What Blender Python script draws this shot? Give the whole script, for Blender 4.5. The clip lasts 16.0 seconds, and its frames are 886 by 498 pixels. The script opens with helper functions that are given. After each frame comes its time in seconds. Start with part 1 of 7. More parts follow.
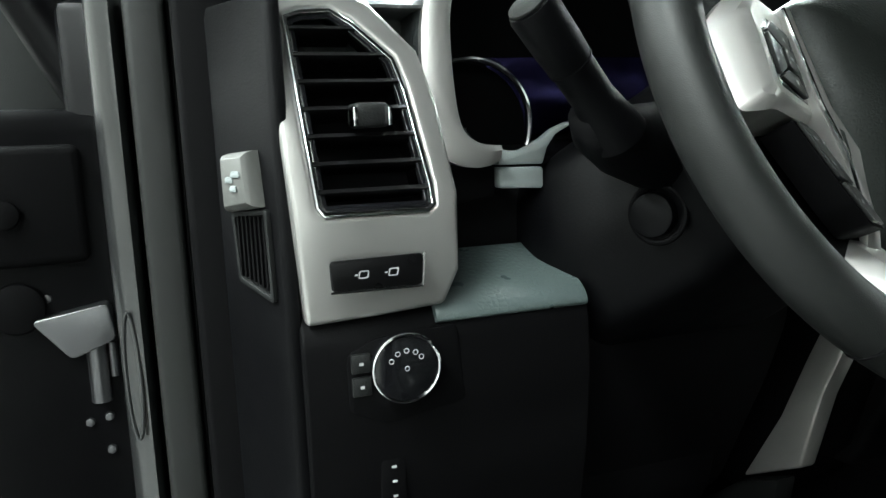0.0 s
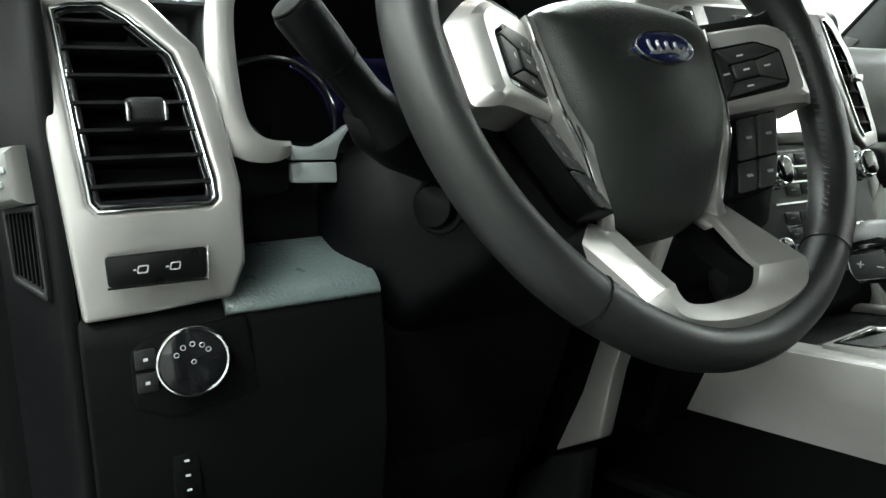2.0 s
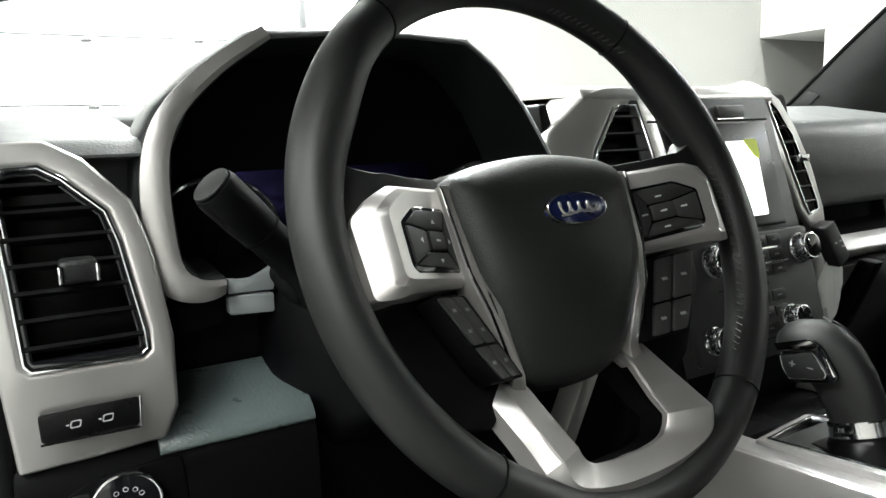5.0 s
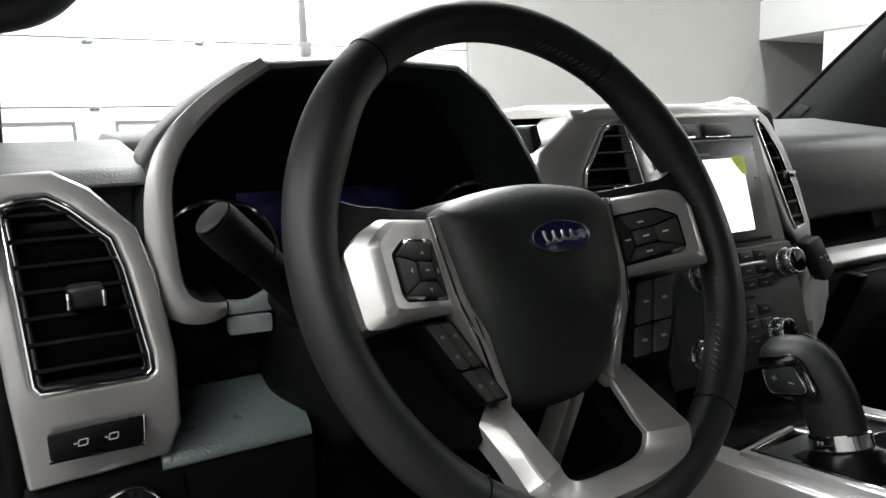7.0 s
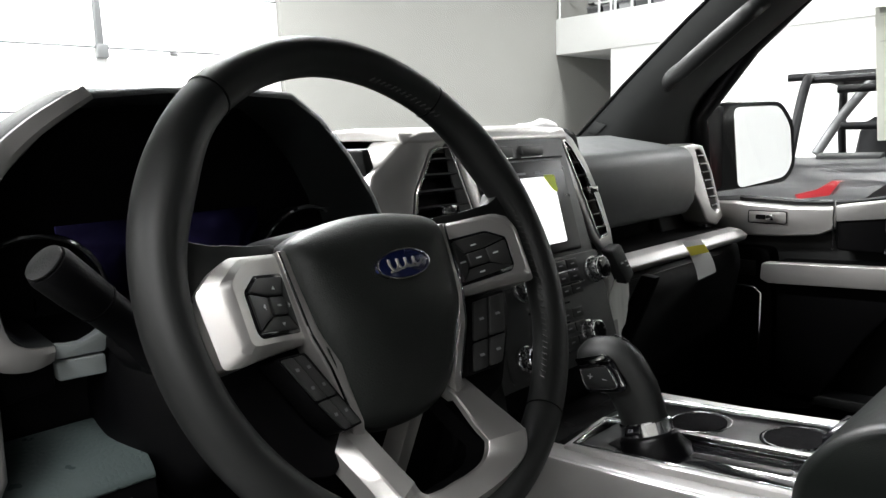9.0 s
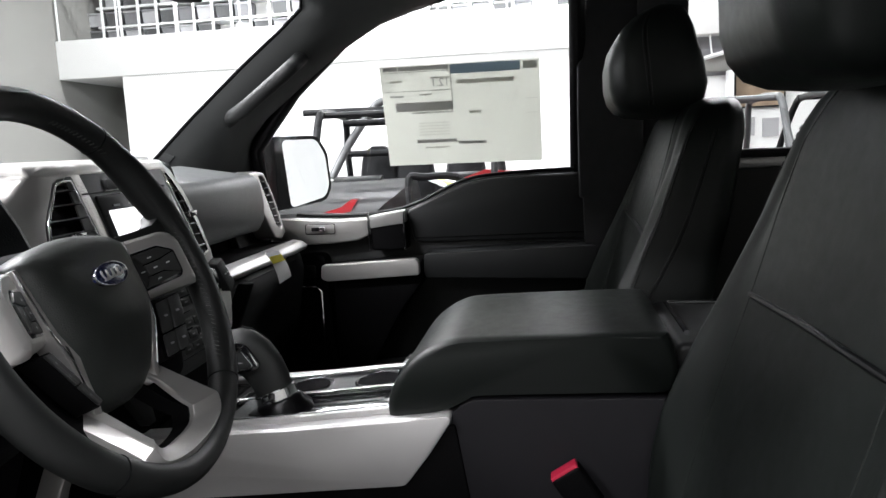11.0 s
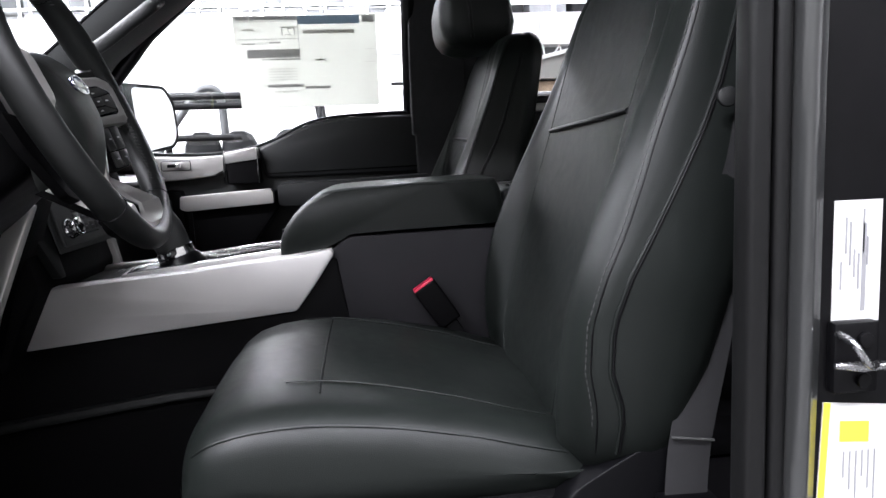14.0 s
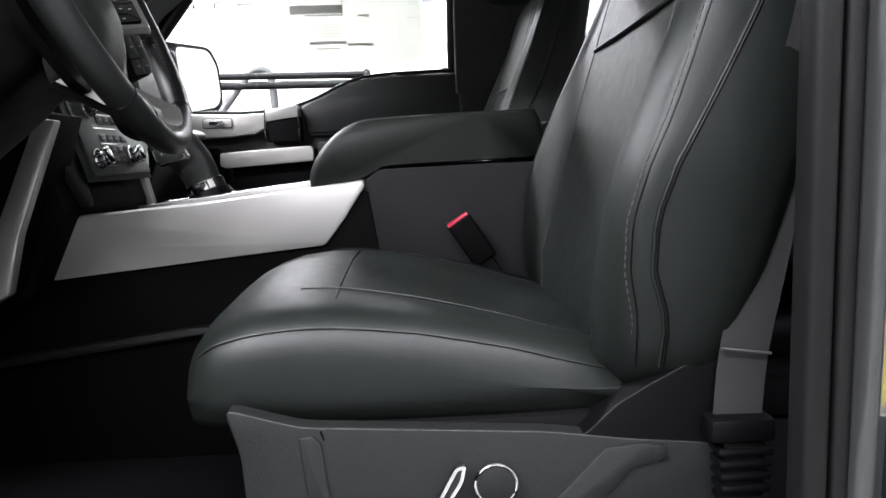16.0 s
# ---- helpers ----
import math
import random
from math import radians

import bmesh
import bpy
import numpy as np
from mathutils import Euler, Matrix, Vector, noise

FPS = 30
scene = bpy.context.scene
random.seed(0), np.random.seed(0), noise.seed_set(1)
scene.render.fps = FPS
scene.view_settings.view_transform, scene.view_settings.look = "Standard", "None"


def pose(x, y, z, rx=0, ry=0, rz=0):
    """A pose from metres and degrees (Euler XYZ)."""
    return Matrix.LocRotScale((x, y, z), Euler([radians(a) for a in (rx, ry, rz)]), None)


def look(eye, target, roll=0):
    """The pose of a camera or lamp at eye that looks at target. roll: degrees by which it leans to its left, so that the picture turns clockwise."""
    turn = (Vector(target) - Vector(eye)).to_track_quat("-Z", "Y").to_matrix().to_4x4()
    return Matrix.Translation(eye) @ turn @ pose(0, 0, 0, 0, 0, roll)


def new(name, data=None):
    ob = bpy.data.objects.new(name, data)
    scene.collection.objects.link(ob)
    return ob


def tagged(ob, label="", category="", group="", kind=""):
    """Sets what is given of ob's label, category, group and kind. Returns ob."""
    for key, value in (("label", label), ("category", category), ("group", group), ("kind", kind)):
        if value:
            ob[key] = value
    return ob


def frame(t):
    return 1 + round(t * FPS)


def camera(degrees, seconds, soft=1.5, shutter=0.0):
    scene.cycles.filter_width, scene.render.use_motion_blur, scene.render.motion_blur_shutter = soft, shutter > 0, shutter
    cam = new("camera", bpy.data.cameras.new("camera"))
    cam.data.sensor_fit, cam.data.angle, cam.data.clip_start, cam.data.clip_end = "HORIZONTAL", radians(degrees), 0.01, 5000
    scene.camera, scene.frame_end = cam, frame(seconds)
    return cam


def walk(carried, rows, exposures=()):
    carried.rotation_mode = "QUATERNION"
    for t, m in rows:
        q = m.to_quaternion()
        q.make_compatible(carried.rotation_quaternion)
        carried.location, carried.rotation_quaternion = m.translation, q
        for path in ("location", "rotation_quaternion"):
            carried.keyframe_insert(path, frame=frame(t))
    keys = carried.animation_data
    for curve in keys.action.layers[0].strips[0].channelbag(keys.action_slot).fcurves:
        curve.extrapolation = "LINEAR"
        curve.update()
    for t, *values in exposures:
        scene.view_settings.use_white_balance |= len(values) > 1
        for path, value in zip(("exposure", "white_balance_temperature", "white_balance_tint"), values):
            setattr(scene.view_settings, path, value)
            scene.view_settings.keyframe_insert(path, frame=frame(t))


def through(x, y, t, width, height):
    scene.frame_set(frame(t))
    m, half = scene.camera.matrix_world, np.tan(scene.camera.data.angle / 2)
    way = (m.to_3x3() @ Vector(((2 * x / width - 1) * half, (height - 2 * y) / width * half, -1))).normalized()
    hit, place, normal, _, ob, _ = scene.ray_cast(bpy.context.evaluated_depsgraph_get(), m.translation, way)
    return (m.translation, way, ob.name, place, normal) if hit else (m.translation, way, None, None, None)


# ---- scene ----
cam = camera(63.3, 16.0)
PATH = [
    (0, (0.114, 0.110, 1.494), (0.766, 1.975, 1.186), -2.2),
    (0.5, (0.124, 0.098, 1.476), (0.887, 1.922, 1.174), -2.1),
    (1, (0.140, 0.089, 1.472), (0.988, 1.875, 1.168), -2.0),
    (1.5, (0.157, 0.078, 1.475), (1.073, 1.828, 1.163), -2.1),
    (2, (0.163, 0.062, 1.486), (1.132, 1.784, 1.174), -2.1),
    (2.5, (0.172, 0.044, 1.499), (1.157, 1.757, 1.192), -2.1),
    (3, (0.182, 0.037, 1.513), (1.170, 1.749, 1.208), -2.1),
    (3.5, (0.190, 0.033, 1.538), (1.179, 1.744, 1.230), -2.1),
    (4, (0.204, 0.025, 1.562), (1.191, 1.737, 1.253), -2.0),
    (4.5, (0.208, 0.030, 1.582), (1.194, 1.742, 1.270), -2.0),
    (7, (0.204, 0.005, 1.621), (1.190, 1.717, 1.307), -1.9),
    (7.5, (0.199, -0.002, 1.623), (1.185, 1.709, 1.309), -1.9),
    (8, (0.201, -0.009, 1.625), (1.193, 1.699, 1.310), -2.0),
    (8.5, (0.206, -0.011, 1.628), (1.268, 1.654, 1.312), -2.1),
    (9, (0.176, -0.001, 1.643), (1.557, 1.412, 1.331), -1.9),
    (9.5, (0.094, -0.004, 1.644), (1.742, 1.091, 1.351), -2.7),
    (9.6, (0.076, -0.004, 1.639), (1.760, 1.035, 1.348), -2.4),
    (10, (0.016, -0.018, 1.637), (1.811, 0.814, 1.347), -2.8),
    (10.2, (-0.007, -0.024, 1.636), (1.834, 0.700, 1.346), -2.7),
    (12.3, (-0.271, 0.104, 1.689), (1.704, -0.061, 1.420), -2.6),
    (12.5, (-0.303, 0.119, 1.686), (1.669, -0.076, 1.420), -2.4),
    (13, (-0.349, 0.116, 1.659), (1.622, -0.094, 1.391), -2.3),
    (13.5, (-0.397, 0.103, 1.550), (1.574, -0.110, 1.291), -2.2),
    (14, (-0.417, 0.084, 1.436), (1.555, -0.124, 1.175), -2.3),
    (14.5, (-0.413, 0.060, 1.353), (1.566, -0.089, 1.103), -2.1),
    (15, (-0.414, 0.045, 1.288), (1.568, -0.047, 1.040), -2.1),
    (15.5, (-0.409, 0.043, 1.285), (1.573, -0.029, 1.033), -2.1),
    (16, (-0.367, 0.056, 1.317), (1.615, -0.010, 1.056), -2.0),
]
EXPOSURES = [(0.0, 1.46, 6100, -2.0), (2.5, 1.56, 6350, -1.0), (3.5, 1.53, 6450, 0.0), (4.6, 1.34, 6450, 4.0), (6.8, 0.45, 6400, 10.0), (8.2, 0.50, 6400, 10.0), (10.0, 0.40, 6350, 12.0), (12.5, 0.76, 6100, 15.0), (14.0, 1.01, 6050, 17.0), (16.0, 1.24, 6150, 14.0)]
walk(cam, [(t, look(eye, target, roll)) for t, eye, target, roll in PATH], EXPOSURES)

# ---- world, lamps ----
CX = 1.03          # the cab's middle line
world = bpy.data.worlds.new("showroom_air")
scene.world = world
world.use_nodes = True
world.node_tree.nodes["Background"].inputs[0].default_value = (0.9, 0.95, 1.0, 1)
world.node_tree.nodes["Background"].inputs[1].default_value = 0.12


def area_lamp(name, x, y, z, sx, sy, watts, color=(1.0, 1.0, 0.985)):
    data = bpy.data.lights.new(name, "AREA")
    data.shape, data.size, data.size_y, data.energy, data.color = "RECTANGLE", sx, sy, watts, color
    ob = new(name, data)
    ob.matrix_world = pose(x, y, z)
    return ob


LAMPS = [(-6.5, -5.5, 160), (-6.5, 0.5, 260), (-6.5, 5.6, 260), (-2.5, -6.0, 80), (-2.5, -1.3, 230), (-2.5, 3.8, 620), (2.8, -5.5, 110), (2.8, 0.5, 150), (2.8, 5.2, 950),
         (10.2, -5.5, 320), (10.2, -1.6, 330), (10.2, 2.8, 430)]
for lx, ly, watts in LAMPS:
    area_lamp("ceiling_lamp", lx, ly, 5.75, 0.5, 3.6, watts)


# ---- materials ----
def material(name, base, rough=0.5, metal=0.0, grain=0.0, grain_size=400.0, vary=0.12, vary_size=6.0, kind="noise",
             spec=0.5, coat=0.0, rough_vary=0.08):
    """A painted, moulded or sewn surface: base colour with two scales of variation and a fine relief."""
    m = bpy.data.materials.new(name)
    m.use_nodes = True
    nt = m.node_tree
    p = nt.nodes["Principled BSDF"]
    p.inputs["Metallic"].default_value = metal
    p.inputs["Specular IOR Level"].default_value = spec
    p.inputs["Coat Weight"].default_value = coat
    p.inputs["Coat Roughness"].default_value = 0.05
    tc = nt.nodes.new("ShaderNodeTexCoord")
    big = nt.nodes.new("ShaderNodeTexNoise")
    big.inputs["Scale"].default_value = vary_size
    big.inputs["Detail"].default_value = 6
    nt.links.new(tc.outputs["Object"], big.inputs["Vector"])
    ramp = nt.nodes.new("ShaderNodeMapRange")
    ramp.inputs["To Min"].default_value = 1 - vary
    ramp.inputs["To Max"].default_value = 1 + vary
    nt.links.new(big.outputs["Fac"], ramp.inputs["Value"])
    mul = nt.nodes.new("ShaderNodeVectorMath")
    mul.operation = "SCALE"
    mul.inputs[0].default_value = base
    nt.links.new(ramp.outputs["Result"], mul.inputs["Scale"])
    nt.links.new(mul.outputs["Vector"], p.inputs["Base Color"])
    rr = nt.nodes.new("ShaderNodeMapRange")
    rr.inputs["To Min"].default_value = max(0.02, rough - rough_vary)
    rr.inputs["To Max"].default_value = rough + rough_vary
    fine = nt.nodes.new("ShaderNodeTexNoise")
    fine.inputs["Scale"].default_value = vary_size * 7
    fine.inputs["Detail"].default_value = 5
    nt.links.new(tc.outputs["Object"], fine.inputs["Vector"])
    nt.links.new(fine.outputs["Fac"], rr.inputs["Value"])
    nt.links.new(rr.outputs["Result"], p.inputs["Roughness"])
    if grain:
        if kind == "leather":
            tex = nt.nodes.new("ShaderNodeTexVoronoi")
            tex.feature = "DISTANCE_TO_EDGE"
            tex.inputs["Scale"].default_value = grain_size
            nt.links.new(tc.outputs["Object"], tex.inputs["Vector"])
            out = tex.outputs["Distance"]
        else:
            tex = nt.nodes.new("ShaderNodeTexNoise")
            tex.inputs["Scale"].default_value = grain_size
            tex.inputs["Detail"].default_value = 3
            nt.links.new(tc.outputs["Object"], tex.inputs["Vector"])
            out = tex.outputs["Fac"]
        bump = nt.nodes.new("ShaderNodeBump")
        bump.inputs["Strength"].default_value = grain
        bump.inputs["Distance"].default_value = 0.0006
        nt.links.new(out, bump.inputs["Height"])
        nt.links.new(bump.outputs["Normal"], p.inputs["Normal"])
    return m


PLASTIC = material("black_grained_plastic", (0.0078, 0.0083, 0.0083), 0.5, grain=0.5, grain_size=420, kind="leather", spec=0.3)
# Base lowered below real plastic; near-black carries the shade in footwell and recesses.
PLASTIC_SHADED = material("shaded_matt_black_plastic", (0.0022, 0.0021, 0.0024), 0.62, grain=0.2, grain_size=500, spec=0.06)
# Shade round the column and beside the seat is put into this darker base.
SHADED_TRIM = material("fine_grained_shaded_plastic", (0.0014, 0.0014, 0.0018), 0.5, grain=0.25, grain_size=600, spec=0.10)
DOOR_SKIN = material("dark_door_skin", (0.0085, 0.0092, 0.0094), 0.46, grain=0.6, grain_size=300, kind="leather", spec=0.3)
SOFT = material("soft_grained_dash_skin", (0.018, 0.020, 0.0202), 0.40, grain=0.9, grain_size=260, kind="leather", spec=0.55)
STACK = material("grey_black_stack_plastic", (0.034, 0.0355, 0.035), 0.42, grain=0.3, grain_size=500, kind="leather", spec=0.4)
# Black skin greyed: sheen from bright overhead light is put into the base.
DASH_SHEEN = material("sheen_greyed_dash_skin", (0.084, 0.088, 0.0885), 0.42, grain=0.9, grain_size=260, kind="leather", spec=0.5)
# Grey-green base raised to carry the sheen of light from the window behind.
LEDGE = material("window_lit_grey_green_pad", (0.070, 0.089, 0.088), 0.30, grain=1.0, grain_size=190, kind="leather", spec=0.7)
LEATHER = material("black_leather", (0.0062, 0.0077, 0.0069), 0.42, grain=0.32, grain_size=520, spec=0.24, kind="leather", vary=0.2, vary_size=9)
RIM_LEATHER = material("smooth_black_rim_leather", (0.0088, 0.0094, 0.0091), 0.48, grain=0.18, grain_size=900, kind="leather", spec=0.34)
COVER = material("airbag_cover_vinyl", (0.0185, 0.0205, 0.0190), 0.44, grain=0.6, grain_size=420, kind="leather", spec=0.34)
SILVER_VENT = material("satin_pewter_vent_paint", (0.46, 0.451, 0.437), 0.33, metal=0.80, grain=0.06, grain_size=1500, vary=0.05)
SILVER_CONSOLE = material("pale_satin_console_paint", (0.54, 0.527, 0.522), 0.38, metal=0.45, grain=0.06, grain_size=1500, vary=0.05)
SILVER = material("satin_silver_paint", (0.52, 0.508, 0.492), 0.34, metal=0.75, grain=0.06, grain_size=1500, vary=0.05)
SILVER_DARK = material("satin_pewter_paint", (0.38, 0.374, 0.362), 0.40, metal=0.55, grain=0.06, grain_size=1500, vary=0.06)
GREY_TRIM = material("light_grey_plastic", (0.20, 0.22, 0.22), 0.5, grain=0.3, grain_size=500, kind="leather")
CHROME = material("chrome", (0.82, 0.82, 0.83), 0.09, metal=1.0, vary=0.03, rough_vary=0.03)
GLOSS = material("gloss_black", (0.006, 0.006, 0.007), 0.10, vary=0.1, rough_vary=0.04, coat=0.4)
SLAT = material("vent_slat_plastic", (0.0032, 0.0031, 0.0034), 0.30, vary=0.1, spec=0.22)
PILLAR = material("grey_pillar_plastic", (0.030, 0.0315, 0.031), 0.55, grain=0.4, grain_size=500, kind="leather", spec=0.3)
HEADLINER = material("dark_headliner_cloth", (0.016, 0.016, 0.017), 0.92, grain=0.6, grain_size=900)
CARPET = material("black_carpet", (0.0035, 0.0033, 0.0038), 0.97, grain=1.0, grain_size=700, spec=0.05)
FABRIC = material("console_side_cloth_plastic", (0.0085, 0.0080, 0.0096), 0.62, grain=0.4, grain_size=500, spec=0.2)
PAINT = material("dark_grey_car_paint", (0.040, 0.041, 0.041), 0.30, metal=0.5, vary=0.02, coat=0.8, rough_vary=0.01)
BODY_BLACK = material("black_body_seal", (0.0025, 0.0024, 0.0028), 0.32, spec=0.14)
SEAL_DARK = material("dark_rear_weatherstrip", (0.0045, 0.0045, 0.0046), 0.45, grain=0.15, grain_size=300, spec=0.2)
RUBBER = material("rubber_weatherstrip", (0.016, 0.0165, 0.016), 0.45, grain=0.15, grain_size=300, spec=0.2)
WEB = material("belt_webbing", (0.0095, 0.0093, 0.0102), 0.72, grain=0.5, grain_size=800)
RED = material("red_buckle_plastic", (0.50, 0.018, 0.055), 0.35)
PAPER = material("white_paper", (0.80, 0.80, 0.79), 0.7, vary=0.03)
YELLOW = material("yellow_print", (0.84, 0.72, 0.03), 0.6, vary=0.05)
LIME = material("lime_label", (0.80, 0.92, 0.02), 0.55, vary=0.05)
INK = material("grey_print", (0.20, 0.20, 0.21), 0.7, vary=0.2)
VIOLET = material("violet_coated_display_glass", (0.060, 0.051, 0.175), 0.20, metal=1.0, vary=0.06, rough_vary=0.02)
KEY = material("grey_black_key_rubber", (0.017, 0.0175, 0.017), 0.5, grain=0.2, grain_size=700)
INK_PALE = material("pale_grey_print", (0.42, 0.42, 0.43), 0.7, vary=0.2)
ICON = material("white_icon_print", (0.55, 0.56, 0.56), 0.5)
STITCH = material("grey_stitch_thread", (0.032, 0.033, 0.032), 0.7)
EMBLEM = material("dark_blue_enamel", (0.010, 0.016, 0.075), 0.18, coat=0.6)
STEEL = material("zinc_steel", (0.36, 0.36, 0.37), 0.26, metal=1.0, vary=0.18, vary_size=40, rough_vary=0.10)
HINGE_STEEL = material("dull_hinge_steel", (0.13, 0.13, 0.135), 0.30, metal=0.9, vary=0.08, vary_size=12, rough_vary=0.05)
CREAM = material("pale_grey_clip_plastic", (0.10, 0.10, 0.095), 0.45)
WALL_WHITE = material("white_painted_wall", (0.84, 0.84, 0.83), 0.75, grain=0.2, grain_size=60, vary=0.03, vary_size=0.6)
WALL_GREY = material("warm_grey_painted_wall", (0.235, 0.232, 0.218), 0.8, grain=0.2, grain_size=60, vary=0.05, vary_size=0.5)
DOOR_WHITE = material("white_sectional_door_steel", (0.86, 0.87, 0.87), 0.5, grain=0.2, grain_size=90, vary=0.02)
CONCRETE = material("polished_concrete", (0.13, 0.13, 0.127), 0.35, grain=0.15, grain_size=20, vary=0.2, vary_size=0.8)
CEIL = material("white_ceiling_deck", (0.72, 0.72, 0.71), 0.85, vary=0.05, vary_size=0.5)
UTV_RED = material("red_utv_plastic", (0.22, 0.007, 0.011), 0.3, coat=0.5)
UTV_LIME = material("lime_white_utv_plastic", (0.55, 0.62, 0.18), 0.35, coat=0.3)
UTV_BLACK = material("black_utv_plastic", (0.010, 0.010, 0.011), 0.5, spec=0.18)
TUBE_GREY = material("grey_powder_coated_tube", (0.11, 0.112, 0.115), 0.45, metal=0.3)
TYRE = material("tyre_rubber", (0.016, 0.016, 0.016), 0.8, grain=0.6, grain_size=80)
POSTER = material("brown_print", (0.30, 0.22, 0.15), 0.6, vary=0.5, vary_size=9)
MIRROR = material("mirror_glass", (0.86, 0.87, 0.88), 0.02, metal=1.0, vary=0.01, rough_vary=0.01)


def glass_material(name, tint):
    m = bpy.data.materials.new(name)
    m.use_nodes = True
    nt = m.node_tree
    for n in list(nt.nodes):
        nt.nodes.remove(n)
    out = nt.nodes.new("ShaderNodeOutputMaterial")
    clear = nt.nodes.new("ShaderNodeBsdfTransparent")
    clear.inputs[0].default_value = (*tint, 1)
    gloss = nt.nodes.new("ShaderNodeBsdfGlossy")
    gloss.inputs["Roughness"].default_value = 0.02
    mix = nt.nodes.new("ShaderNodeMixShader")
    mix.inputs[0].default_value = 0.05
    nt.links.new(clear.outputs[0], mix.inputs[1])
    nt.links.new(gloss.outputs[0], mix.inputs[2])
    nt.links.new(mix.outputs[0], out.inputs[0])
    return m


def sheet_material(name, base, through):
    """Thin paper: part of the light that falls on its back shines through."""
    m = material(name, base, 0.7, vary=0.04, vary_size=14)
    nt = m.node_tree
    p = nt.nodes["Principled BSDF"]
    out = nt.nodes["Material Output"]
    back = nt.nodes.new("ShaderNodeBsdfTranslucent")
    back.inputs[0].default_value = (*base, 1)
    mix = nt.nodes.new("ShaderNodeMixShader")
    mix.inputs[0].default_value = through
    nt.links.new(p.outputs[0], mix.inputs[1])
    nt.links.new(back.outputs[0], mix.inputs[2])
    nt.links.new(mix.outputs[0], out.inputs[0])
    return m


GLASS = glass_material("clear_window_glass", (0.93, 0.95, 0.94))


def glow_material(name, color, strength):
    m = bpy.data.materials.new(name)
    m.use_nodes = True
    p = m.node_tree.nodes["Principled BSDF"]
    p.inputs["Base Color"].default_value = (0.02, 0.02, 0.02, 1)
    p.inputs["Roughness"].default_value = 0.15
    p.inputs["Emission Color"].default_value = (*color, 1)
    p.inputs["Emission Strength"].default_value = strength
    return m


LAMP_GLOW = glow_material("fluorescent_diffuser", (1.0, 0.98, 0.94), 6.0)
TAIL_RED = material("red_lamp_lens", (0.30, 0.006, 0.012), 0.12, coat=0.6)


# ---- mesh helpers ----
def thing(name, at, label, category, group="", kind="", turn=(0, 0, 0)):
    ob = new(name)
    ob.empty_display_size = 0.05
    ob.matrix_world = pose(*at, *turn)
    return tagged(ob, label, category, group, kind)


def finish(bm, mat, name, smooth=38):
    bmesh.ops.remove_doubles(bm, verts=bm.verts, dist=1e-5)
    bmesh.ops.recalc_face_normals(bm, faces=bm.faces)
    me = bpy.data.meshes.new(name)
    bm.to_mesh(me)
    bm.free()
    for p in me.polygons:
        p.use_smooth = True
    me.set_sharp_from_angle(angle=radians(smooth))
    me.materials.append(mat)
    return me


def part(name, bm, mat, parent=None, label="", local=None, smooth=38):
    """One bmesh as ONE mesh object. Its points are in the world unless local (a pose in the parent) is given."""
    ob = new(name, finish(bm, mat, name, smooth))
    if parent is not None:
        ob.parent = parent
        if local is None:
            root = parent
            m = Matrix.Identity(4)
            while root is not None:
                m = root.matrix_basis @ m
                root = root.parent
            ob.matrix_basis = m.inverted()
        else:
            ob.matrix_basis = local
    if label:
        ob["label"] = label
    return ob


def solo(name, bm, mat, label, category, kind="", group="", smooth=38):
    ob = new(name, finish(bm, mat, name, smooth))
    return tagged(ob, label, category, group, kind)


def soften(bm, width, seg=2, angle=28):
    if width > 0:
        edges = [e for e in bm.edges if len(e.link_faces) == 2 and e.calc_face_angle(0) > radians(angle)]
        bmesh.ops.bevel(bm, geom=edges, offset=width, segments=seg, profile=0.5, affect="EDGES", clamp_overlap=True)
    return bm


def box(x0, x1, y0, y1, z0, z1, bev=0.0, seg=2, bm=None):
    b = bmesh.new()
    bmesh.ops.create_cube(b, size=1, matrix=Matrix.LocRotScale(((x0 + x1) / 2, (y0 + y1) / 2, (z0 + z1) / 2), None, (abs(x1 - x0), abs(y1 - y0), abs(z1 - z0))))
    soften(b, bev, seg)
    return merge(bm, b)


def merge(a, b):
    if a is None:
        return b
    me = bpy.data.meshes.new("tmp")
    b.to_mesh(me)
    b.free()
    a.from_mesh(me)
    bpy.data.meshes.remove(me)
    return a


def moved(bm, m):
    bmesh.ops.transform(bm, matrix=m, verts=bm.verts)
    return bm


def prism(poly, axis, a, b, bev=0.0, seg=2, bm=None, shift=None):
    """A polygon drawn in the two other axes, drawn out along axis from a to b. shift(u, v): added to the axis value."""
    o = bmesh.new()
    rows = []
    for d in (a, b):
        vs = []
        for u, v in poly:
            e = d + (shift(u, v) if shift else 0)
            vs.append(o.verts.new({"x": (e, u, v), "y": (u, e, v), "z": (u, v, e)}[axis]))
        rows.append(vs)
    o.faces.new(rows[0])
    o.faces.new(rows[1][::-1])
    n = len(poly)
    for i in range(n):
        o.faces.new((rows[0][i], rows[0][(i + 1) % n], rows[1][(i + 1) % n], rows[1][i]))
    bmesh.ops.recalc_face_normals(o, faces=o.faces)
    soften(o, bev, seg)
    return merge(bm, o)


def loft(rings, cap=True, closed=True, bm=None):
    """Skin through rings of points of one length."""
    o = bmesh.new()
    vs = [[o.verts.new(p) for p in r] for r in rings]
    n = len(rings[0])
    for a, b in zip(vs, vs[1:]):
        for i in range(n if closed else n - 1):
            j = (i + 1) % n
            try:
                o.faces.new((a[i], a[j], b[j], b[i]))
            except ValueError:
                pass
    if cap and closed:
        o.faces.new(vs[0][::-1])
        o.faces.new(vs[-1])
    return merge(bm, o)


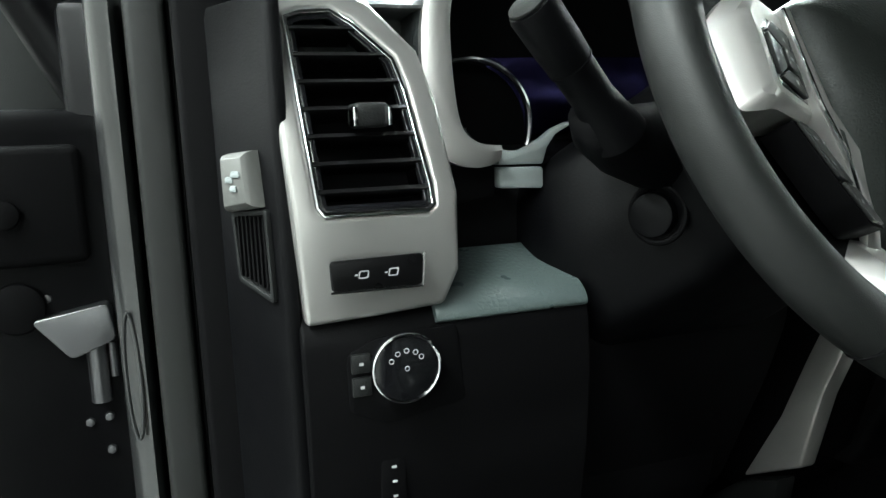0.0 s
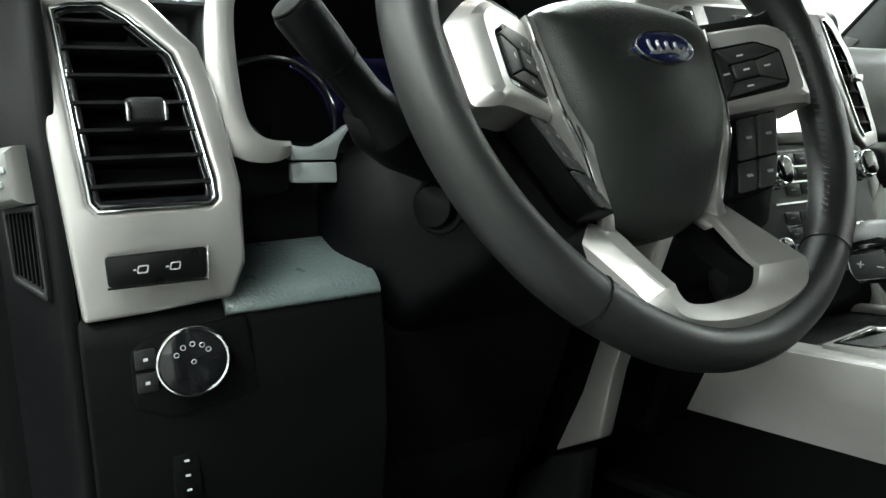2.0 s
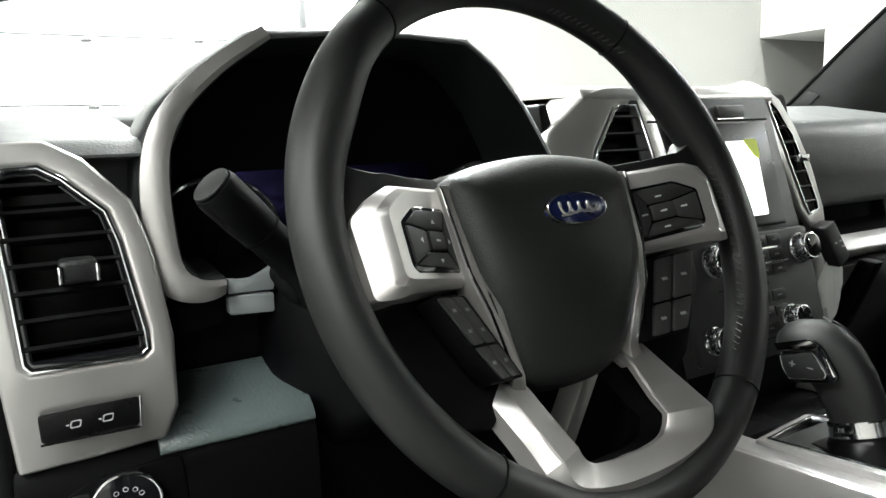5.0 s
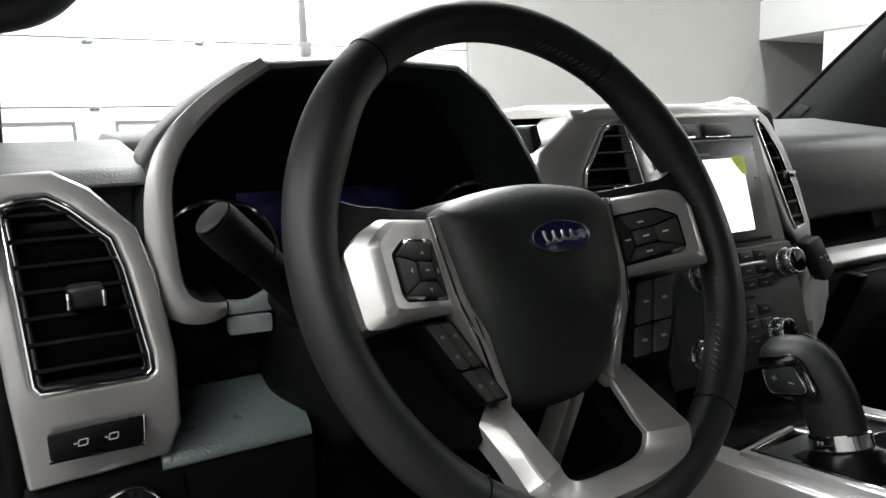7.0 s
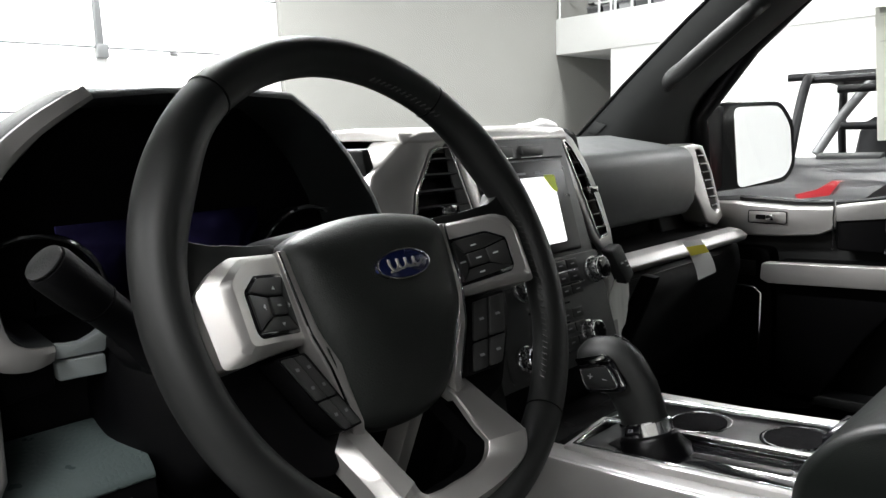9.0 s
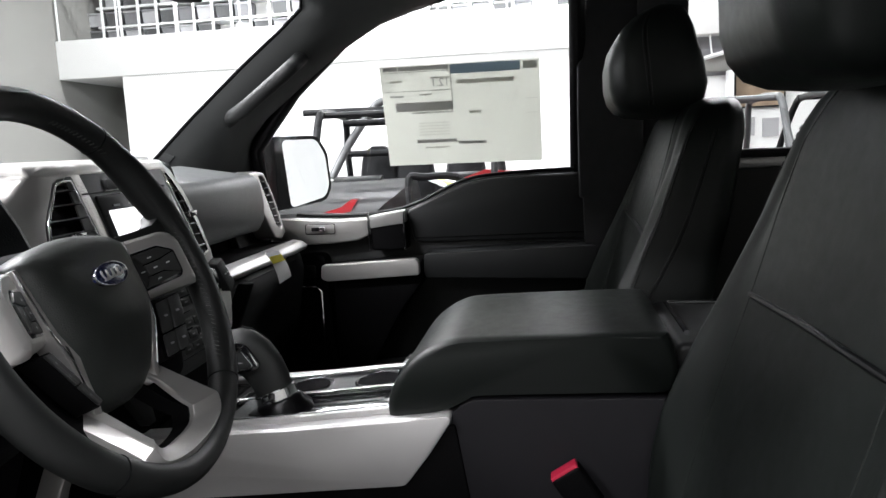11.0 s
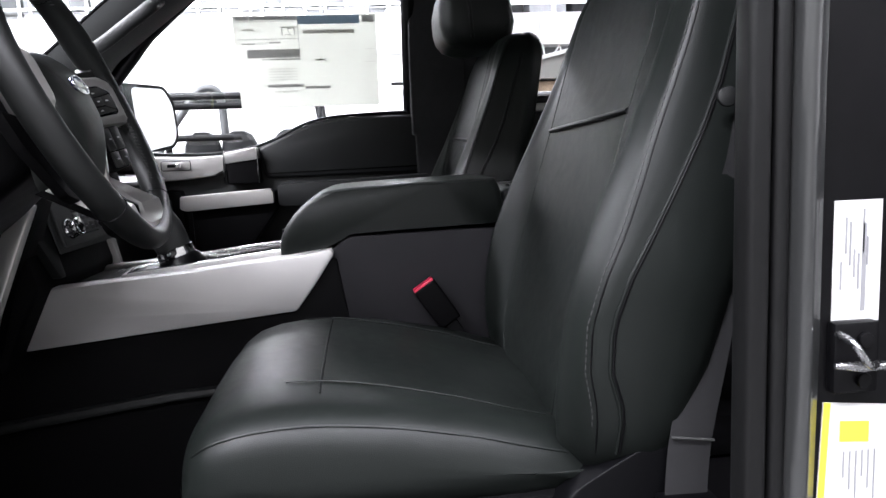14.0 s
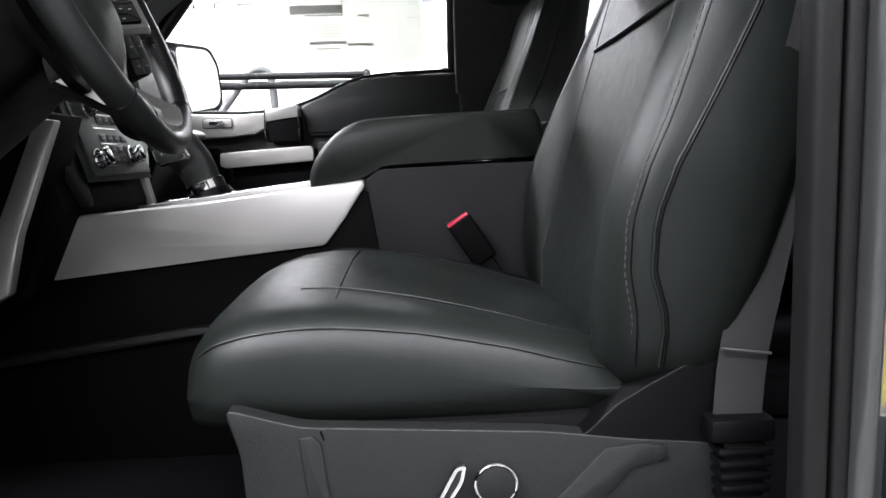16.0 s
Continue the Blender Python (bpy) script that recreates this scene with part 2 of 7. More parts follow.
def smooth_loop(pts, n, closed=True):
    """Catmull-Rom through points, n steps a piece."""
    out = []
    k = len(pts)
    P = [Vector(p) for p in pts]
    for i in range(k if closed else k - 1):
        if closed:
            a, b, c, d = P[i - 1], P[i], P[(i + 1) % k], P[(i + 2) % k]
        else:
            a, b, c, d = P[max(i - 1, 0)], P[i], P[i + 1], P[min(i + 2, k - 1)]
        for s in range(n):
            t = s / n
            out.append(0.5 * ((2 * b) + (c - a) * t + (2 * a - 5 * b + 4 * c - d) * t * t + (3 * b - a - 3 * c + d) * t ** 3))
    if not closed:
        out.append(P[-1])
    return out


def round_poly(pts, r, n=4):
    """Corners of a 2D polygon rounded by r."""
    out = []
    k = len(pts)
    for i in range(k):
        p, a, b = Vector(pts[i]), Vector(pts[i - 1]), Vector(pts[(i + 1) % k])
        u, v = (a - p), (b - p)
        d = min(r, u.length * 0.45, v.length * 0.45)
        s, e = p + u.normalized() * d, p + v.normalized() * d
        for j in range(n + 1):
            t = j / n
            out.append(tuple((1 - t) ** 2 * s + 2 * t * (1 - t) * p + t * t * e))
    return out


def tube(path, r, seg=10, closed=False, bm=None, flat=None):
    """A round bar along a path; r a number or one for each point; flat (w, h): an oblong section."""
    P = [Vector(p) for p in path]
    n = len(P)
    rings = []
    up = None
    for i in range(n):
        if closed:
            d = (P[(i + 1) % n] - P[i - 1]).normalized()
        else:
            d = (P[min(i + 1, n - 1)] - P[max(i - 1, 0)]).normalized()
        if up is None:
            up = Vector((0, 0, 1)) if abs(d.z) < 0.9 else Vector((0, 1, 0))
        side = d.cross(up).normalized()
        up = side.cross(d).normalized()
        rad = r[i] if isinstance(r, (list, tuple)) else r
        w, h = (rad, rad) if flat is None else flat
        rings.append([P[i] + side * math.cos(2 * math.pi * k / seg) * w + up * math.sin(2 * math.pi * k / seg) * h for k in range(seg)])
    if closed:
        return loft(rings + [rings[0]], cap=False, bm=bm)
    return loft(rings, bm=bm)


def disc(center, axis, r, depth, seg=32, bev=0.0, bm=None, r2=None, bev_seg=2):
    """A cylinder from center along axis for depth."""
    o = bmesh.new()
    bmesh.ops.create_cone(o, cap_ends=True, segments=seg, radius1=r, radius2=r if r2 is None else r2, depth=depth,
                          matrix=Matrix.Translation((0, 0, depth / 2)))
    soften(o, bev, bev_seg, 50)
    q = Vector((0, 0, 1)).rotation_difference(Vector(axis).normalized())
    moved(o, Matrix.Translation(center) @ q.to_matrix().to_4x4())
    return merge(bm, o)


def ring_solid(center, axis, r, w, seg=40, bm=None, tube_seg=8, squash=1.0):
    """A thin torus."""
    q = Vector((0, 0, 1)).rotation_difference(Vector(axis).normalized()).to_matrix()
    pts = [Vector(center) + q @ Vector((math.cos(a) * r, math.sin(a) * r * squash, 0)) for a in (2 * math.pi * i / seg for i in range(seg))]
    return tube(pts, w, tube_seg, True, bm)


def frame_solid(outer, inner, lift, depth, bev=0.0, bm=None, seg=2):
    """A flat frame between two outlines of one length; lift(u, v, d) turns outline points and depth into the world."""
    o = bmesh.new()
    n = len(outer)
    rows = [[o.verts.new(lift(u, v, d)) for u, v in loop] for loop, d in ((outer, 0), (outer, depth), (inner, depth), (inner, 0))]
    for a, b in zip(rows, rows[1:] + rows[:1]):
        for i in range(n):
            j = (i + 1) % n
            o.faces.new((a[i], a[j], b[j], b[i]))
    bmesh.ops.recalc_face_normals(o, faces=o.faces)
    soften(o, bev, seg, 40)
    return merge(bm, o)


def plate(poly, lift, depth, bev=0.0, bm=None, seg=2):
    """A flat plate with a thickness; lift as above."""
    o = bmesh.new()
    n = len(poly)
    a = [o.verts.new(lift(u, v, 0)) for u, v in poly]
    b = [o.verts.new(lift(u, v, depth)) for u, v in poly]
    o.faces.new(a[::-1])
    o.faces.new(b)
    for i in range(n):
        o.faces.new((a[i], a[(i + 1) % n], b[(i + 1) % n], b[i]))
    bmesh.ops.recalc_face_normals(o, faces=o.faces)
    soften(o, bev, seg, 40)
    return merge(bm, o)


def scaled(poly, f, c=None):
    cx = sum(p[0] for p in poly) / len(poly) if c is None else c[0]
    cy = sum(p[1] for p in poly) / len(poly) if c is None else c[1]
    fx, fy = f if isinstance(f, tuple) else (f, f)
    return [(cx + (x - cx) * fx, cy + (y - cy) * fy) for x, y in poly]


def inset(poly, d):
    """The outline moved inwards by d (for plain convex-like outlines)."""
    area = sum(poly[i - 1][0] * poly[i][1] - poly[i][0] * poly[i - 1][1] for i in range(len(poly)))
    s = 1 if area > 0 else -1
    out = []
    k = len(poly)
    for i in range(k):
        p, a, b = Vector(poly[i]), Vector(poly[i - 1]), Vector(poly[(i + 1) % k])
        u, v = (p - a).normalized(), (b - p).normalized()
        n1, n2 = Vector((-u.y, u.x)) * s, Vector((-v.y, v.x)) * s
        m = (n1 + n2)
        m = m / max(0.35, m.length_squared / 2) if m.length > 1e-6 else n1
        out.append(tuple(p + m * d))
    return out


def showroom():
    b = box(-9, 15, -11, 9, -0.2, 0.0)
    solo("floor", b, CONCRETE, "polished grey concrete showroom floor", "floor", "structure")
    solo("ceiling", box(-9, 15, -11, 9, 6.0, 6.2), CEIL, "white ceiling deck of the showroom", "ceiling", "structure")
    solo("wall_west", box(-9.2, -9, -11, 9, 0, 6), WALL_GREY, "grey painted showroom wall behind the truck's open side", "wall", "structure")
    solo("wall_south", box(-9, 15, -11.2, -11, 0, 6), WALL_WHITE, "white painted rear showroom wall", "wall", "structure")
    solo("wall_east", box(14.8, 15, -11, 9, 0, 6), WALL_WHITE, "white painted side wall under the mezzanine", "wall", "structure")
    # the front wall: grey paint, with the overhead door's opening up to x = 5.3
    wall = box(5.30, 15, 8.0, 8.25, 0, 6)
    box(-9, 5.30, 8.0, 8.25, 4.2, 6, bm=wall)
    box(-9, -1.2, 8.0, 8.25, 0, 4.2, bm=wall)
    solo("wall_north", wall, WALL_GREY, "warm grey painted front wall of the showroom", "wall", "structure")
    # sectional overhead door in its opening
    door = thing("overhead_door", (2.05, 8.1, 0), "white sectional overhead door, shut, with small hardware", "garage door", kind="structure")
    rows = [(0.0, 0.66), (0.67, 1.33), (1.34, 2.00), (2.01, 2.67), (2.68, 3.34), (3.35, 4.2)]
    for z0, z1 in rows:
        part("door_section", box(-1.2, 5.28, 8.05, 8.12, z0 + 0.004, z1 - 0.004, 0.008), DOOR_WHITE, door)
    for x0 in (-0.75, 1.06, 2.85):
        f = frame_solid([(x0, 1.42), (x0 + 1.45, 1.42), (x0 + 1.45, 1.87), (x0, 1.87)],
                        [(x0 + 0.03, 1.45), (x0 + 1.42, 1.45), (x0 + 1.42, 1.84), (x0 + 0.03, 1.84)], lambda u, v, d: (u, 8.05 - d, v), 0.02)
        part("window_trim", f, TUBE_GREY, door)
    for x, z in ((0.88, 2.64), (1.95, 2.66), (0.885, 1.99), (2.4, 1.99), (3.9, 2.65)):
        h = box(x - 0.05, x + 0.05, 8.03, 8.05, z - 0.02, z + 0.02, 0.004)
        part("hinge", h, STEEL, door)
    rail = box(3.06, 3.12, 7.96, 8.04, 2.58, 5.6, 0.006)
    box(3.05, 3.16, 7.95, 8.04, 2.56, 2.70, 0.006, bm=rail)
    part("lift_rail", rail, TUBE_GREY, door)
    # mezzanine along the east side
    mez = box(11.0, 14.8, -1.6, 8.0, 3.0, 3.62, 0.01)
    solo("mezzanine", mez, WALL_WHITE, "white mezzanine deck edge along the side wall", "mezzanine", "structure")
    solo("partition_wall", box(11.05, 11.2, -1.6, 6.9, 0, 3.0), WALL_WHITE, "white partition wall under the mezzanine", "wall", "structure")
    # lamps under the ceiling
    for lx, ly, watts in LAMPS:
        if watts:
            lamp = thing("ceiling_light", (lx, ly, 5.9), "long white fluorescent ceiling light", "ceiling light", "ceiling lights")
            part("housing", box(lx - 0.3, lx + 0.3, ly - 1.85, ly + 1.85, 5.86, 6.0, 0.02), DOOR_WHITE, lamp)
            part("diffuser", box(lx - 0.25, lx + 0.25, ly - 1.8, ly + 1.8, 5.82, 5.86, 0.01), LAMP_GLOW, lamp)


showroom()


# ---- the steering wheel ----
W = pose(0.551, 0.440, 1.531, 66.5, 0, 4.5)


def lift_at(z0):
    return lambda u, v, d: W @ Vector((u, v, z0 + d))


def mirrored(pts):
    return [(-x, y) for x, y in reversed(pts)]


def steering_wheel():
    t = thing("steering_wheel", (0.551, 0.440, 1.531), "black leather steering wheel with satin silver spokes and oval badge", "steering wheel")
    # rim: thicker at the thumb rests
    R, k = 0.1975, 18

    def rim_ring(a, grow=1.0):
        def bump(c, w):
            d = (a - radians(c) + math.pi) % (2 * math.pi) - math.pi
            return math.exp(-(d / radians(w)) ** 2)
        low = bump(270, 26)
        g = 1 + 0.16 * (bump(28, 14) + bump(152, 14)) - 0.13 * low
        pts = []
        for i in range(k):
            b = 2 * math.pi * i / k
            rr = R + math.cos(b) * 0.0168 * g * grow - 0.003 * (bump(28, 14) + bump(152, 14)) + 0.006 * low
            pts.append(W @ Vector((math.cos(a) * rr, math.sin(a) * rr, math.sin(b) * 0.0178 * g * grow - 0.003 * low)))
        return pts
    segs = [(-51, 53), (53, 127), (127, 231), (231, 309)]
    for a0, a1 in segs:
        m = max(16, int((a1 - a0) / 2.2))
        rings = []
        for i in range(m + 1):
            edge = min(i, m - i)
            rings.append(rim_ring(radians(a0 + (a1 - a0) * i / m), 0.985 if edge == 0 else 1.0))
        part("rim_grip", loft(rings), RIM_LEATHER, t)
    for a in (53, 127, 231, 309):
        part("rim_seam", tube(rim_ring(radians(a), 1.0), 0.0009, 6, True), BODY_BLACK, t)
    core = [W @ Vector((math.cos(2 * math.pi * i / 64) * (R + 0.003), math.sin(2 * math.pi * i / 64) * (R + 0.003), -0.002)) for i in range(64)]
    part("rim_core", tube(core, 0.0075, 12, True), PLASTIC_SHADED, t)
    # hand stitches on the inside of the rim
    st = bmesh.new()
    for a0, a1 in ((-44, 46), (50, 78)):
        for i in range(int((a1 - a0) / 1.9)):
            a = radians(a0 + i * 1.9)
            r0 = R - 0.0155
            p = W @ Vector((math.cos(a) * r0, math.sin(a) * r0, 0.0085))
            q = W @ Vector((math.cos(a + 0.016) * (r0 - 0.0012), math.sin(a + 0.016) * (r0 - 0.0012), 0.0040))
            tube([p, q], 0.0007, 5, bm=st)
    part("stitching", st, STITCH, t, "pale zigzag stitches")
    # airbag cover: a dome over its outline
    half = [(0.0, 0.061), (0.046, 0.057), (0.078, 0.049), (0.0890, 0.034), (0.0832, -0.02), (0.0712, -0.062), (0.0575, -0.097), (0.034, -0.113)]
    out = half + [(0.0, -0.117)] + [(-x, y) for x, y in reversed(half[1:])]
    out = [tuple(p)[:2] for p in smooth_loop([(x, y, 0) for x, y in out], 4)]
    c = (0.0, -0.02)

    def fall(y):
        f = min(1.0, max(0.0, (-0.025 - y) / 0.09))
        return -0.022 * f * f * (3 - 2 * f)
    rings = [[W @ Vector((x, y, z + fall(y))) for x, y in scaled(out, f, c)] for f, z in
             ((0.95, -0.062), (0.985, -0.045), (1.0, -0.030), (0.992, -0.0200), (0.965, -0.0125), (0.90, -0.0060), (0.78, 0.0), (0.62, 0.0035), (0.45, 0.0056), (0.2, 0.0072), (0.03, 0.0075))]
    part("airbag_cover", loft(rings), COVER, t)
    # oval badge
    ov = [(0.005 + 0.0300 * math.cos(2 * math.pi * i / 48), 0.007 + 0.0128 * math.sin(2 * math.pi * i / 48)) for i in range(48)]
    badge = part("badge", plate(ov, lift_at(0.0050), 0.0045, 0.0006), EMBLEM, t, "dark blue oval badge with a bright rim")
    part("badge_rim", frame_solid(ov, scaled(ov, (0.95, 0.885)), lift_at(0.0050), 0.0056, 0.0003), CHROME, badge)
    swirl = bmesh.new()
    wave = [W @ Vector((-0.0135 + 0.037 * f + 0.0022 * math.cos(8 * math.pi * f), 0.0072 + (0.0048 - 0.0016 * f) * math.sin(8 * math.pi * f), 0.0098)) for f in (i / 60 for i in range(61))]
    tube(wave, 0.0011, 6, bm=swirl)
    tube([W @ Vector((x, 0.0030 + 0.0012 * math.sin(x * 180), 0.0098)) for x in (-0.012, -0.004, 0.004, 0.012, 0.020)], 0.0008, 6, bm=swirl)
    part("badge_mark", swirl, SILVER, badge)
    # silver pads beside the cover: the face rises outwards to a ridge, with a broad bevel outside it
    sil = round_poly([(0.086, 0.0415), (0.146, 0.0370), (0.163, 0.0290), (0.1770, 0.0165), (0.1735, -0.0350), (0.1600, -0.0365), (0.146, -0.0340), (0.086, -0.0310)], 0.004, 3)
    fac = round_poly([(0.086, 0.0380), (0.134, 0.0335), (0.147, 0.0260), (0.1565, 0.0175), (0.1550, -0.0245), (0.1490, -0.0272), (0.140, -0.0270), (0.086, -0.0265)], 0.004, 3)
    mixp = [(p[0] * 0.4 + q[0] * 0.6, p[1] * 0.4 + q[1] * 0.6) for p, q in zip(sil, fac)]

    def rise(u):
        u = abs(u)
        return -0.020 + 0.035 * (u - 0.09) / 0.067 if u < 0.157 else 0.015 - 0.30 * (u - 0.157)

    def wing(z0):
        return lambda u, v, d: W @ Vector((u, v, rise(u) + z0 + d))

    def sinking(u, v, d):
        return W @ Vector((u, v, -0.0375 + d - 0.018 * min(1.0, max(0.0, (-0.05 - v) / 0.06))))
    for side in (1, -1):
        rings = [[W @ Vector((x * side, y, rise(x) + z)) for x, y in poly] for poly, z in ((sil, -0.034), (sil, -0.0050), (mixp, -0.0006), (fac, 0.0008), (scaled(fac, 0.97), 0.0012))]
        part("spoke_pad", loft(rings), SILVER, t, "satin silver spoke pad", smooth=20)
        strip = [(0.0865, 0.040), (0.0945, 0.040), (0.0905, -0.024), (0.0870, -0.0375), (0.0760, -0.068), (0.0650, -0.098), (0.0690, -0.114), (0.0560, -0.116), (0.0540, -0.100), (0.0620, -0.075), (0.0700, -0.053), (0.0795, -0.024)]
        strip = strip if side == 1 else mirrored(strip)
        part("cover_edge_strip", plate(strip, sinking, 0.0245, 0.0015), SILVER, t)
        part("chrome_line", tube([sinking(x * side, y, 0.0250) for x, y in ((0.0935, 0.039), (0.0880, -0.024), (0.0795, -0.053), (0.0640, -0.097))], 0.0011, 6), CHROME, t)
        # upper switch block: four wedges round a square key
        sw = round_poly([(0.0945, 0.0240), (0.1300, 0.0225), (0.1465, 0.0110), (0.1455, -0.0175), (0.1415, -0.0225), (0.0920, -0.0225)], 0.003, 3)
        sw = sw if side == 1 else mirrored(sw)
        blk = part("switch_block", plate(sw, wing(-0.005), 0.0066, 0.0008), GLOSS, t, "black four-way switch block")
        cx, cy, hw, hh = 0.1135, -0.0010, 0.0095, 0.0072
        tl, tm, tr, br, bl = (0.0965, 0.0215), (0.1285, 0.0203), (0.1440, 0.0095), (0.1425, -0.0180), (0.0945, -0.0205)
        ctl, ctr, cbr, cbl = (cx - hw, cy + hh), (cx + hw, cy + hh), (cx + hw, cy - hh), (cx - hw, cy - hh)
        for quad, up in (((tl, tm, tr, ctr, ctl), 0.0026), ((tr, br, cbr, ctr), 0.0026), ((br, bl, cbl, cbr), 0.0026), ((bl, tl, ctl, cbl), 0.0026), ((ctl, ctr, cbr, cbl), 0.0040)):
            q = [(x * side, y) for x, y in quad]
            q = q[::-1] if side == 1 else q
            part("switch_key", plate(round_poly(inset(q, 0.0007), 0.0015, 2), wing(0.0012), up, 0.0007), KEY, blk)
        marks = bmesh.new()
        for dx, dy in ((0, 0.0130), (0, -0.0135), (0.0170, 0.0), (-0.0140, 0.0), (0, 0)):
            x, y = (cx + dx) * side, cy + dy
            if side == -1 and (dx or dy):
                ux, uy = (0, 1 if dy > 0 else -1) if dx == 0 else (side * (1 if dx > 0 else -1), 0)
                plate([(x - uy * 0.0021 - ux * 0.001, y + ux * 0.0021 - uy * 0.001), (x + uy * 0.0021 - ux * 0.001, y - ux * 0.0021 - uy * 0.001), (x + ux * 0.0017, y + uy * 0.0017)], wing(0.0040), 0.0002, bm=marks)
            else:
                z = 0.0054 if not (dx or dy) else 0.0040
                plate([(x - 0.0024, y - 0.0007), (x + 0.0024, y - 0.0007), (x + 0.0024, y + 0.0007), (x - 0.0024, y + 0.0007)], wing(z), 0.0002, bm=marks)
        part("switch_print", marks, ICON, blk)
        # lower switch block of four keys, in two columns that step down inwards

        def key_at(u, v):
            return ((0.0985 + 0.0305 * u - 0.0315 * v) * side, -0.0375 - 0.0615 * v)

        def key_lift(z0):
            def lift(x, y, d):
                u = (abs(x) - 0.0985 + 0.0315 * (-0.0375 - y) / 0.0615) / 0.0305
                return W @ Vector((x, y, -0.0150 + 0.0150 * u + z0 + d))
            return lift
        low = [key_at(-0.20, -0.01), key_at(1.03, -0.01), key_at(1.02, 0.80), key_at(0.85, 1.02), key_at(-0.10, 1.02)]
        low = low if side == 1 else low[::-1]
        lb = part("lower_switch_block", plate(round_poly(low, 0.003, 3), key_lift(-0.026), 0.024, 0.0015), PLASTIC_SHADED, t)
        for u0, u1 in ((0.02, 0.47), (0.51, 0.98)):
            for v0, v1 in ((0.02, 0.575), (0.605, 0.985)):
                q = [key_at(u0, v0), key_at(u1, v0), key_at(u1 - (0.10 if u1 > 0.9 and v1 > 0.9 else 0), v1), key_at(u0, v1)]
                q = q if side == -1 else q[::-1]
                part("lower_switch_key", plate(round_poly(q, 0.0022, 2), key_lift(-0.002), 0.0030 if u0 > 0.4 else 0.0022, 0.0007), KEY, lb)
                for mv in ((v0 * 0.72 + v1 * 0.28, v0 * 0.28 + v1 * 0.72) if v1 < 0.7 and side == -1 else ((v0 + v1) / 2,)):
                    a, b = key_at((u0 + u1) / 2, mv)
                    part("key_print", plate([(a - 0.0020, b - 0.0012), (a + 0.0020, b - 0.0012), (a + 0.0020, b + 0.0012), (a - 0.0020, b + 0.0012)], key_lift(0.0013), 0.0002), INK, lb)
        # dark arm behind the lower keys
        arm = [(0.080, -0.03), (0.176, -0.02), (0.168, -0.06), (0.122, -0.12), (0.090, -0.13), (0.06, -0.10)]
        arm = arm if side == 1 else mirrored(arm)
        part("spoke_back", plate(round_poly(arm, 0.006, 3), lift_at(-0.046), 0.012, 0.002), PLASTIC_SHADED, t)
        # upper leather root between rim and cover
        root = [(0.082, 0.0500), (0.120, 0.0470), (0.150, 0.0475), (0.168, 0.0535), (0.180, 0.0660), (0.194, 0.058), (0.196, 0.010), (0.176, 0.012), (0.160, 0.030), (0.086, 0.036)]
        root = root if side == 1 else mirrored(root)
        part("spoke_root", plate(round_poly(root, 0.005, 3), lambda u, v, d: W @ Vector((u, v, min(rise(u), 0.006) - 0.030 + d)), 0.024, 0.006, seg=4), RIM_LEATHER, t)
    # lower silver yoke: two legs that fold into a band, with a bevel outside the crease
    inner = [(0.052, -0.100), (0.0500, -0.120), (0.0470, -0.142), (0.0450, -0.158), (0.0360, -0.1680), (0.016, -0.1715)]
    crease = [(0.075, -0.099), (0.0755, -0.120), (0.0765, -0.142), (0.0765, -0.162), (0.067, -0.1765), (0.036, -0.1845)]
    outer = [(0.085, -0.101), (0.0845, -0.122), (0.0835, -0.146), (0.0840, -0.167), (0.071, -0.1850), (0.038, -0.1945)]

    def whole(pts, low):
        return smooth_loop([(-x, y, 0) for x, y in pts] + [(0.0, low, 0)] + [(x, y, 0) for x, y in reversed(pts)], 4, False)

    def fold(y):
        if y > -0.158:
            return -0.036 + (-0.098 - y) / 0.060 * 0.049
        return 0.013 - (-0.158 - y) * 0.10
    o3, c3, i3 = whole(outer, -0.1975), whole(crease, -0.1865), whole(inner, -0.1715)
    o = bmesh.new()
    rows = []
    for line, dz, tip_in in ((o3, -0.030, 0), (o3, -0.009, 0), (c3, -0.0010, 0), ([c * 0.94 + i * 0.06 for c, i in zip(c3, i3)], 0.0, 0), ([c * 0.06 + i * 0.94 for c, i in zip(c3, i3)], -0.004, 1), (i3, -0.006, 1), (i3, -0.0110, 1)):
        rows.append([W @ Vector((p.x, p.y, fold(c.y) + dz - tip_in * 0.012 * min(1.0, max(0.0, (-0.11 - c.y) / 0.05)))) for p, c in zip(line, c3)])
    vs = [[o.verts.new(p) for p in r] for r in rows]
    for a, b in zip(vs, vs[1:] + vs[:1]):
        for i in range(len(a) - 1):
            o.faces.new((a[i], a[i + 1], b[i + 1], b[i]))
    o.faces.new([r[0] for r in vs])
    o.faces.new([r[-1] for r in reversed(vs)])
    part("lower_yoke", o, SILVER, t, "satin silver lower spoke yoke", smooth=24)
    # black backing under the yoke
    o = bmesh.new()
    rows = []
    for line, dz in ((i3, -0.0240), (i3, -0.045), (c3, -0.045), (c3, -0.0240)):
        rows.append([W @ Vector((p.x, p.y, fold(c.y) + dz)) for p, c in zip(line, c3)])
    vs = [[o.verts.new(p) for p in r] for r in rows]
    for a, b in zip(vs, vs[1:] + vs[:1]):
        for i in range(len(a) - 1):
            o.faces.new((a[i], a[i + 1], b[i + 1], b[i]))
    part("yoke_backing", o, PLASTIC_SHADED, t)
    return t


steering_wheel()


# ---- steering column with its stalk ----
COLUMN_AXIS = pose(0.543, 0.436, 1.532, 68)


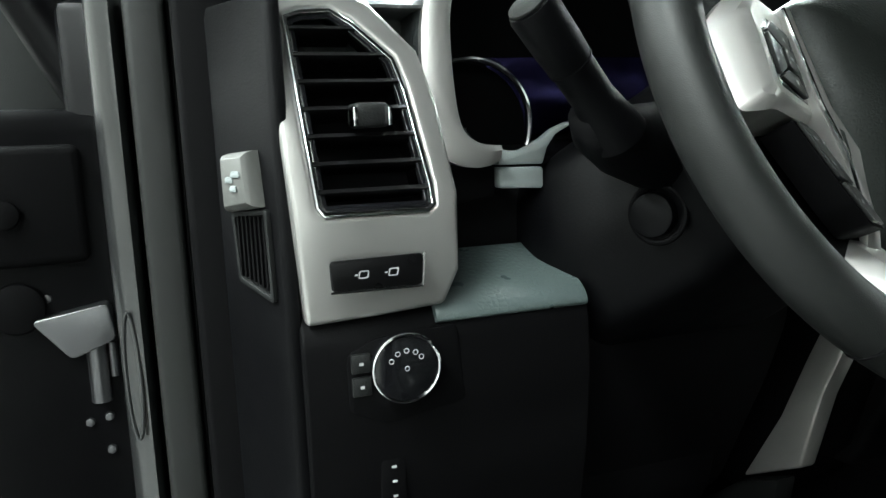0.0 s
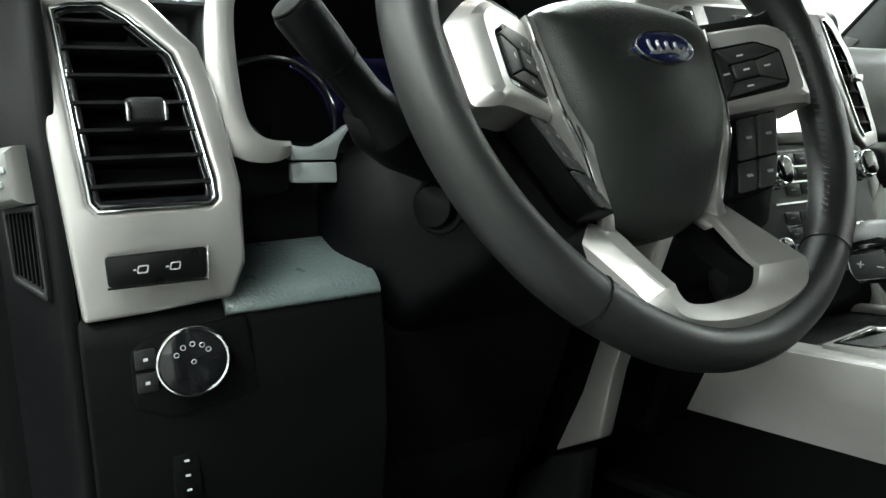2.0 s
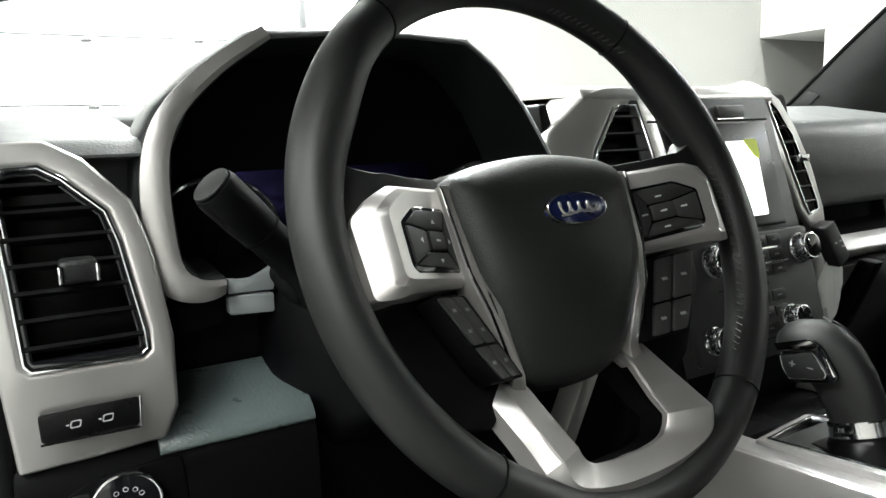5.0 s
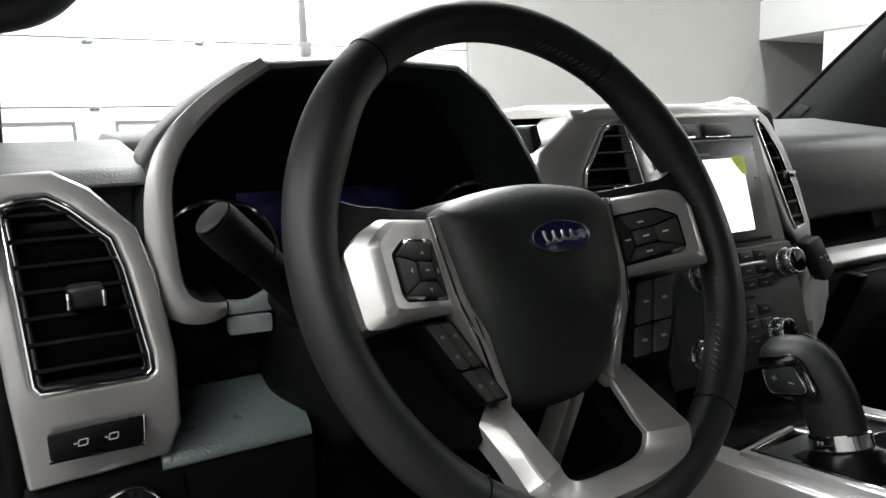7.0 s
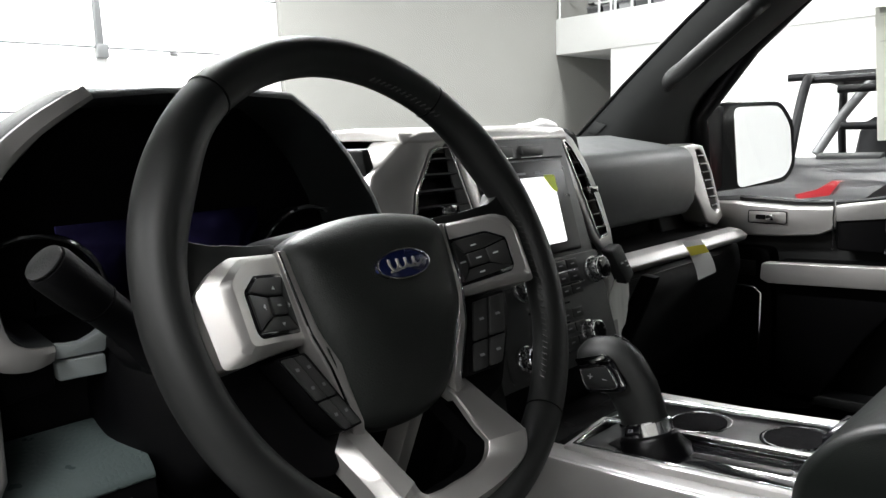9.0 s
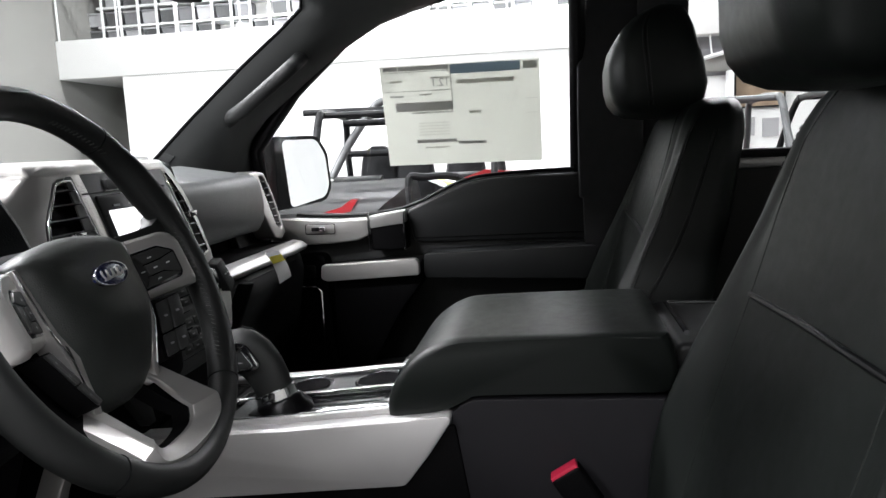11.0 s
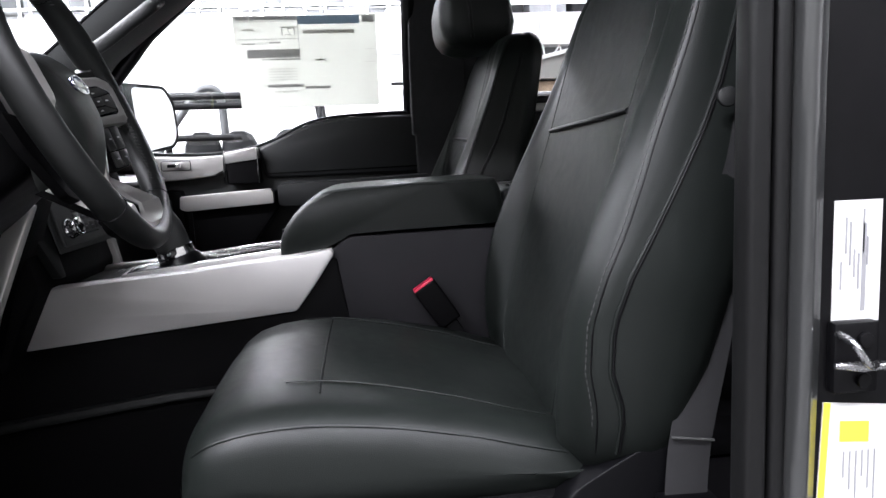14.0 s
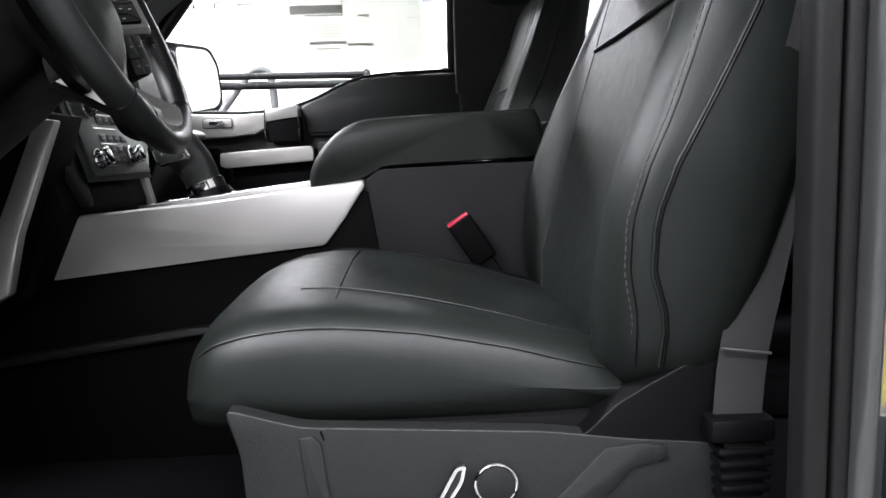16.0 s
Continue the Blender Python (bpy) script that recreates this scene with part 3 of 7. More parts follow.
def steering_column():
    t = thing("steering_column", (0.543, 0.55, 1.48), "black plastic steering column shroud with a thick stalk", "steering column")
    rings = []
    for s, w, wl, hu, hd in ((0.035, 0.060, 0.060, 0.045, 0.050), (0.05, 0.082, 0.082, 0.06, 0.066), (0.09, 0.100, 0.100, 0.066, 0.085), (0.13, 0.104, 0.101, 0.066, 0.096), (0.155, 0.108, 0.104, 0.066, 0.105), (0.18, 0.110, 0.128, 0.064, 0.112), (0.205, 0.112, 0.156, 0.06, 0.118), (0.24, 0.112, 0.164, 0.05, 0.128), (0.30, 0.112, 0.164, 0.05, 0.14), (0.42, 0.11, 0.16, 0.05, 0.14)):
        pts = round_poly([(-wl, -hd * 0.45), (-wl * 0.70, -hd), (w * 0.66, -hd), (w, -hd * 0.6), (w, hu * 0.5), (w * 0.7, hu), (-w * 0.7, hu), (-wl, hu * 0.3)], 0.018, 3)
        rings.append([COLUMN_AXIS @ Vector((x, y, -s)) for x, y in pts])
    part("shroud", loft(rings), SHADED_TRIM, t, smooth=60)
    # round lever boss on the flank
    part("round_boss", disc((0.440, 0.558, 1.431), (-0.85, -0.5, 0.05), 0.017, 0.012, 28, 0.003), SHADED_TRIM, t)
    part("boss_groove", ring_solid((0.437, 0.553, 1.432), (-0.85, -0.5, 0.05), 0.021, 0.0025), PLASTIC_SHADED, t)
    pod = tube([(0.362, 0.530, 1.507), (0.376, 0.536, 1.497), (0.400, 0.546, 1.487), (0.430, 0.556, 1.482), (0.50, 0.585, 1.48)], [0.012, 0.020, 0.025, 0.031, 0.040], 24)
    part("stalk_pod", pod, SHADED_TRIM, t, smooth=70)
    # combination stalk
    tip, root = Vector((0.313, 0.507, 1.569)), Vector((0.398, 0.534, 1.4815))
    d = (root - tip).normalized()
    bm = tube([tip, tip + d * 0.004, tip + d * 0.03, tip + d * 0.045, tip + d * 0.048, tip + d * 0.075, tip + d * 0.092, tip + d * 0.104, tip + d * 0.112], [0.0148, 0.0160, 0.0158, 0.0150, 0.0142, 0.0142, 0.0165, 0.0190, 0.0200], 24)
    st = part("stalk", bm, SHADED_TRIM, t, "black wiper and turn stalk")
    part("stalk_cap", disc(tip - d * 0.001, -d, 0.0138, 0.0018, 28, 0.0006), PLASTIC, st)
    ring = tube([tip + d * 0.046, tip + d * 0.0475], 0.0154, 24)
    part("stalk_ring", ring, PLASTIC_SHADED, st)
    mk = bmesh.new()
    side = d.cross(Vector((0, 0, 1))).normalized()
    upv = side.cross(d)
    for s, w in ((0.033, 0.004), (0.038, 0.0025)):
        c = tip + d * s + (upv * 0.55 + side * -0.35).normalized() * 0.0161
        box(-w / 2, w / 2, -0.0006, 0.0006, -0.0003, 0.0003, bm=mk)
        for v in mk.verts[-8:]:
            v.co = c + d * v.co.x * 0.5 + side * v.co.y + upv * v.co.z
    part("stalk_print", mk, ICON, st)


steering_column()


# ---- dashboard ----
def vent_y(z):
    return 0.583 + 0.30 * max(0.0, z - 1.444) + 0.45 * max(0.0, 1.392 - z)


def left_face(u, v, d):
    return (u, vent_y(v) - d, v)


def stack_y(z):
    return 0.655 + 0.28 * (z - 1.43)


def stack_face(u, v, d):
    return (u, stack_y(v) - d, v)


def slats(parent, poly, lift, count, depth, tilt=0.0):
    """Level louvre blades across an opening."""
    zs = [p[1] for p in poly]
    z0, z1 = min(zs), max(zs)
    for i in range(count):
        z = z0 + (z1 - z0) * (i + 0.75) / (count + 0.35)
        xs = []
        for a, b in zip(poly, poly[1:] + poly[:1]):
            if (a[1] - z) * (b[1] - z) <= 0 and a[1] != b[1]:
                xs.append(a[0] + (b[0] - a[0]) * (z - a[1]) / (b[1] - a[1]))
        if len(xs) < 2:
            continue
        x0, x1 = min(xs), max(xs)
        prof = [(-0.004, 0.0018), (-0.0065, -0.0005), (-0.004, -0.0028), (0.026, -0.009), (0.026, -0.0065)]
        o = bmesh.new()
        rows = []
        for x in (x0 - 0.001, x1 + 0.001):
            base = Vector(lift(x, z, -depth))
            rows.append([o.verts.new(base + Vector((0, py, pz))) for py, pz in prof])
        o.faces.new(rows[0])
        o.faces.new(rows[1][::-1])
        for k in range(len(prof)):
            m = (k + 1) % len(prof)
            o.faces.new((rows[0][k], rows[0][m], rows[1][m], rows[1][k]))
        soften(o, 0.0006, 1)
        part("louvre", o, SLAT, parent)


def dashboard():
    t = thing("dashboard", (1.03, 0.85, 1.45), "black grained dashboard with satin silver vent surrounds", "dashboard")
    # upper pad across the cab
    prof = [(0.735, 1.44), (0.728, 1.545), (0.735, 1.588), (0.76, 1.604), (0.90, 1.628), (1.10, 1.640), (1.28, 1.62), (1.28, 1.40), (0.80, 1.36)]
    part("upper_pad", prism(prof, "x", 0.722, 1.215, 0.012, 3), DASH_SHEEN, t)
    part("pad_behind_hood", prism([(0.88, 1.40), (0.88, 1.625), (0.90, 1.630), (1.10, 1.640), (1.28, 1.62), (1.28, 1.40)], "x", 0.30, 0.724, 0.006, 2), DASH_SHEEN, t)
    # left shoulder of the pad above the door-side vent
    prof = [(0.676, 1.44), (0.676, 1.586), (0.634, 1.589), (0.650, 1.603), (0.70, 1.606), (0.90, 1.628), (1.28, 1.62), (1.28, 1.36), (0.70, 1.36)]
    part("left_shoulder", prism(prof, "x", 0.172, 0.305, 0.014, 3), DASH_SHEEN, t)
    # end cap towards the door, its flank turned a little to the driver
    cap = [(0.180, 0.602), (0.170, 0.602), (0.164, 0.612), (0.136, 0.668), (0.136, 0.92), (0.180, 0.92)]
    part("end_cap", prism(cap, "z", 1.0, 1.592, 0.003), SHADED_TRIM, t)
    along = Vector((-0.028, 0.056, 0)).normalized()
    outw = Vector((-0.056, -0.028, 0)).normalized()

    def flank(u, v, d):
        return Vector((0.164, 0.612, 0)) + along * u + outw * d + Vector((0, 0, v))
    clip_face = [(0.004, 1.452), (0.040, 1.447), (0.040, 1.487), (0.008, 1.489)]
    rings = [[flank(u, v, d) for u, v in scaled(clip_face, f)] for f, d in ((1.05, -0.004), (1.05, 0.004), (0.98, 0.009), (0.84, 0.012), (0.80, 0.0125))]
    clip = part("end_clip", loft(rings), CREAM, t, "pale grey plastic clip")
    for u, v, w in ((0.017, 1.474, 0.006), (0.026, 1.470, 0.005), (0.021, 1.464, 0.0045)):
        part("clip_mark", plate(round_poly([(u - w, v - 0.0022), (u + w, v - 0.0022), (u + w * 0.8, v + 0.0022), (u - w * 0.8, v + 0.0022)], 0.0015, 2), lambda a, b, d: flank(a, b, d + 0.012), 0.0018, 0.0005), GREY_TRIM, clip)
    rim = [(-0.004, 1.384), (0.040, 1.396), (0.044, 1.446), (-0.002, 1.450)]
    part("end_inlet", frame_solid(round_poly(rim, 0.004, 3), round_poly(inset(rim, 0.0035), 0.003, 3), lambda u, v, d: flank(u, v, d - 0.002), 0.0055, 0.001), PLASTIC, t)
    part("inlet_floor", plate(inset(rim, 0.002), lambda u, v, d: flank(u, v, d - 0.0005), 0.0012), BODY_BLACK, t)
    for i in range(7):
        u = 0.003 + i * 0.0055
        part("inlet_rib", plate([(u, 1.392 + u * 0.25), (u + 0.002, 1.392 + u * 0.25), (u + 0.002, 1.444), (u, 1.444)], lambda a, b, d: flank(a, b, d + 0.0005), 0.002), PLASTIC_SHADED, t)
    # knee panel
    prof = [(0.665, 1.398), (0.618, 1.378), (0.602, 1.369), (0.594, 1.355), (0.592, 1.31), (0.598, 1.24), (0.624, 1.12), (0.68, 1.00), (0.76, 0.95), (0.98, 0.95), (0.98, 1.42), (0.72, 1.42)]
    part("knee_panel", prism(round_poly(prof, 0.012, 3), "x", 0.178, 0.404, 0.008, 3), PLASTIC_SHADED, t)
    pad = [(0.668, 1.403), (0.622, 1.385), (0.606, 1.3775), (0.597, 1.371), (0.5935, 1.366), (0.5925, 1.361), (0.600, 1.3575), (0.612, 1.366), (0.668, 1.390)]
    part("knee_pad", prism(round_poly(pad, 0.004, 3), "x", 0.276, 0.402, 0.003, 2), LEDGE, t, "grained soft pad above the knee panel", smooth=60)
    low = [(0.640, 1.300), (0.600, 1.285), (0.592, 1.25), (0.615, 1.12), (0.68, 1.00), (0.76, 0.95), (0.98, 0.95), (0.98, 1.38), (0.74, 1.38)]
    part("knee_panel_inner", prism(round_poly([(y + 0.085, z) for y, z in low], 0.012, 3), "x", 0.404, 0.615, 0.008, 3), PLASTIC_SHADED, t)
    part("under_column_panel", prism(round_poly([(0.64, 1.37), (0.625, 1.32), (0.65, 1.25), (0.72, 1.10), (0.9, 1.0), (0.9, 1.4)], 0.02, 3), "x", 0.415, 0.64, 0.01, 3), PLASTIC_SHADED, t)
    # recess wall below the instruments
    part("recess_wall", box(0.29, 0.74, 0.672, 0.70, 1.39, 1.462, 0.004), PLASTIC_SHADED, t)
    # --- door-side vent surround
    outer = [(0.167, 1.596), (0.190, 1.602), (0.222, 1.603), (0.247, 1.589), (0.277, 1.556), (0.2865, 1.520), (0.2935, 1.455), (0.2915, 1.400), (0.282, 1.374), (0.230, 1.370), (0.182, 1.368), (0.1765, 1.45)]
    hole = [(0.1835, 1.580), (0.196, 1.5845), (0.217, 1.586), (0.232, 1.5765), (0.259, 1.551), (0.2655, 1.528), (0.2755, 1.462), (0.276, 1.448), (0.270, 1.443), (0.235, 1.4435), (0.197, 1.4435), (0.1925, 1.450)]
    s = part("vent_surround", frame_solid(outer, hole, left_face, -0.030, 0.0060, seg=4), SILVER_VENT, t, "satin silver vent surround")
    lip = inset(hole, 0.0032)
    part("vent_chrome_lip", frame_solid(hole, lip, lambda u, v, d: left_face(u, v, d - 0.004), 0.0045, 0.0008), CHROME, s)
    part("vent_inner_ring", frame_solid(lip, inset(lip, 0.0042), lambda u, v, d: left_face(u, v, d - 0.010), 0.0085, 0.001), GLOSS, s)
    part("vent_well", plate(scaled(hole, 1.03), lambda u, v, d: left_face(u, v, d - 0.062), 0.002), BODY_BLACK, t)
    wellside = bmesh.new()
    frame_solid(scaled(hole, 1.03), scaled(hole, 1.0), lambda u, v, d: left_face(u, v, d - 0.060), 0.055, bm=wellside)
    part("vent_well_side", wellside, PLASTIC_SHADED, t)
    slats(t, lip, left_face, 7, 0.006)
    tab = part("vent_tab", box(0.222, 0.247, 0.588, 0.612, 1.502, 1.519, 0.004, 3), PLASTIC, t, "black vent thumb tab with chrome corners")
    for x in (0.2225, 0.2465):
        part("tab_chrome", box(x - 0.0016, x + 0.0016, 0.5855, 0.600, 1.503, 1.516, 0.001), CHROME, tab)
    # switch plate under the vent
    sp = [(0.1985, 1.3935), (0.2625, 1.3925), (0.2640, 1.4150), (0.1980, 1.4145)]
    pl = part("pedal_switch_plate", plate(round_poly(sp, 0.003, 3), lambda u, v, d: left_face(u, v, d), 0.0022, 0.0008), SLAT, t, "black pedal adjust switch")
    part("switch_edge", tube([left_face(u, v, 0.0022) for u, v in inset(sp, -0.0006)[:2]] + [left_face(*inset(sp, -0.0006)[2], 0.0022)], 0.0009, 6), CHROME, pl)
    for x in (0.221, 0.242):
        ic = frame_solid(round_poly([(x - 0.004, 1.401), (x + 0.003, 1.401), (x + 0.004, 1.4065), (x - 0.003, 1.4065)], 0.0012, 2), round_poly([(x - 0.0032, 1.4018), (x + 0.0022, 1.4018), (x + 0.0032, 1.4057), (x - 0.0022, 1.4057)], 0.0009, 2), lambda u, v, d: left_face(u, v, d + 0.0022), 0.0002)
        box(x - 0.0062, x - 0.0042, left_face(0, 1.404, 0.0024)[1], left_face(0, 1.404, 0.0022)[1], 1.4033, 1.4043, bm=ic)
        part("switch_icon", ic, INK_PALE, pl)
    # --- lamp switch below
    hb = round_poly([(0.212, 1.300), (0.212, 1.342), (0.232, 1.352), (0.295, 1.356), (0.300, 1.296), (0.240, 1.288)], 0.006, 3)
    bez = part("lamp_switch_bezel", plate(hb, lambda u, v, d: (u - 0.004, 0.595 - d, v + 0.003), 0.0035, 0.0012), PLASTIC_SHADED, t)
    for z in (1.3185, 1.3355):
        part("lamp_key", box(0.2105, 0.2245, 0.5890, 0.593, z - 0.004, z + 0.010, 0.001), PLASTIC, bez)
        part("lamp_key_print", box(0.2160, 0.2190, 0.5887, 0.5892, z + 0.0018, z + 0.0040), INK_PALE, bez)
    knob = part("lamp_knob", disc((0.248, 0.593, 1.334), (0, -1, 0), 0.0245, 0.014, 48, 0.002), GLOSS, t, "round gloss black lamp knob in a chrome ring")
    part("knob_ring", ring_solid((0.248, 0.5795, 1.334), (0, 1, 0), 0.0243, 0.0014, 56), CHROME, knob)
    ic = bmesh.new()
    for a in (150, 120, 90, 60, 35):
        x, z = 0.248 + 0.013 * math.cos(radians(a)), 1.334 + 0.013 * math.sin(radians(a))
        ring_solid((x, 0.5787, z), (0, 1, 0), 0.0017, 0.0003, 12, bm=ic, tube_seg=4)
    ring_solid((0.248, 0.5787, 1.334), (0, 1, 0), 0.0016, 0.0003, 12, bm=ic, tube_seg=4)
    part("knob_print", ic, INK_PALE, knob)
    # small release key low on the knee panel
    rk = part("trim_release", box(0.229, 0.249, 0.596, 0.610, 1.226, 1.262, 0.002), PLASTIC_SHADED, t)
    for z in (1.232, 1.2435, 1.255):
        part("release_print", box(0.2375, 0.2410, 0.5952, 0.5962, z - 0.0008, z + 0.0008), INK_PALE, rk)
    # --- instrument hood
    lip = [(0.342, 0.622, 1.486), (0.322, 0.620, 1.489), (0.309, 0.622, 1.505), (0.306, 0.628, 1.555), (0.310, 0.634, 1.593), (0.326, 0.641, 1.623), (0.360, 0.650, 1.655), (0.404, 0.656, 1.684), (0.47, 0.662, 1.690), (0.54, 0.664, 1.690), (0.608, 0.664, 1.686), (0.640, 0.660, 1.662), (0.672, 0.655, 1.622), (0.698, 0.648, 1.575), (0.712, 0.640, 1.53), (0.716, 0.632, 1.49)]
    lip = [Vector(p) for p in lip]
    mid = Vector((0.515, 0.65, 1.57))

    def ring(grow, dy):
        return [Vector((mid.x + (p.x - mid.x) * (grow[0] if p.x < mid.x or grow[0] < 1 else 1 + (grow[0] - 1) * 0.5), p.y + dy, mid.z + (p.z - mid.z) * grow[1] if p.z > mid.z else p.z)) for p in lip]
    part("instrument_hood", loft([ring((0.94, 0.95), 0.14), ring((0.985, 0.985), 0.012), ring((1.0, 1.0), 0.0), ring((1.05, 1.03), 0.001), ring((1.09, 1.055), 0.004), ring((1.118, 1.075), 0.016), ring((1.125, 1.08), 0.04), ring((1.12, 1.06), 0.10), ring((1.08, 0.9), 0.20), ring((1.02, 0.5), 0.40)], cap=False, closed=False), SOFT, t, smooth=60)
    # silver band round the left of the hood
    inner = smooth_loop(lip[:8], 4, False)
    outer = []
    for i, p in enumerate(inner):
        along = inner[min(i + 1, len(inner) - 1)] - inner[max(i - 1, 0)]
        away = Vector((-along.z, 0.15 * abs(along.z), along.x)).normalized()
        outer.append(p + away * (0.0245 - 0.0130 * max(0, 6 - i) / 6 - 0.0120 * max(0, i - 8) / (len(inner) - 9)))
    rows = [[p + Vector((0.001, 0.016, 0)) for p in inner], [p + Vector((0, -0.004, 0)) for p in inner], [a * 0.7 + b * 0.3 + Vector((0, -0.007, 0)) for a, b in zip(inner, outer)], [p + Vector((0, -0.003, 0)) for p in outer], [p + Vector((0.002, 0.024, 0)) for p in outer]]
    o = bmesh.new()
    vs = [[o.verts.new(p) for p in r] for r in rows]
    for a, b in zip(vs, vs[1:] + vs[:1]):
        for i in range(len(a) - 1):
            o.faces.new((a[i], a[i + 1], b[i + 1], b[i]))
    o.faces.new([r[0] for r in vs])
    o.faces.new([r[-1] for r in reversed(vs)])
    part("hood_band", o, SILVER_VENT, t, "satin silver band round the instrument hood", smooth=50)
    # instruments behind a smoked lens
    face = part("instrument_face", plate([(p.x, p.z) for p in ring((0.985, 0.985), 0)], lambda u, v, d: (u, 0.765 + d, v), 0.02), PLASTIC_SHADED, t)
    for x, z, r in ((0.365, 1.500, 0.064), (0.668, 1.500, 0.064)):
        part("gauge_ring", ring_solid((x, 0.745, z), (0, 1, 0.15), r, 0.003, 56), CHROME, face)
        part("gauge_dial", disc((x, 0.790, z), (0, -1, 0), r - 0.002, 0.04, 48, 0.002), PLASTIC_SHADED, face)
        part("gauge_needle", box(x - 0.001, x + 0.001, 0.750, 0.7535, z - 0.035, z + 0.002), INK, face)
    part("cluster_screen", plate([(0.393, 1.492), (0.615, 1.498), (0.615, 1.568), (0.393, 1.568)], lambda u, v, d: (u, 0.766 + 0.0525 * (v - 1.54) - d, v), 0.005, 0.001), VIOLET, face, "dark violet-coated display")
    part("hood_floor", prism([(0.664, 1.474), (0.80, 1.490), (0.80, 1.474), (0.668, 1.460)], "x", 0.33, 0.72, 0.002), PLASTIC_SHADED, t)
    # pale trim pieces under the instruments, curving over the column
    up = [(0.347, 1.483), (0.357, 1.481), (0.367, 1.481), (0.377, 1.485), (0.386, 1.490), (0.396, 1.497), (0.409, 1.502), (0.425, 1.5055), (0.424, 1.5025), (0.409, 1.499), (0.397, 1.493), (0.389, 1.482), (0.385, 1.4695), (0.346, 1.4705)]
    part("column_trim_upper", plate(up, lambda u, v, d: (u, 0.645 - d, v), 0.012, 0.002), GREY_TRIM, t)
    lo = round_poly([(0.345, 1.4685), (0.385, 1.4675), (0.385, 1.4500), (0.346, 1.4520)], 0.003, 3)
    part("column_trim_lower", plate(lo, lambda u, v, d: (u, 0.645 - d, v), 0.013, 0.003), GREY_TRIM, t)
    part("dark_trim", plate(round_poly([(0.300, 1.478), (0.345, 1.480), (0.345, 1.445), (0.300, 1.440)], 0.006, 3), lambda u, v, d: (u, 0.652 - d, v), 0.016, 0.004), PLASTIC_SHADED, t)
    return t


dashboard()


def centre_stack():
    t = thing("centre_stack", (CX, 0.68, 1.45), "centre stack with touch screen, chrome knobs and tall vents", "control panel")
    x0, x1 = 0.885, 1.175
    back = [(0.722, 1.640), (0.74, 1.648), (1.0, 1.652), (1.0, 1.10), (0.69, 1.10), (0.622, 1.24)]
    part("stack_body", prism(back, "x", 0.80, 1.215, 0.01, 3), PLASTIC_SHADED, t)
    part("stack_face", plate([(x0, 1.29), (x1, 1.29), (x1 - 0.03, 1.640), (x0 - 0.01, 1.640)], lambda u, v, d: stack_face(u, v, d), 0.004, 0.002), STACK, t)
    part("stack_cap", prism([(0.706, 1.634), (0.716, 1.650), (0.80, 1.656), (0.98, 1.650), (0.98, 1.60), (0.73, 1.60)], "x", 0.80, 1.165, 0.006, 3), SILVER, t, "pale satin cap of the stack")
    # screen
    bez = part("screen_bezel", plate(round_poly([(0.936, 1.458), (1.128, 1.458), (1.128, 1.600), (0.926, 1.600)], 0.006, 3), lambda u, v, d: stack_face(u, v, d + 0.004), 0.005, 0.0015), SLAT, t)
    part("screen", plate(round_poly([(0.948, 1.474), (1.092, 1.474), (1.094, 1.575), (0.942, 1.575)], 0.003, 2), lambda u, v, d: stack_face(u, v, d + 0.009), 0.0012), SCREEN, bez, "white touch screen, lit")
    part("screen_label", plate(round_poly([(1.067, 1.577), (1.0965, 1.577), (1.0965, 1.549), (1.086, 1.553)], 0.006, 3), lambda u, v, d: stack_face(u, v, d + 0.0104), 0.0006), LIME, bez, "lime corner label")
    for x, w in ((0.968, 0.008), (1.015, 0.014), (1.058, 0.006)):
        part("screen_header_print", plate([(x - w, 1.5805), (x + w, 1.5805), (x + w, 1.5835), (x - w, 1.5835)], lambda u, v, d: stack_face(u, v, d + 0.009), 0.0004), INK, bez)
    part("bezel_shadow_line", tube([stack_face(0.90, 1.604, 0.0045), stack_face(1.135, 1.604, 0.0045)], 0.0016, 6), BODY_BLACK, t)
    # hazard and sensor keys over the screen
    for x in (0.985, 1.058):
        part("top_key", plate(round_poly([(x - 0.026, 1.608), (x + 0.026, 1.608), (x + 0.026, 1.624), (x - 0.026, 1.624)], 0.003, 2), lambda u, v, d: stack_face(u, v, d + 0.003), 0.008, 0.0015), STACK, t)
        part("key_underline", plate([(x - 0.026, 1.6055), (x + 0.026, 1.6055), (x + 0.026, 1.6072), (x - 0.026, 1.6072)], lambda u, v, d: stack_face(u, v, d + 0.004), 0.002), CHROME, t)
    # audio and climate
    pan = part("control_panel", plate(round_poly([(0.900, 1.300), (1.165, 1.300), (1.165, 1.452), (0.900, 1.452)], 0.008, 3), lambda u, v, d: stack_face(u, v, d + 0.004), 0.006, 0.002), STACK, t)
    for x, z, r in ((0.958, 1.423, 0.0215), (1.136, 1.423, 0.0215), (0.932, 1.329, 0.019), (1.088, 1.335, 0.019)):
        c = Vector(stack_face(x, z, 0.009))
        n = Vector((0, -1, 0.28)).normalized()
        k = part("knob", disc(c, n, r * 0.80, 0.026, 40, 0.002), GLOSS, t, "black knob in a chrome ring")
        part("knob_base", disc(c, n, r, 0.008, 40, 0.002), CHROME, k)
        part("knob_collar", disc(c + n * 0.008, n, r * 0.90, 0.014, 40, 0.0015), STEEL, k)
        part("knob_ring", ring_solid(c + n * 0.0245, n, r * 0.78, 0.0017, 40), CHROME, k)
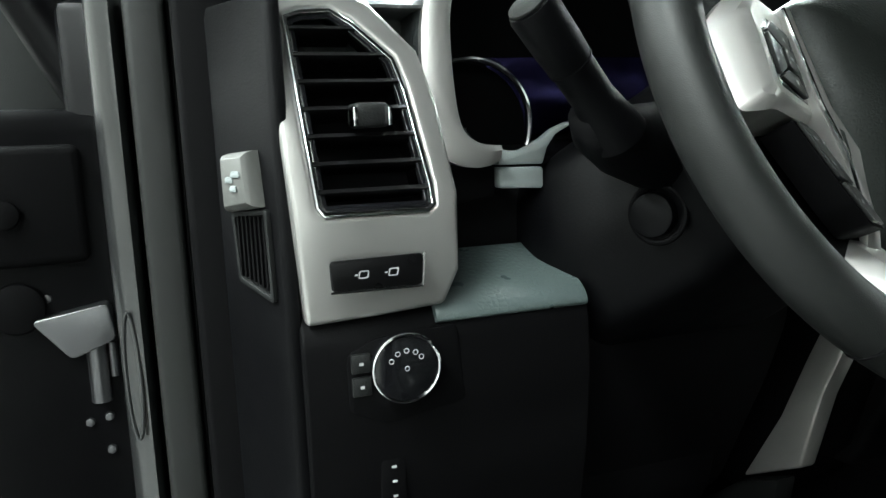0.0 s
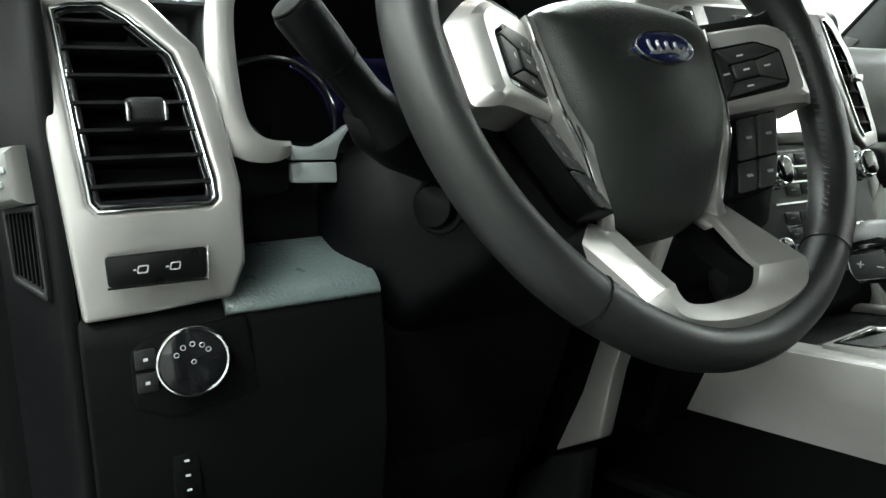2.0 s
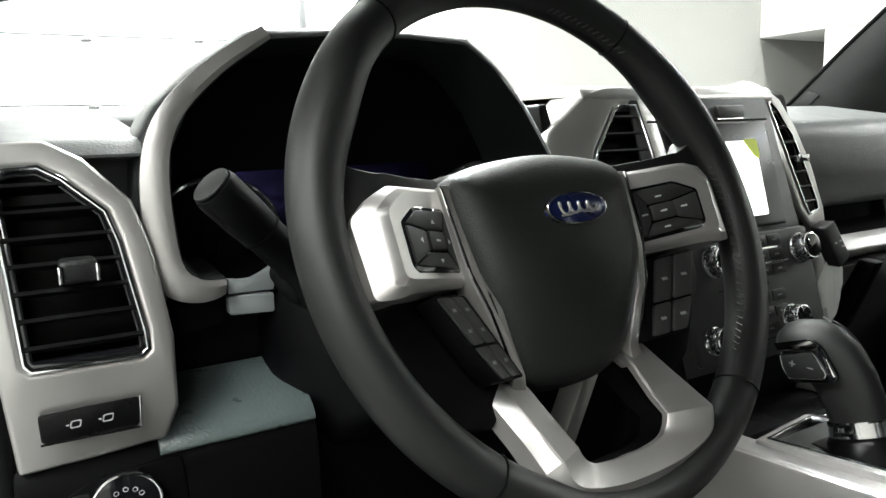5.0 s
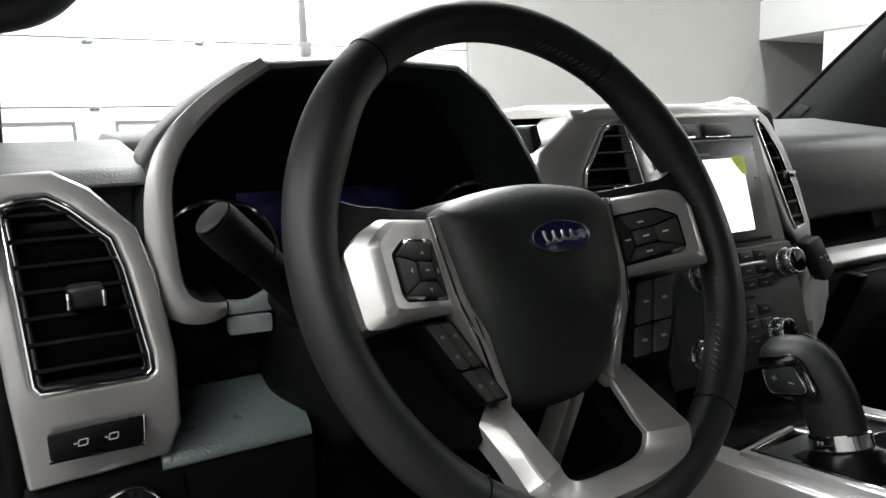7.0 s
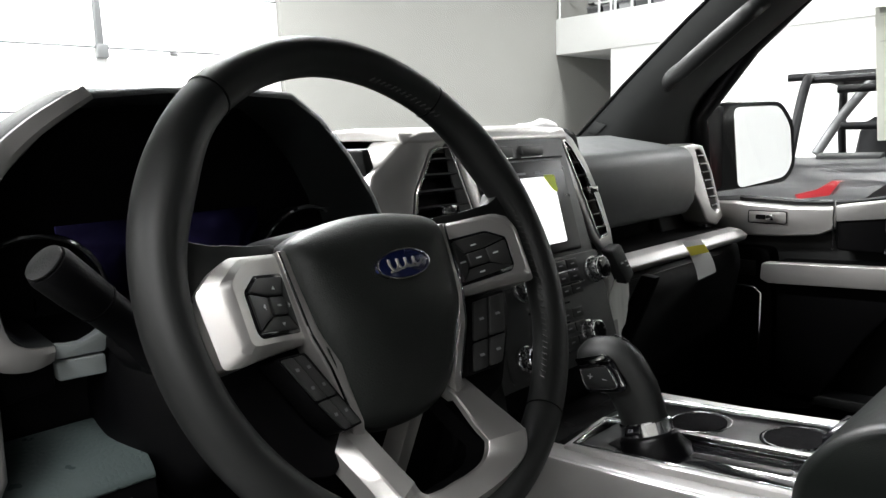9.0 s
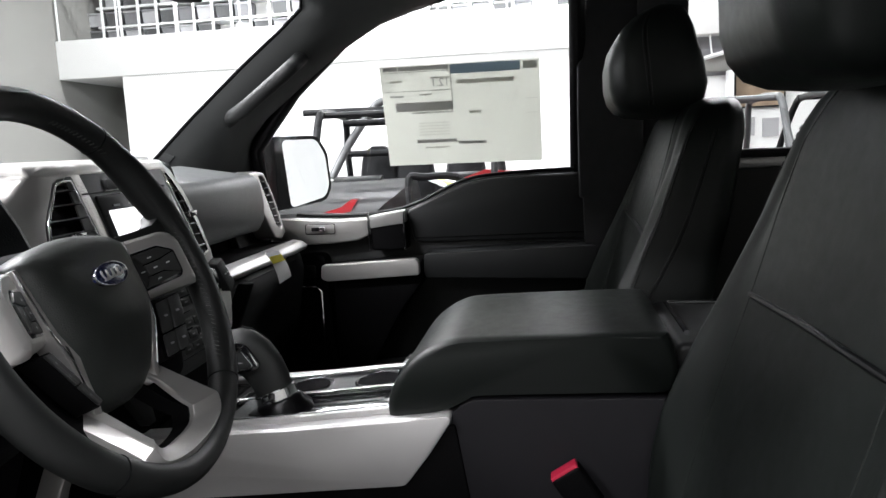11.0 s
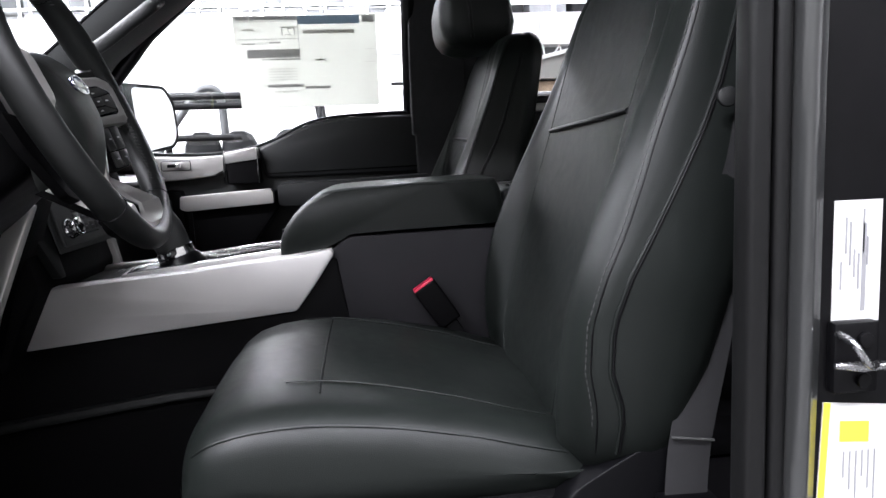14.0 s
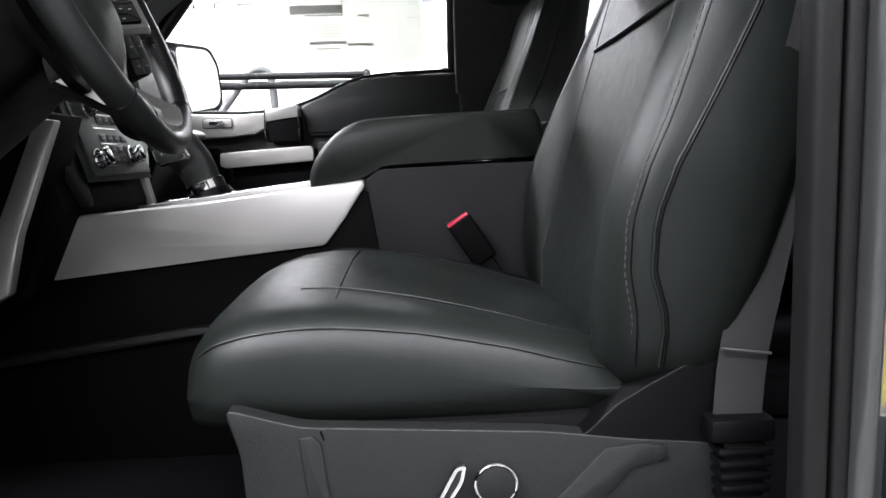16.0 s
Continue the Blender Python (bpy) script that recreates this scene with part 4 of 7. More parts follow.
    for row, z in enumerate((1.440, 1.421, 1.402, 1.368, 1.348, 1.328)):
        for i in range(4):
            x = 0.985 + i * 0.030 - (0.012 if row > 2 else 0)
            part("panel_key", plate(round_poly([(x, z - 0.007), (x + 0.027, z - 0.007), (x + 0.027, z + 0.007), (x, z + 0.007)], 0.0015, 2), lambda u, v, d: stack_face(u, v, d + 0.009), 0.003, 0.0008), KEY, pan)
            part("key_print", plate([(x + 0.009, z - 0.001), (x + 0.018, z - 0.001), (x + 0.018, z + 0.001), (x + 0.009, z + 0.001)], lambda u, v, d: stack_face(u, v, d + 0.012), 0.0003), INK, pan)
    for xa, xb, z in ((0.985, 1.10, 1.4305), (0.985, 1.11, 1.4115), (0.96, 1.06, 1.386), (0.96, 1.07, 1.316), (0.97, 1.05, 1.358)):
        part("panel_line", plate([(xa, z - 0.0011), (xb, z - 0.0011), (xb, z + 0.0011), (xa, z + 0.0011)], lambda u, v, d: stack_face(u, v, d + 0.0105), 0.0012), CHROME, pan)
    # tall vents either side, in silver surrounds
    vents = (
        ([(0.738, 1.560), (0.752, 1.596), (0.806, 1.642), (0.840, 1.650), (0.912, 1.650), (0.922, 1.600), (0.942, 1.500), (0.942, 1.440), (0.800, 1.430), (0.748, 1.470)],
         [(0.796, 1.540), (0.806, 1.570), (0.848, 1.622), (0.862, 1.627), (0.886, 1.627), (0.891, 1.600), (0.908, 1.505), (0.906, 1.478), (0.818, 1.470), (0.797, 1.490)], SILVER, 0.0),
        ([(1.128, 1.646), (1.160, 1.648), (1.188, 1.632), (1.216, 1.590), (1.238, 1.530), (1.246, 1.470), (1.242, 1.448), (1.205, 1.438), (1.178, 1.470), (1.150, 1.560)],
         [(1.150, 1.628), (1.160, 1.630), (1.174, 1.618), (1.200, 1.580), (1.219, 1.526), (1.229, 1.480), (1.228, 1.468), (1.200, 1.463), (1.192, 1.480), (1.172, 1.555)], SILVER_DARK, 0.10))
    for outer, hole, mat, lean in vents:
        def vlift(u, v, d):
            return (u, stack_y(v) + lean * max(0, u - 1.12) + (0.35 * max(0, 0.80 - u)) - d - 0.004, v)
        sur = part("stack_vent_surround", frame_solid(outer, hole, vlift, -0.06, 0.005, seg=3), mat, t, "satin silver vent surround")
        lp = inset(hole, 0.0026)
        part("vent_chrome_lip", frame_solid(hole, lp, lambda u, v, d: vlift(u, v, d - 0.003), 0.005, 0.0006), CHROME, sur)
        part("vent_well", plate(scaled(hole, 1.03), lambda u, v, d: vlift(u, v, d - 0.05), 0.002), BODY_BLACK, t)
        slats(t, lp, vlift, 7, 0.004)
        zt = 1.545
        ux = 1.200 if lean else 0.85
        tb = vlift(ux, zt, 0.006)
        part("vent_tab", box(tb[0] - 0.012, tb[0] + 0.012, tb[1] - 0.006, tb[1] + 0.012, zt - 0.005, zt + 0.006, 0.002), CHROME, t)
    # dark demister nozzle beside the driver side surround
    noz = round_poly([(0.744, 1.628), (0.757, 1.630), (0.766, 1.600), (0.772, 1.566), (0.757, 1.562), (0.750, 1.600)], 0.004, 3)
    part("demister_nozzle", plate(noz, lambda u, v, d: (u, 0.722 + d, v), 0.040, 0.003), PLASTIC, t)
    # legs of the surrounds down to the console
    leg = [(1.200, 1.440), (1.238, 1.450), (1.217, 1.38), (1.192, 1.28), (1.180, 1.20), (1.165, 1.20), (1.165, 1.30)]
    part("stack_leg", plate(leg, lambda u, v, d: (u, stack_y(v) + 0.008 - d, v), -0.05, 0.004), SILVER_DARK, t)
    leg = [(0.800, 1.432), (0.895, 1.445), (0.895, 1.30), (0.890, 1.250), (0.868, 1.250), (0.835, 1.32)]
    part("stack_leg", plate(leg, lambda u, v, d: (u, stack_y(v) + 0.004 - d, v), -0.05, 0.004), PLASTIC, t)
    # brake controller on the right leg
    bx = round_poly([(1.186, 1.446), (1.218, 1.455), (1.238, 1.402), (1.208, 1.388)], 0.005, 3)
    bc = part("brake_controller", plate(bx, lambda u, v, d: (u, stack_y(v) - d, v), 0.022, 0.003), PLASTIC, t, "small black brake controller")
    for x, z in ((1.209, 1.424), (1.221, 1.426), (1.224, 1.418)):
        part("controller_print", box(x - 0.003, x + 0.003, stack_y(z) - 0.0226, stack_y(z) - 0.0218, z - 0.001, z + 0.001), ICON, bc)
    return t


SCREEN = glow_material("lit_touch_screen", (1.0, 1.0, 0.98), 1.2)
centre_stack()


def passenger_dash():
    t = thing("passenger_dash", (1.47, 0.8, 1.42), "grained passenger side dash over a silver strip and glovebox", "dashboard")
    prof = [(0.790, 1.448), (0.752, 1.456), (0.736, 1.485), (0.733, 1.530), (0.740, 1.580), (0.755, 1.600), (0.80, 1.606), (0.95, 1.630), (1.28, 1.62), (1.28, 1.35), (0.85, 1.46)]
    part("airbag_pad", prism(prof, "x", 1.212, 1.680, 0.012, 3), DASH_SHEEN, t)
    part("shelf_back", box(1.2, 1.80, 0.83, 0.86, 1.34, 1.52, 0.004), PLASTIC_SHADED, t)
    strip = [(0.672, 1.388), (0.668, 1.398), (0.684, 1.410), (0.712, 1.414), (0.722, 1.400), (0.70, 1.376)]
    part("silver_strip", prism(strip, "x", 1.19, 1.80, 0.004, 3), SILVER_CONSOLE, t, "satin silver strip over the glovebox")
    part("shelf", prism([(0.712, 1.385), (0.712, 1.407), (0.84, 1.412), (0.84, 1.385)], "x", 1.19, 1.80, 0.003), PLASTIC_SHADED, t)
    gb = [(0.700, 1.378), (0.690, 1.330), (0.715, 1.18), (0.80, 1.06), (1.1, 1.02), (1.1, 1.38)]
    part("glovebox", prism(round_poly(gb, 0.015, 3), "x", 1.185, 1.82, 0.01, 3), PLASTIC, t)
    part("glovebox_lid_seam", tube([(1.25, 0.688, 1.366), (1.76, 0.688, 1.366)], 0.0015, 6), BODY_BLACK, t)
    # outer vent
    outer = [(1.682, 1.602), (1.760, 1.606), (1.812, 1.600), (1.835, 1.540), (1.845, 1.430), (1.800, 1.415), (1.755, 1.425), (1.715, 1.500)]
    hole = [(1.766, 1.591), (1.788, 1.592), (1.804, 1.584), (1.822, 1.535), (1.830, 1.450), (1.812, 1.444), (1.790, 1.458), (1.776, 1.53)]

    def vl(u, v, d):
        return (u, 0.742 + 0.24 * (v - 1.44) + 0.06 * (u - 1.72) - d, v)
    sur = part("outer_vent_surround", frame_solid(outer, hole, vl, -0.06, 0.005, seg=3), SILVER, t, "satin silver vent surround")
    part("vent_well", plate(scaled(hole, 1.03), lambda u, v, d: vl(u, v, d - 0.05), 0.002), BODY_BLACK, t)
    slats(t, inset(hole, 0.003), vl, 7, 0.005)
    part("dash_end", prism(round_poly([(0.86, 1.58), (0.80, 1.40), (0.82, 1.0), (1.2, 1.0), (1.2, 1.60), (0.88, 1.595)], 0.02, 3), "x", 1.66, 1.86, 0.01, 3), PLASTIC, t)
    # paper tag on the strip
    tag = thing("paper_tag", (1.70, 0.68, 1.38), "white paper tag with a yellow band hanging on the glovebox strip", "tag")
    corners = [(1.428, 0.639, 1.432), (1.506, 0.639, 1.426), (1.578, 0.639, 1.35), (1.499, 0.639, 1.346)]
    tl, tr, br, bl = [Vector(p) for p in corners]

    def on_tag(u, v, lift=0.0):
        p = (tl * (1 - u) + tr * u) * (1 - v) + (bl * (1 - u) + br * u) * v
        return p + Vector((0, -lift - 0.006 * math.sin(v * 3.1), 0))
    bm = bmesh.new()
    grid = [[bm.verts.new(on_tag(u, v / 6)) for u in (0, 0.5, 1)] for v in range(7)]
    for a, b in zip(grid, grid[1:]):
        for i in range(2):
            bm.faces.new((a[i], a[i + 1], b[i + 1], b[i]))
    bmesh.ops.solidify(bm, geom=bm.faces[:], thickness=0.0006)
    part("sheet", bm, PAPER, tag)
    bm = bmesh.new()
    row = [[bm.verts.new(on_tag(u, v, 0.0012)) for u in (0.02, 0.98)] for v in (0.14, 0.26, 0.36)]
    for a, b in zip(row, row[1:]):
        bm.faces.new((a[0], a[1], b[1], b[0]))
    bmesh.ops.solidify(bm, geom=bm.faces[:], thickness=0.0004)
    part("band", bm, YELLOW, tag)
    # film bag hanging at the stack's side
    bag = [(1.196, 0.640, 1.392), (1.240, 0.645, 1.396), (1.254, 0.645, 1.368), (1.246, 0.642, 1.345), (1.230, 0.638, 1.322), (1.214, 0.636, 1.300), (1.199, 0.634, 1.286), (1.190, 0.636, 1.315), (1.180, 0.638, 1.345)]
    bm = bmesh.new()
    f = bm.faces.new([bm.verts.new(p) for p in smooth_loop(bag, 3)])
    bmesh.ops.triangulate(bm, faces=bm.faces[:])
    bmesh.ops.subdivide_edges(bm, edges=bm.edges[:], cuts=1)
    for v in bm.verts:
        v.co.y += 0.004 * noise.noise(v.co * 60)
    bmesh.ops.solidify(bm, geom=bm.faces[:], thickness=0.0006)
    solo("plastic_sleeve", bm, FILM, "crumpled clear plastic sleeve hanging beside the stack", "packaging")
    # crumpled cover left on the dash top
    bm = bmesh.new()
    bmesh.ops.create_uvsphere(bm, u_segments=24, v_segments=12, radius=1)
    moved(bm, Matrix.LocRotScale((1.235, 0.83, 1.650), None, (0.048, 0.035, 0.015)))
    for v in bm.verts:
        v.co += v.normal * 0.006 * noise.noise(v.co * 40)
    solo("crumpled_cover", bm, PAPER, "crumpled white plastic cover lying on the dash", "packaging")


FILM = sheet_material("cloudy_plastic_film", (0.86, 0.87, 0.84), 0.35)
passenger_dash()


def text_bm(words, size, at):
    """Flat lettering; at(u, v) gives its place."""
    cu = bpy.data.curves.new("lettering", "FONT")
    cu.body, cu.size = words, size
    ob = new("lettering_tmp", cu)
    bpy.context.view_layer.update()
    me = bpy.data.meshes.new_from_object(ob.evaluated_get(bpy.context.evaluated_depsgraph_get()))
    bpy.data.objects.remove(ob)
    bm = bmesh.new()
    bm.from_mesh(me)
    bpy.data.meshes.remove(me)
    for v in bm.verts:
        v.co = Vector(at(v.co.x, v.co.y))
    return bm


# ---- centre console ----
def centre_console():
    t = thing("centre_console", (1.0, 0.35, 0.9), "centre console with satin silver sides and a padded armrest", "console")
    # silver side cheeks
    side = [(0.757, 1.120), (0.708, 1.188), (0.694, 1.228), (0.640, 1.232), (0.400, 1.250), (0.215, 1.268), (0.150, 1.277), (0.143, 1.270), (0.180, 1.215), (0.215, 1.170)]
    for x0, x1, sx in ((0.858, 0.875, 1), (1.135, 1.152, -1)):
        part("side_cheek", prism(round_poly(side, 0.006, 2), "x", x0, x1, 0.003, 2), SILVER_CONSOLE, t, "satin silver console cheek")
    cap = [(0.70, 1.226), (0.64, 1.234), (0.40, 1.252), (0.215, 1.271), (0.145, 1.279), (0.145, 1.26), (0.40, 1.236), (0.70, 1.21)]
    part("cheek_shoulder", prism(cap, "x", 0.860, 0.900, 0.006, 3), SILVER_CONSOLE, t)
    part("cheek_shoulder", prism(cap, "x", 1.124, 1.150, 0.006, 3), SILVER_CONSOLE, t)
    # top plates, gloss black, framed in chrome
    def top_z(y):
        return 1.236 + (0.52 - y) * 0.105

    def tl(u, v, d):
        return (u, v, top_z(v) + d)
    part("top_plate", plate([(0.892, 0.60), (1.118, 0.60), (1.118, 0.225), (0.892, 0.225)], tl, -0.012, 0.002), SLAT, t)
    bez = [(0.888, 0.515), (1.000, 0.530), (1.000, 0.222), (0.888, 0.222)]
    sb = part("shifter_bezel", frame_solid(inset(bez, -0.003), inset(bez, 0.008), tl, 0.012, 0.003), SILVER_CONSOLE, t, "raised satin silver shifter frame")
    part("bezel_chrome", frame_solid(inset(bez, 0.006), inset(bez, 0.0105), tl, 0.0135, 0.001), CHROME, sb)
    part("gate_tray", prism([(0.502, 1.236), (0.502, 1.250), (0.462, 1.246), (0.440, 1.244), (0.440, 1.238)], "x", 0.900, 0.990, 0.002), SOFT, t, "grey tray in front of the gear gate")
    part("tray_slot", prism([(0.476, 1.246), (0.476, 1.2492), (0.448, 1.2466), (0.448, 1.242)], "x", 0.925, 0.965, 0.001), BODY_BLACK, t)
    cup = [(1.006, 0.530), (1.120, 0.520), (1.120, 0.222), (1.006, 0.222)]
    part("cup_bezel", frame_solid(cup, inset(cup, 0.006), tl, 0.008, 0.002), CHROME, t, "chrome cup holder frame")
    for y in (0.295, 0.420):
        part("cup_ring", ring_solid((1.063, y, top_z(y) + 0.003), (0, 0.1, 1), 0.040, 0.0008, 40), STEEL, t)
        part("cup_well", disc((1.063, y, top_z(y) - 0.05), (0, 0.1, 1), 0.039, 0.052, 36), CARPET, t)
    part("gate_plate", plate(round_poly([(0.905, 0.50), (0.985, 0.50), (0.985, 0.24), (0.905, 0.24)], 0.01, 3), tl, 0.004, 0.001), GLOSS, t)
    for word, x, y in (("P", 0.902, 0.372), ("R", 0.904, 0.343)):
        part("gate_letter", text_bm(word, 0.009, lambda u, v: tl(x + v, y - u, 0.0046)), ICON, t)
    for y in (0.322, 0.301, 0.280):
        part("gate_letter", plate([(0.903, y), (0.909, y), (0.909, y - 0.005), (0.903, y - 0.005)], lambda u, v, d: tl(u, v, d + 0.0045), 0.0003), ICON, t)
    part("gate_slot", plate(round_poly([(0.944, 0.376), (0.958, 0.376), (0.960, 0.262), (0.946, 0.262)], 0.006, 3), lambda u, v, d: tl(u, v, d + 0.004), 0.0008, 0.0003), BODY_BLACK, t)
    part("bezel_end", plate(round_poly([(0.886, 0.240), (1.122, 0.240), (1.122, 0.214), (0.886, 0.214)], 0.004, 3), tl, 0.011, 0.003), SILVER_CONSOLE, t, "satin silver end piece of the console top")
    part("front_tray", plate(round_poly([(0.895, 0.66), (1.115, 0.66), (1.115, 0.545), (0.895, 0.545)], 0.012, 3), tl, -0.02, 0.003), PLASTIC_SHADED, t)
    # body below
    part("console_body", prism([(0.74, 1.15), (0.70, 1.22), (0.22, 1.258), (0.14, 1.26), (0.10, 1.0), (0.10, 0.80), (0.90, 0.80), (0.95, 1.12)], "x", 0.868, 1.142, 0.004), PLASTIC_SHADED, t)
    part("foot_trim", prism([(0.82, 0.975), (0.44, 1.024), (0.28, 1.034), (0.28, 1.046), (0.45, 1.038), (0.82, 0.992)], "x", 0.846, 0.869, 0.003), PLASTIC, t, "narrow grey-black trim along the console foot")
    # storage box and lid behind
    bx = [(0.148, 1.275), (0.118, 1.296), (-0.108, 1.300), (-0.45, 1.300), (-0.50, 0.85), (0.30, 0.85), (0.212, 1.168)]
    part("storage_box", prism(round_poly(bx, 0.012, 3), "x", 0.872, 1.185, 0.008, 3), FABRIC, t)
    # armrest lid: rounded nose
    rows = []
    for x, g in ((0.874, 0.93), (0.880, 0.985), (0.892, 1.0), (1.165, 1.0), (1.180, 0.985), (1.187, 0.93)):
        prof = [(0.232, 1.262), (0.240, 1.285), (0.228, 1.318), (0.200, 1.352), (0.160, 1.376), (0.10, 1.384), (-0.13, 1.390), (-0.155, 1.386), (-0.165, 1.36), (-0.165, 1.312), (-0.10, 1.306), (0.10, 1.300), (0.130, 1.292), (0.165, 1.276)]
        c = (0.03, 1.33)
        rows.append([Vector((x, c[0] + (y - c[0]) * g, c[1] + (z - c[1]) * g)) for y, z in [tuple(p)[:2] for p in smooth_loop([(a, b, 0) for a, b in prof], 3)]])
    arm = part("armrest", loft(rows), LEATHER, t, "black leather armrest lid", smooth=50)
    seam = [(0.884, 0.218, 1.285), (0.884, 0.205, 1.330), (0.884, 0.175, 1.360), (0.884, 0.14, 1.3735), (0.884, 0.08, 1.3795), (0.884, -0.14, 1.3850)]
    part("armrest_seam", tube(smooth_loop(seam, 4, False), 0.0016, 6), BODY_BLACK, arm)
    part("lid_latch", box(0.985, 1.07, 0.232, 0.246, 1.285, 1.305, 0.004), GLOSS, arm)
    # rear tray behind the lid
    part("rear_tray", box(0.905, 1.175, -0.42, -0.168, 1.300, 1.368, 0.012, 3), PLASTIC, t)
    part("tray_trim", tube([(0.95, -0.19, 1.3715), (1.15, -0.19, 1.3715), (1.15, -0.30, 1.3715)], 0.004, 8), CHROME, t)
    # silver struts from the console up to the dash
    st = [(0.748, 1.085), (0.664, 1.132), (0.640, 1.22), (0.571, 1.385), (0.600, 1.388), (0.664, 1.250), (0.694, 1.180)]
    part("strut", prism(st, "x", 0.700, 0.722, 0.004, 2), SILVER, t, "satin silver strut")
    part("strut", prism([(y + 0.05, z) for y, z in st], "x", 1.300, 1.322, 0.004, 2), PLASTIC_SHADED, t)
    part("strut_backing", prism([(0.76, 1.05), (0.69, 1.13), (0.655, 1.24), (0.60, 1.40), (0.80, 1.40), (0.95, 1.05)], "x", 0.722, 0.86, 0.006), PLASTIC_SHADED, t)
    part("strut_foot", prism([(0.748, 1.08), (0.690, 1.108), (0.72, 0.95), (0.80, 0.86), (0.88, 0.86), (0.82, 1.02)], "x", 0.696, 0.724, 0.004), PLASTIC, t)
    return t


centre_console()


def gear_lever():
    t = thing("gear_lever", (0.95, 0.435, 1.25), "leather gear lever with chrome button panel and collar", "gear lever")

    def oval(c, w, h, tilt, n=24):
        a = radians(tilt)
        u = Vector((0, math.cos(a), -math.sin(a)))
        return [Vector(c) + Vector((1, 0, 0)) * math.cos(2 * math.pi * k / n) * w + u * math.sin(2 * math.pi * k / n) * h for k in range(n)]
    folds = []
    for i, (c, w, h, tilt) in enumerate((((0.950, 0.418, 1.232), 0.052, 0.060, 6), ((0.950, 0.420, 1.240), 0.046, 0.054, 8), ((0.950, 0.424, 1.246), 0.039, 0.047, 12), ((0.950, 0.427, 1.252), 0.0385, 0.046, 14), ((0.950, 0.430, 1.258), 0.031, 0.040, 18), ((0.950, 0.433, 1.263), 0.030, 0.039, 20), ((0.950, 0.435, 1.268), 0.023, 0.033, 20))):
        ring = oval(c, w, h, tilt)
        folds.append([p + Vector((0.0015 * math.sin(k * 2.1 + i), 0.0015 * math.cos(k * 1.7 + i * 2), 0)) for k, p in enumerate(ring)])
    part("boot", loft(folds), BODY_BLACK, t, "creased leather boot", smooth=60)
    col = [oval(c, w, h, 20, 36) for c, w, h in (((0.950, 0.4345, 1.2665), 0.0235, 0.034), ((0.950, 0.4348, 1.2675), 0.0252, 0.0355), ((0.950, 0.4395, 1.2815), 0.0246, 0.0348), ((0.950, 0.4400, 1.2830), 0.0230, 0.0330))]
    cl = part("collar", loft(col), CHROME, t, "chrome collar")
    part("collar_insert", prism(round_poly([(0.452, 1.277), (0.431, 1.285), (0.429, 1.276), (0.434, 1.271), (0.452, 1.264)], 0.002, 2), "x", 0.9235, 0.930, 0.001), GLOSS, cl)
    part("collar_letters", text_bm("T/S", 0.0062, lambda u, v: (0.9231, 0.4475 - u * 0.94, 1.2715 + u * 0.34 + v)), ICON, cl)
    rings = [oval(*q) for q in (((0.950, 0.439, 1.280), 0.0215, 0.0315, 20), ((0.950, 0.446, 1.300), 0.0215, 0.033, 20), ((0.950, 0.457, 1.320), 0.0225, 0.0355, 27), ((0.949, 0.472, 1.339), 0.0240, 0.0365, 42), ((0.948, 0.484, 1.349), 0.0250, 0.0345, 58), ((0.947, 0.496, 1.354), 0.0250, 0.0300, 74), ((0.946, 0.510, 1.355), 0.0240, 0.0240, 86), ((0.946, 0.521, 1.354), 0.0210, 0.0185, 92), ((0.946, 0.528, 1.353), 0.0145, 0.0115, 94), ((0.946, 0.530, 1.353), 0.005, 0.004, 94))]
    grip = part("grip", loft(rings), RIM_LEATHER, t, smooth=70)
    seam = [Vector((0.9555, c[1] - 0.9 * h * math.cos(radians(ti)), c[2] + 0.985 * h * math.sin(radians(ti)) + 0.001)) for c, w, h, ti in (((0, 0.446, 1.300), 0, 0.033, 20), ((0, 0.457, 1.320), 0, 0.0355, 27), ((0, 0.472, 1.339), 0, 0.0365, 42), ((0, 0.484, 1.349), 0, 0.0345, 58), ((0, 0.496, 1.354), 0, 0.0300, 74))]
    part("grip_seam", tube(smooth_loop(seam, 3, False), 0.0008, 5), BODY_BLACK, grip)
    # side button panel
    pan = round_poly([(0.524, 1.351), (0.480, 1.366), (0.469, 1.360), (0.449, 1.331), (0.453, 1.323), (0.503, 1.311), (0.513, 1.320)], 0.005, 3)
    p = part("button_panel", plate(pan, lambda u, v, d: (0.9275 - d + 9.0 * max(0.0, u - 0.505) ** 2 * 3, u, v), 0.005, 0.001), GLOSS, t, "gloss black button panel with a chrome edge")
    top = round_poly([(0.524, 1.352), (0.482, 1.3665), (0.470, 1.361), (0.478, 1.356), (0.518, 1.343)], 0.002, 2)
    part("chrome_brow", plate(top, lambda u, v, d: (0.9225 - d, u, v), 0.003, 0.001), CHROME, p, "chrome brow")
    btn = round_poly([(0.517, 1.341), (0.477, 1.354), (0.460, 1.331), (0.463, 1.325), (0.503, 1.315), (0.511, 1.323)], 0.004, 3)
    part("button_rim", frame_solid(btn, inset(btn, 0.0016), lambda u, v, d: (0.9222 - d, u, v), 0.0022, 0.0004), CHROME, p)
    part("button", plate(inset(btn, 0.0018), lambda u, v, d: (0.9222 - d, u, v), 0.0018, 0.0006), PLASTIC, p)
    for y in (0.479, 0.500):
        part("button_print", box(0.9198, 0.9203, y - 0.0035, y + 0.0035, 1.3335, 1.3345), INK, p)
    part("button_print", box(0.9198, 0.9203, 0.4995, 0.5005, 1.3305, 1.3375), INK, p)
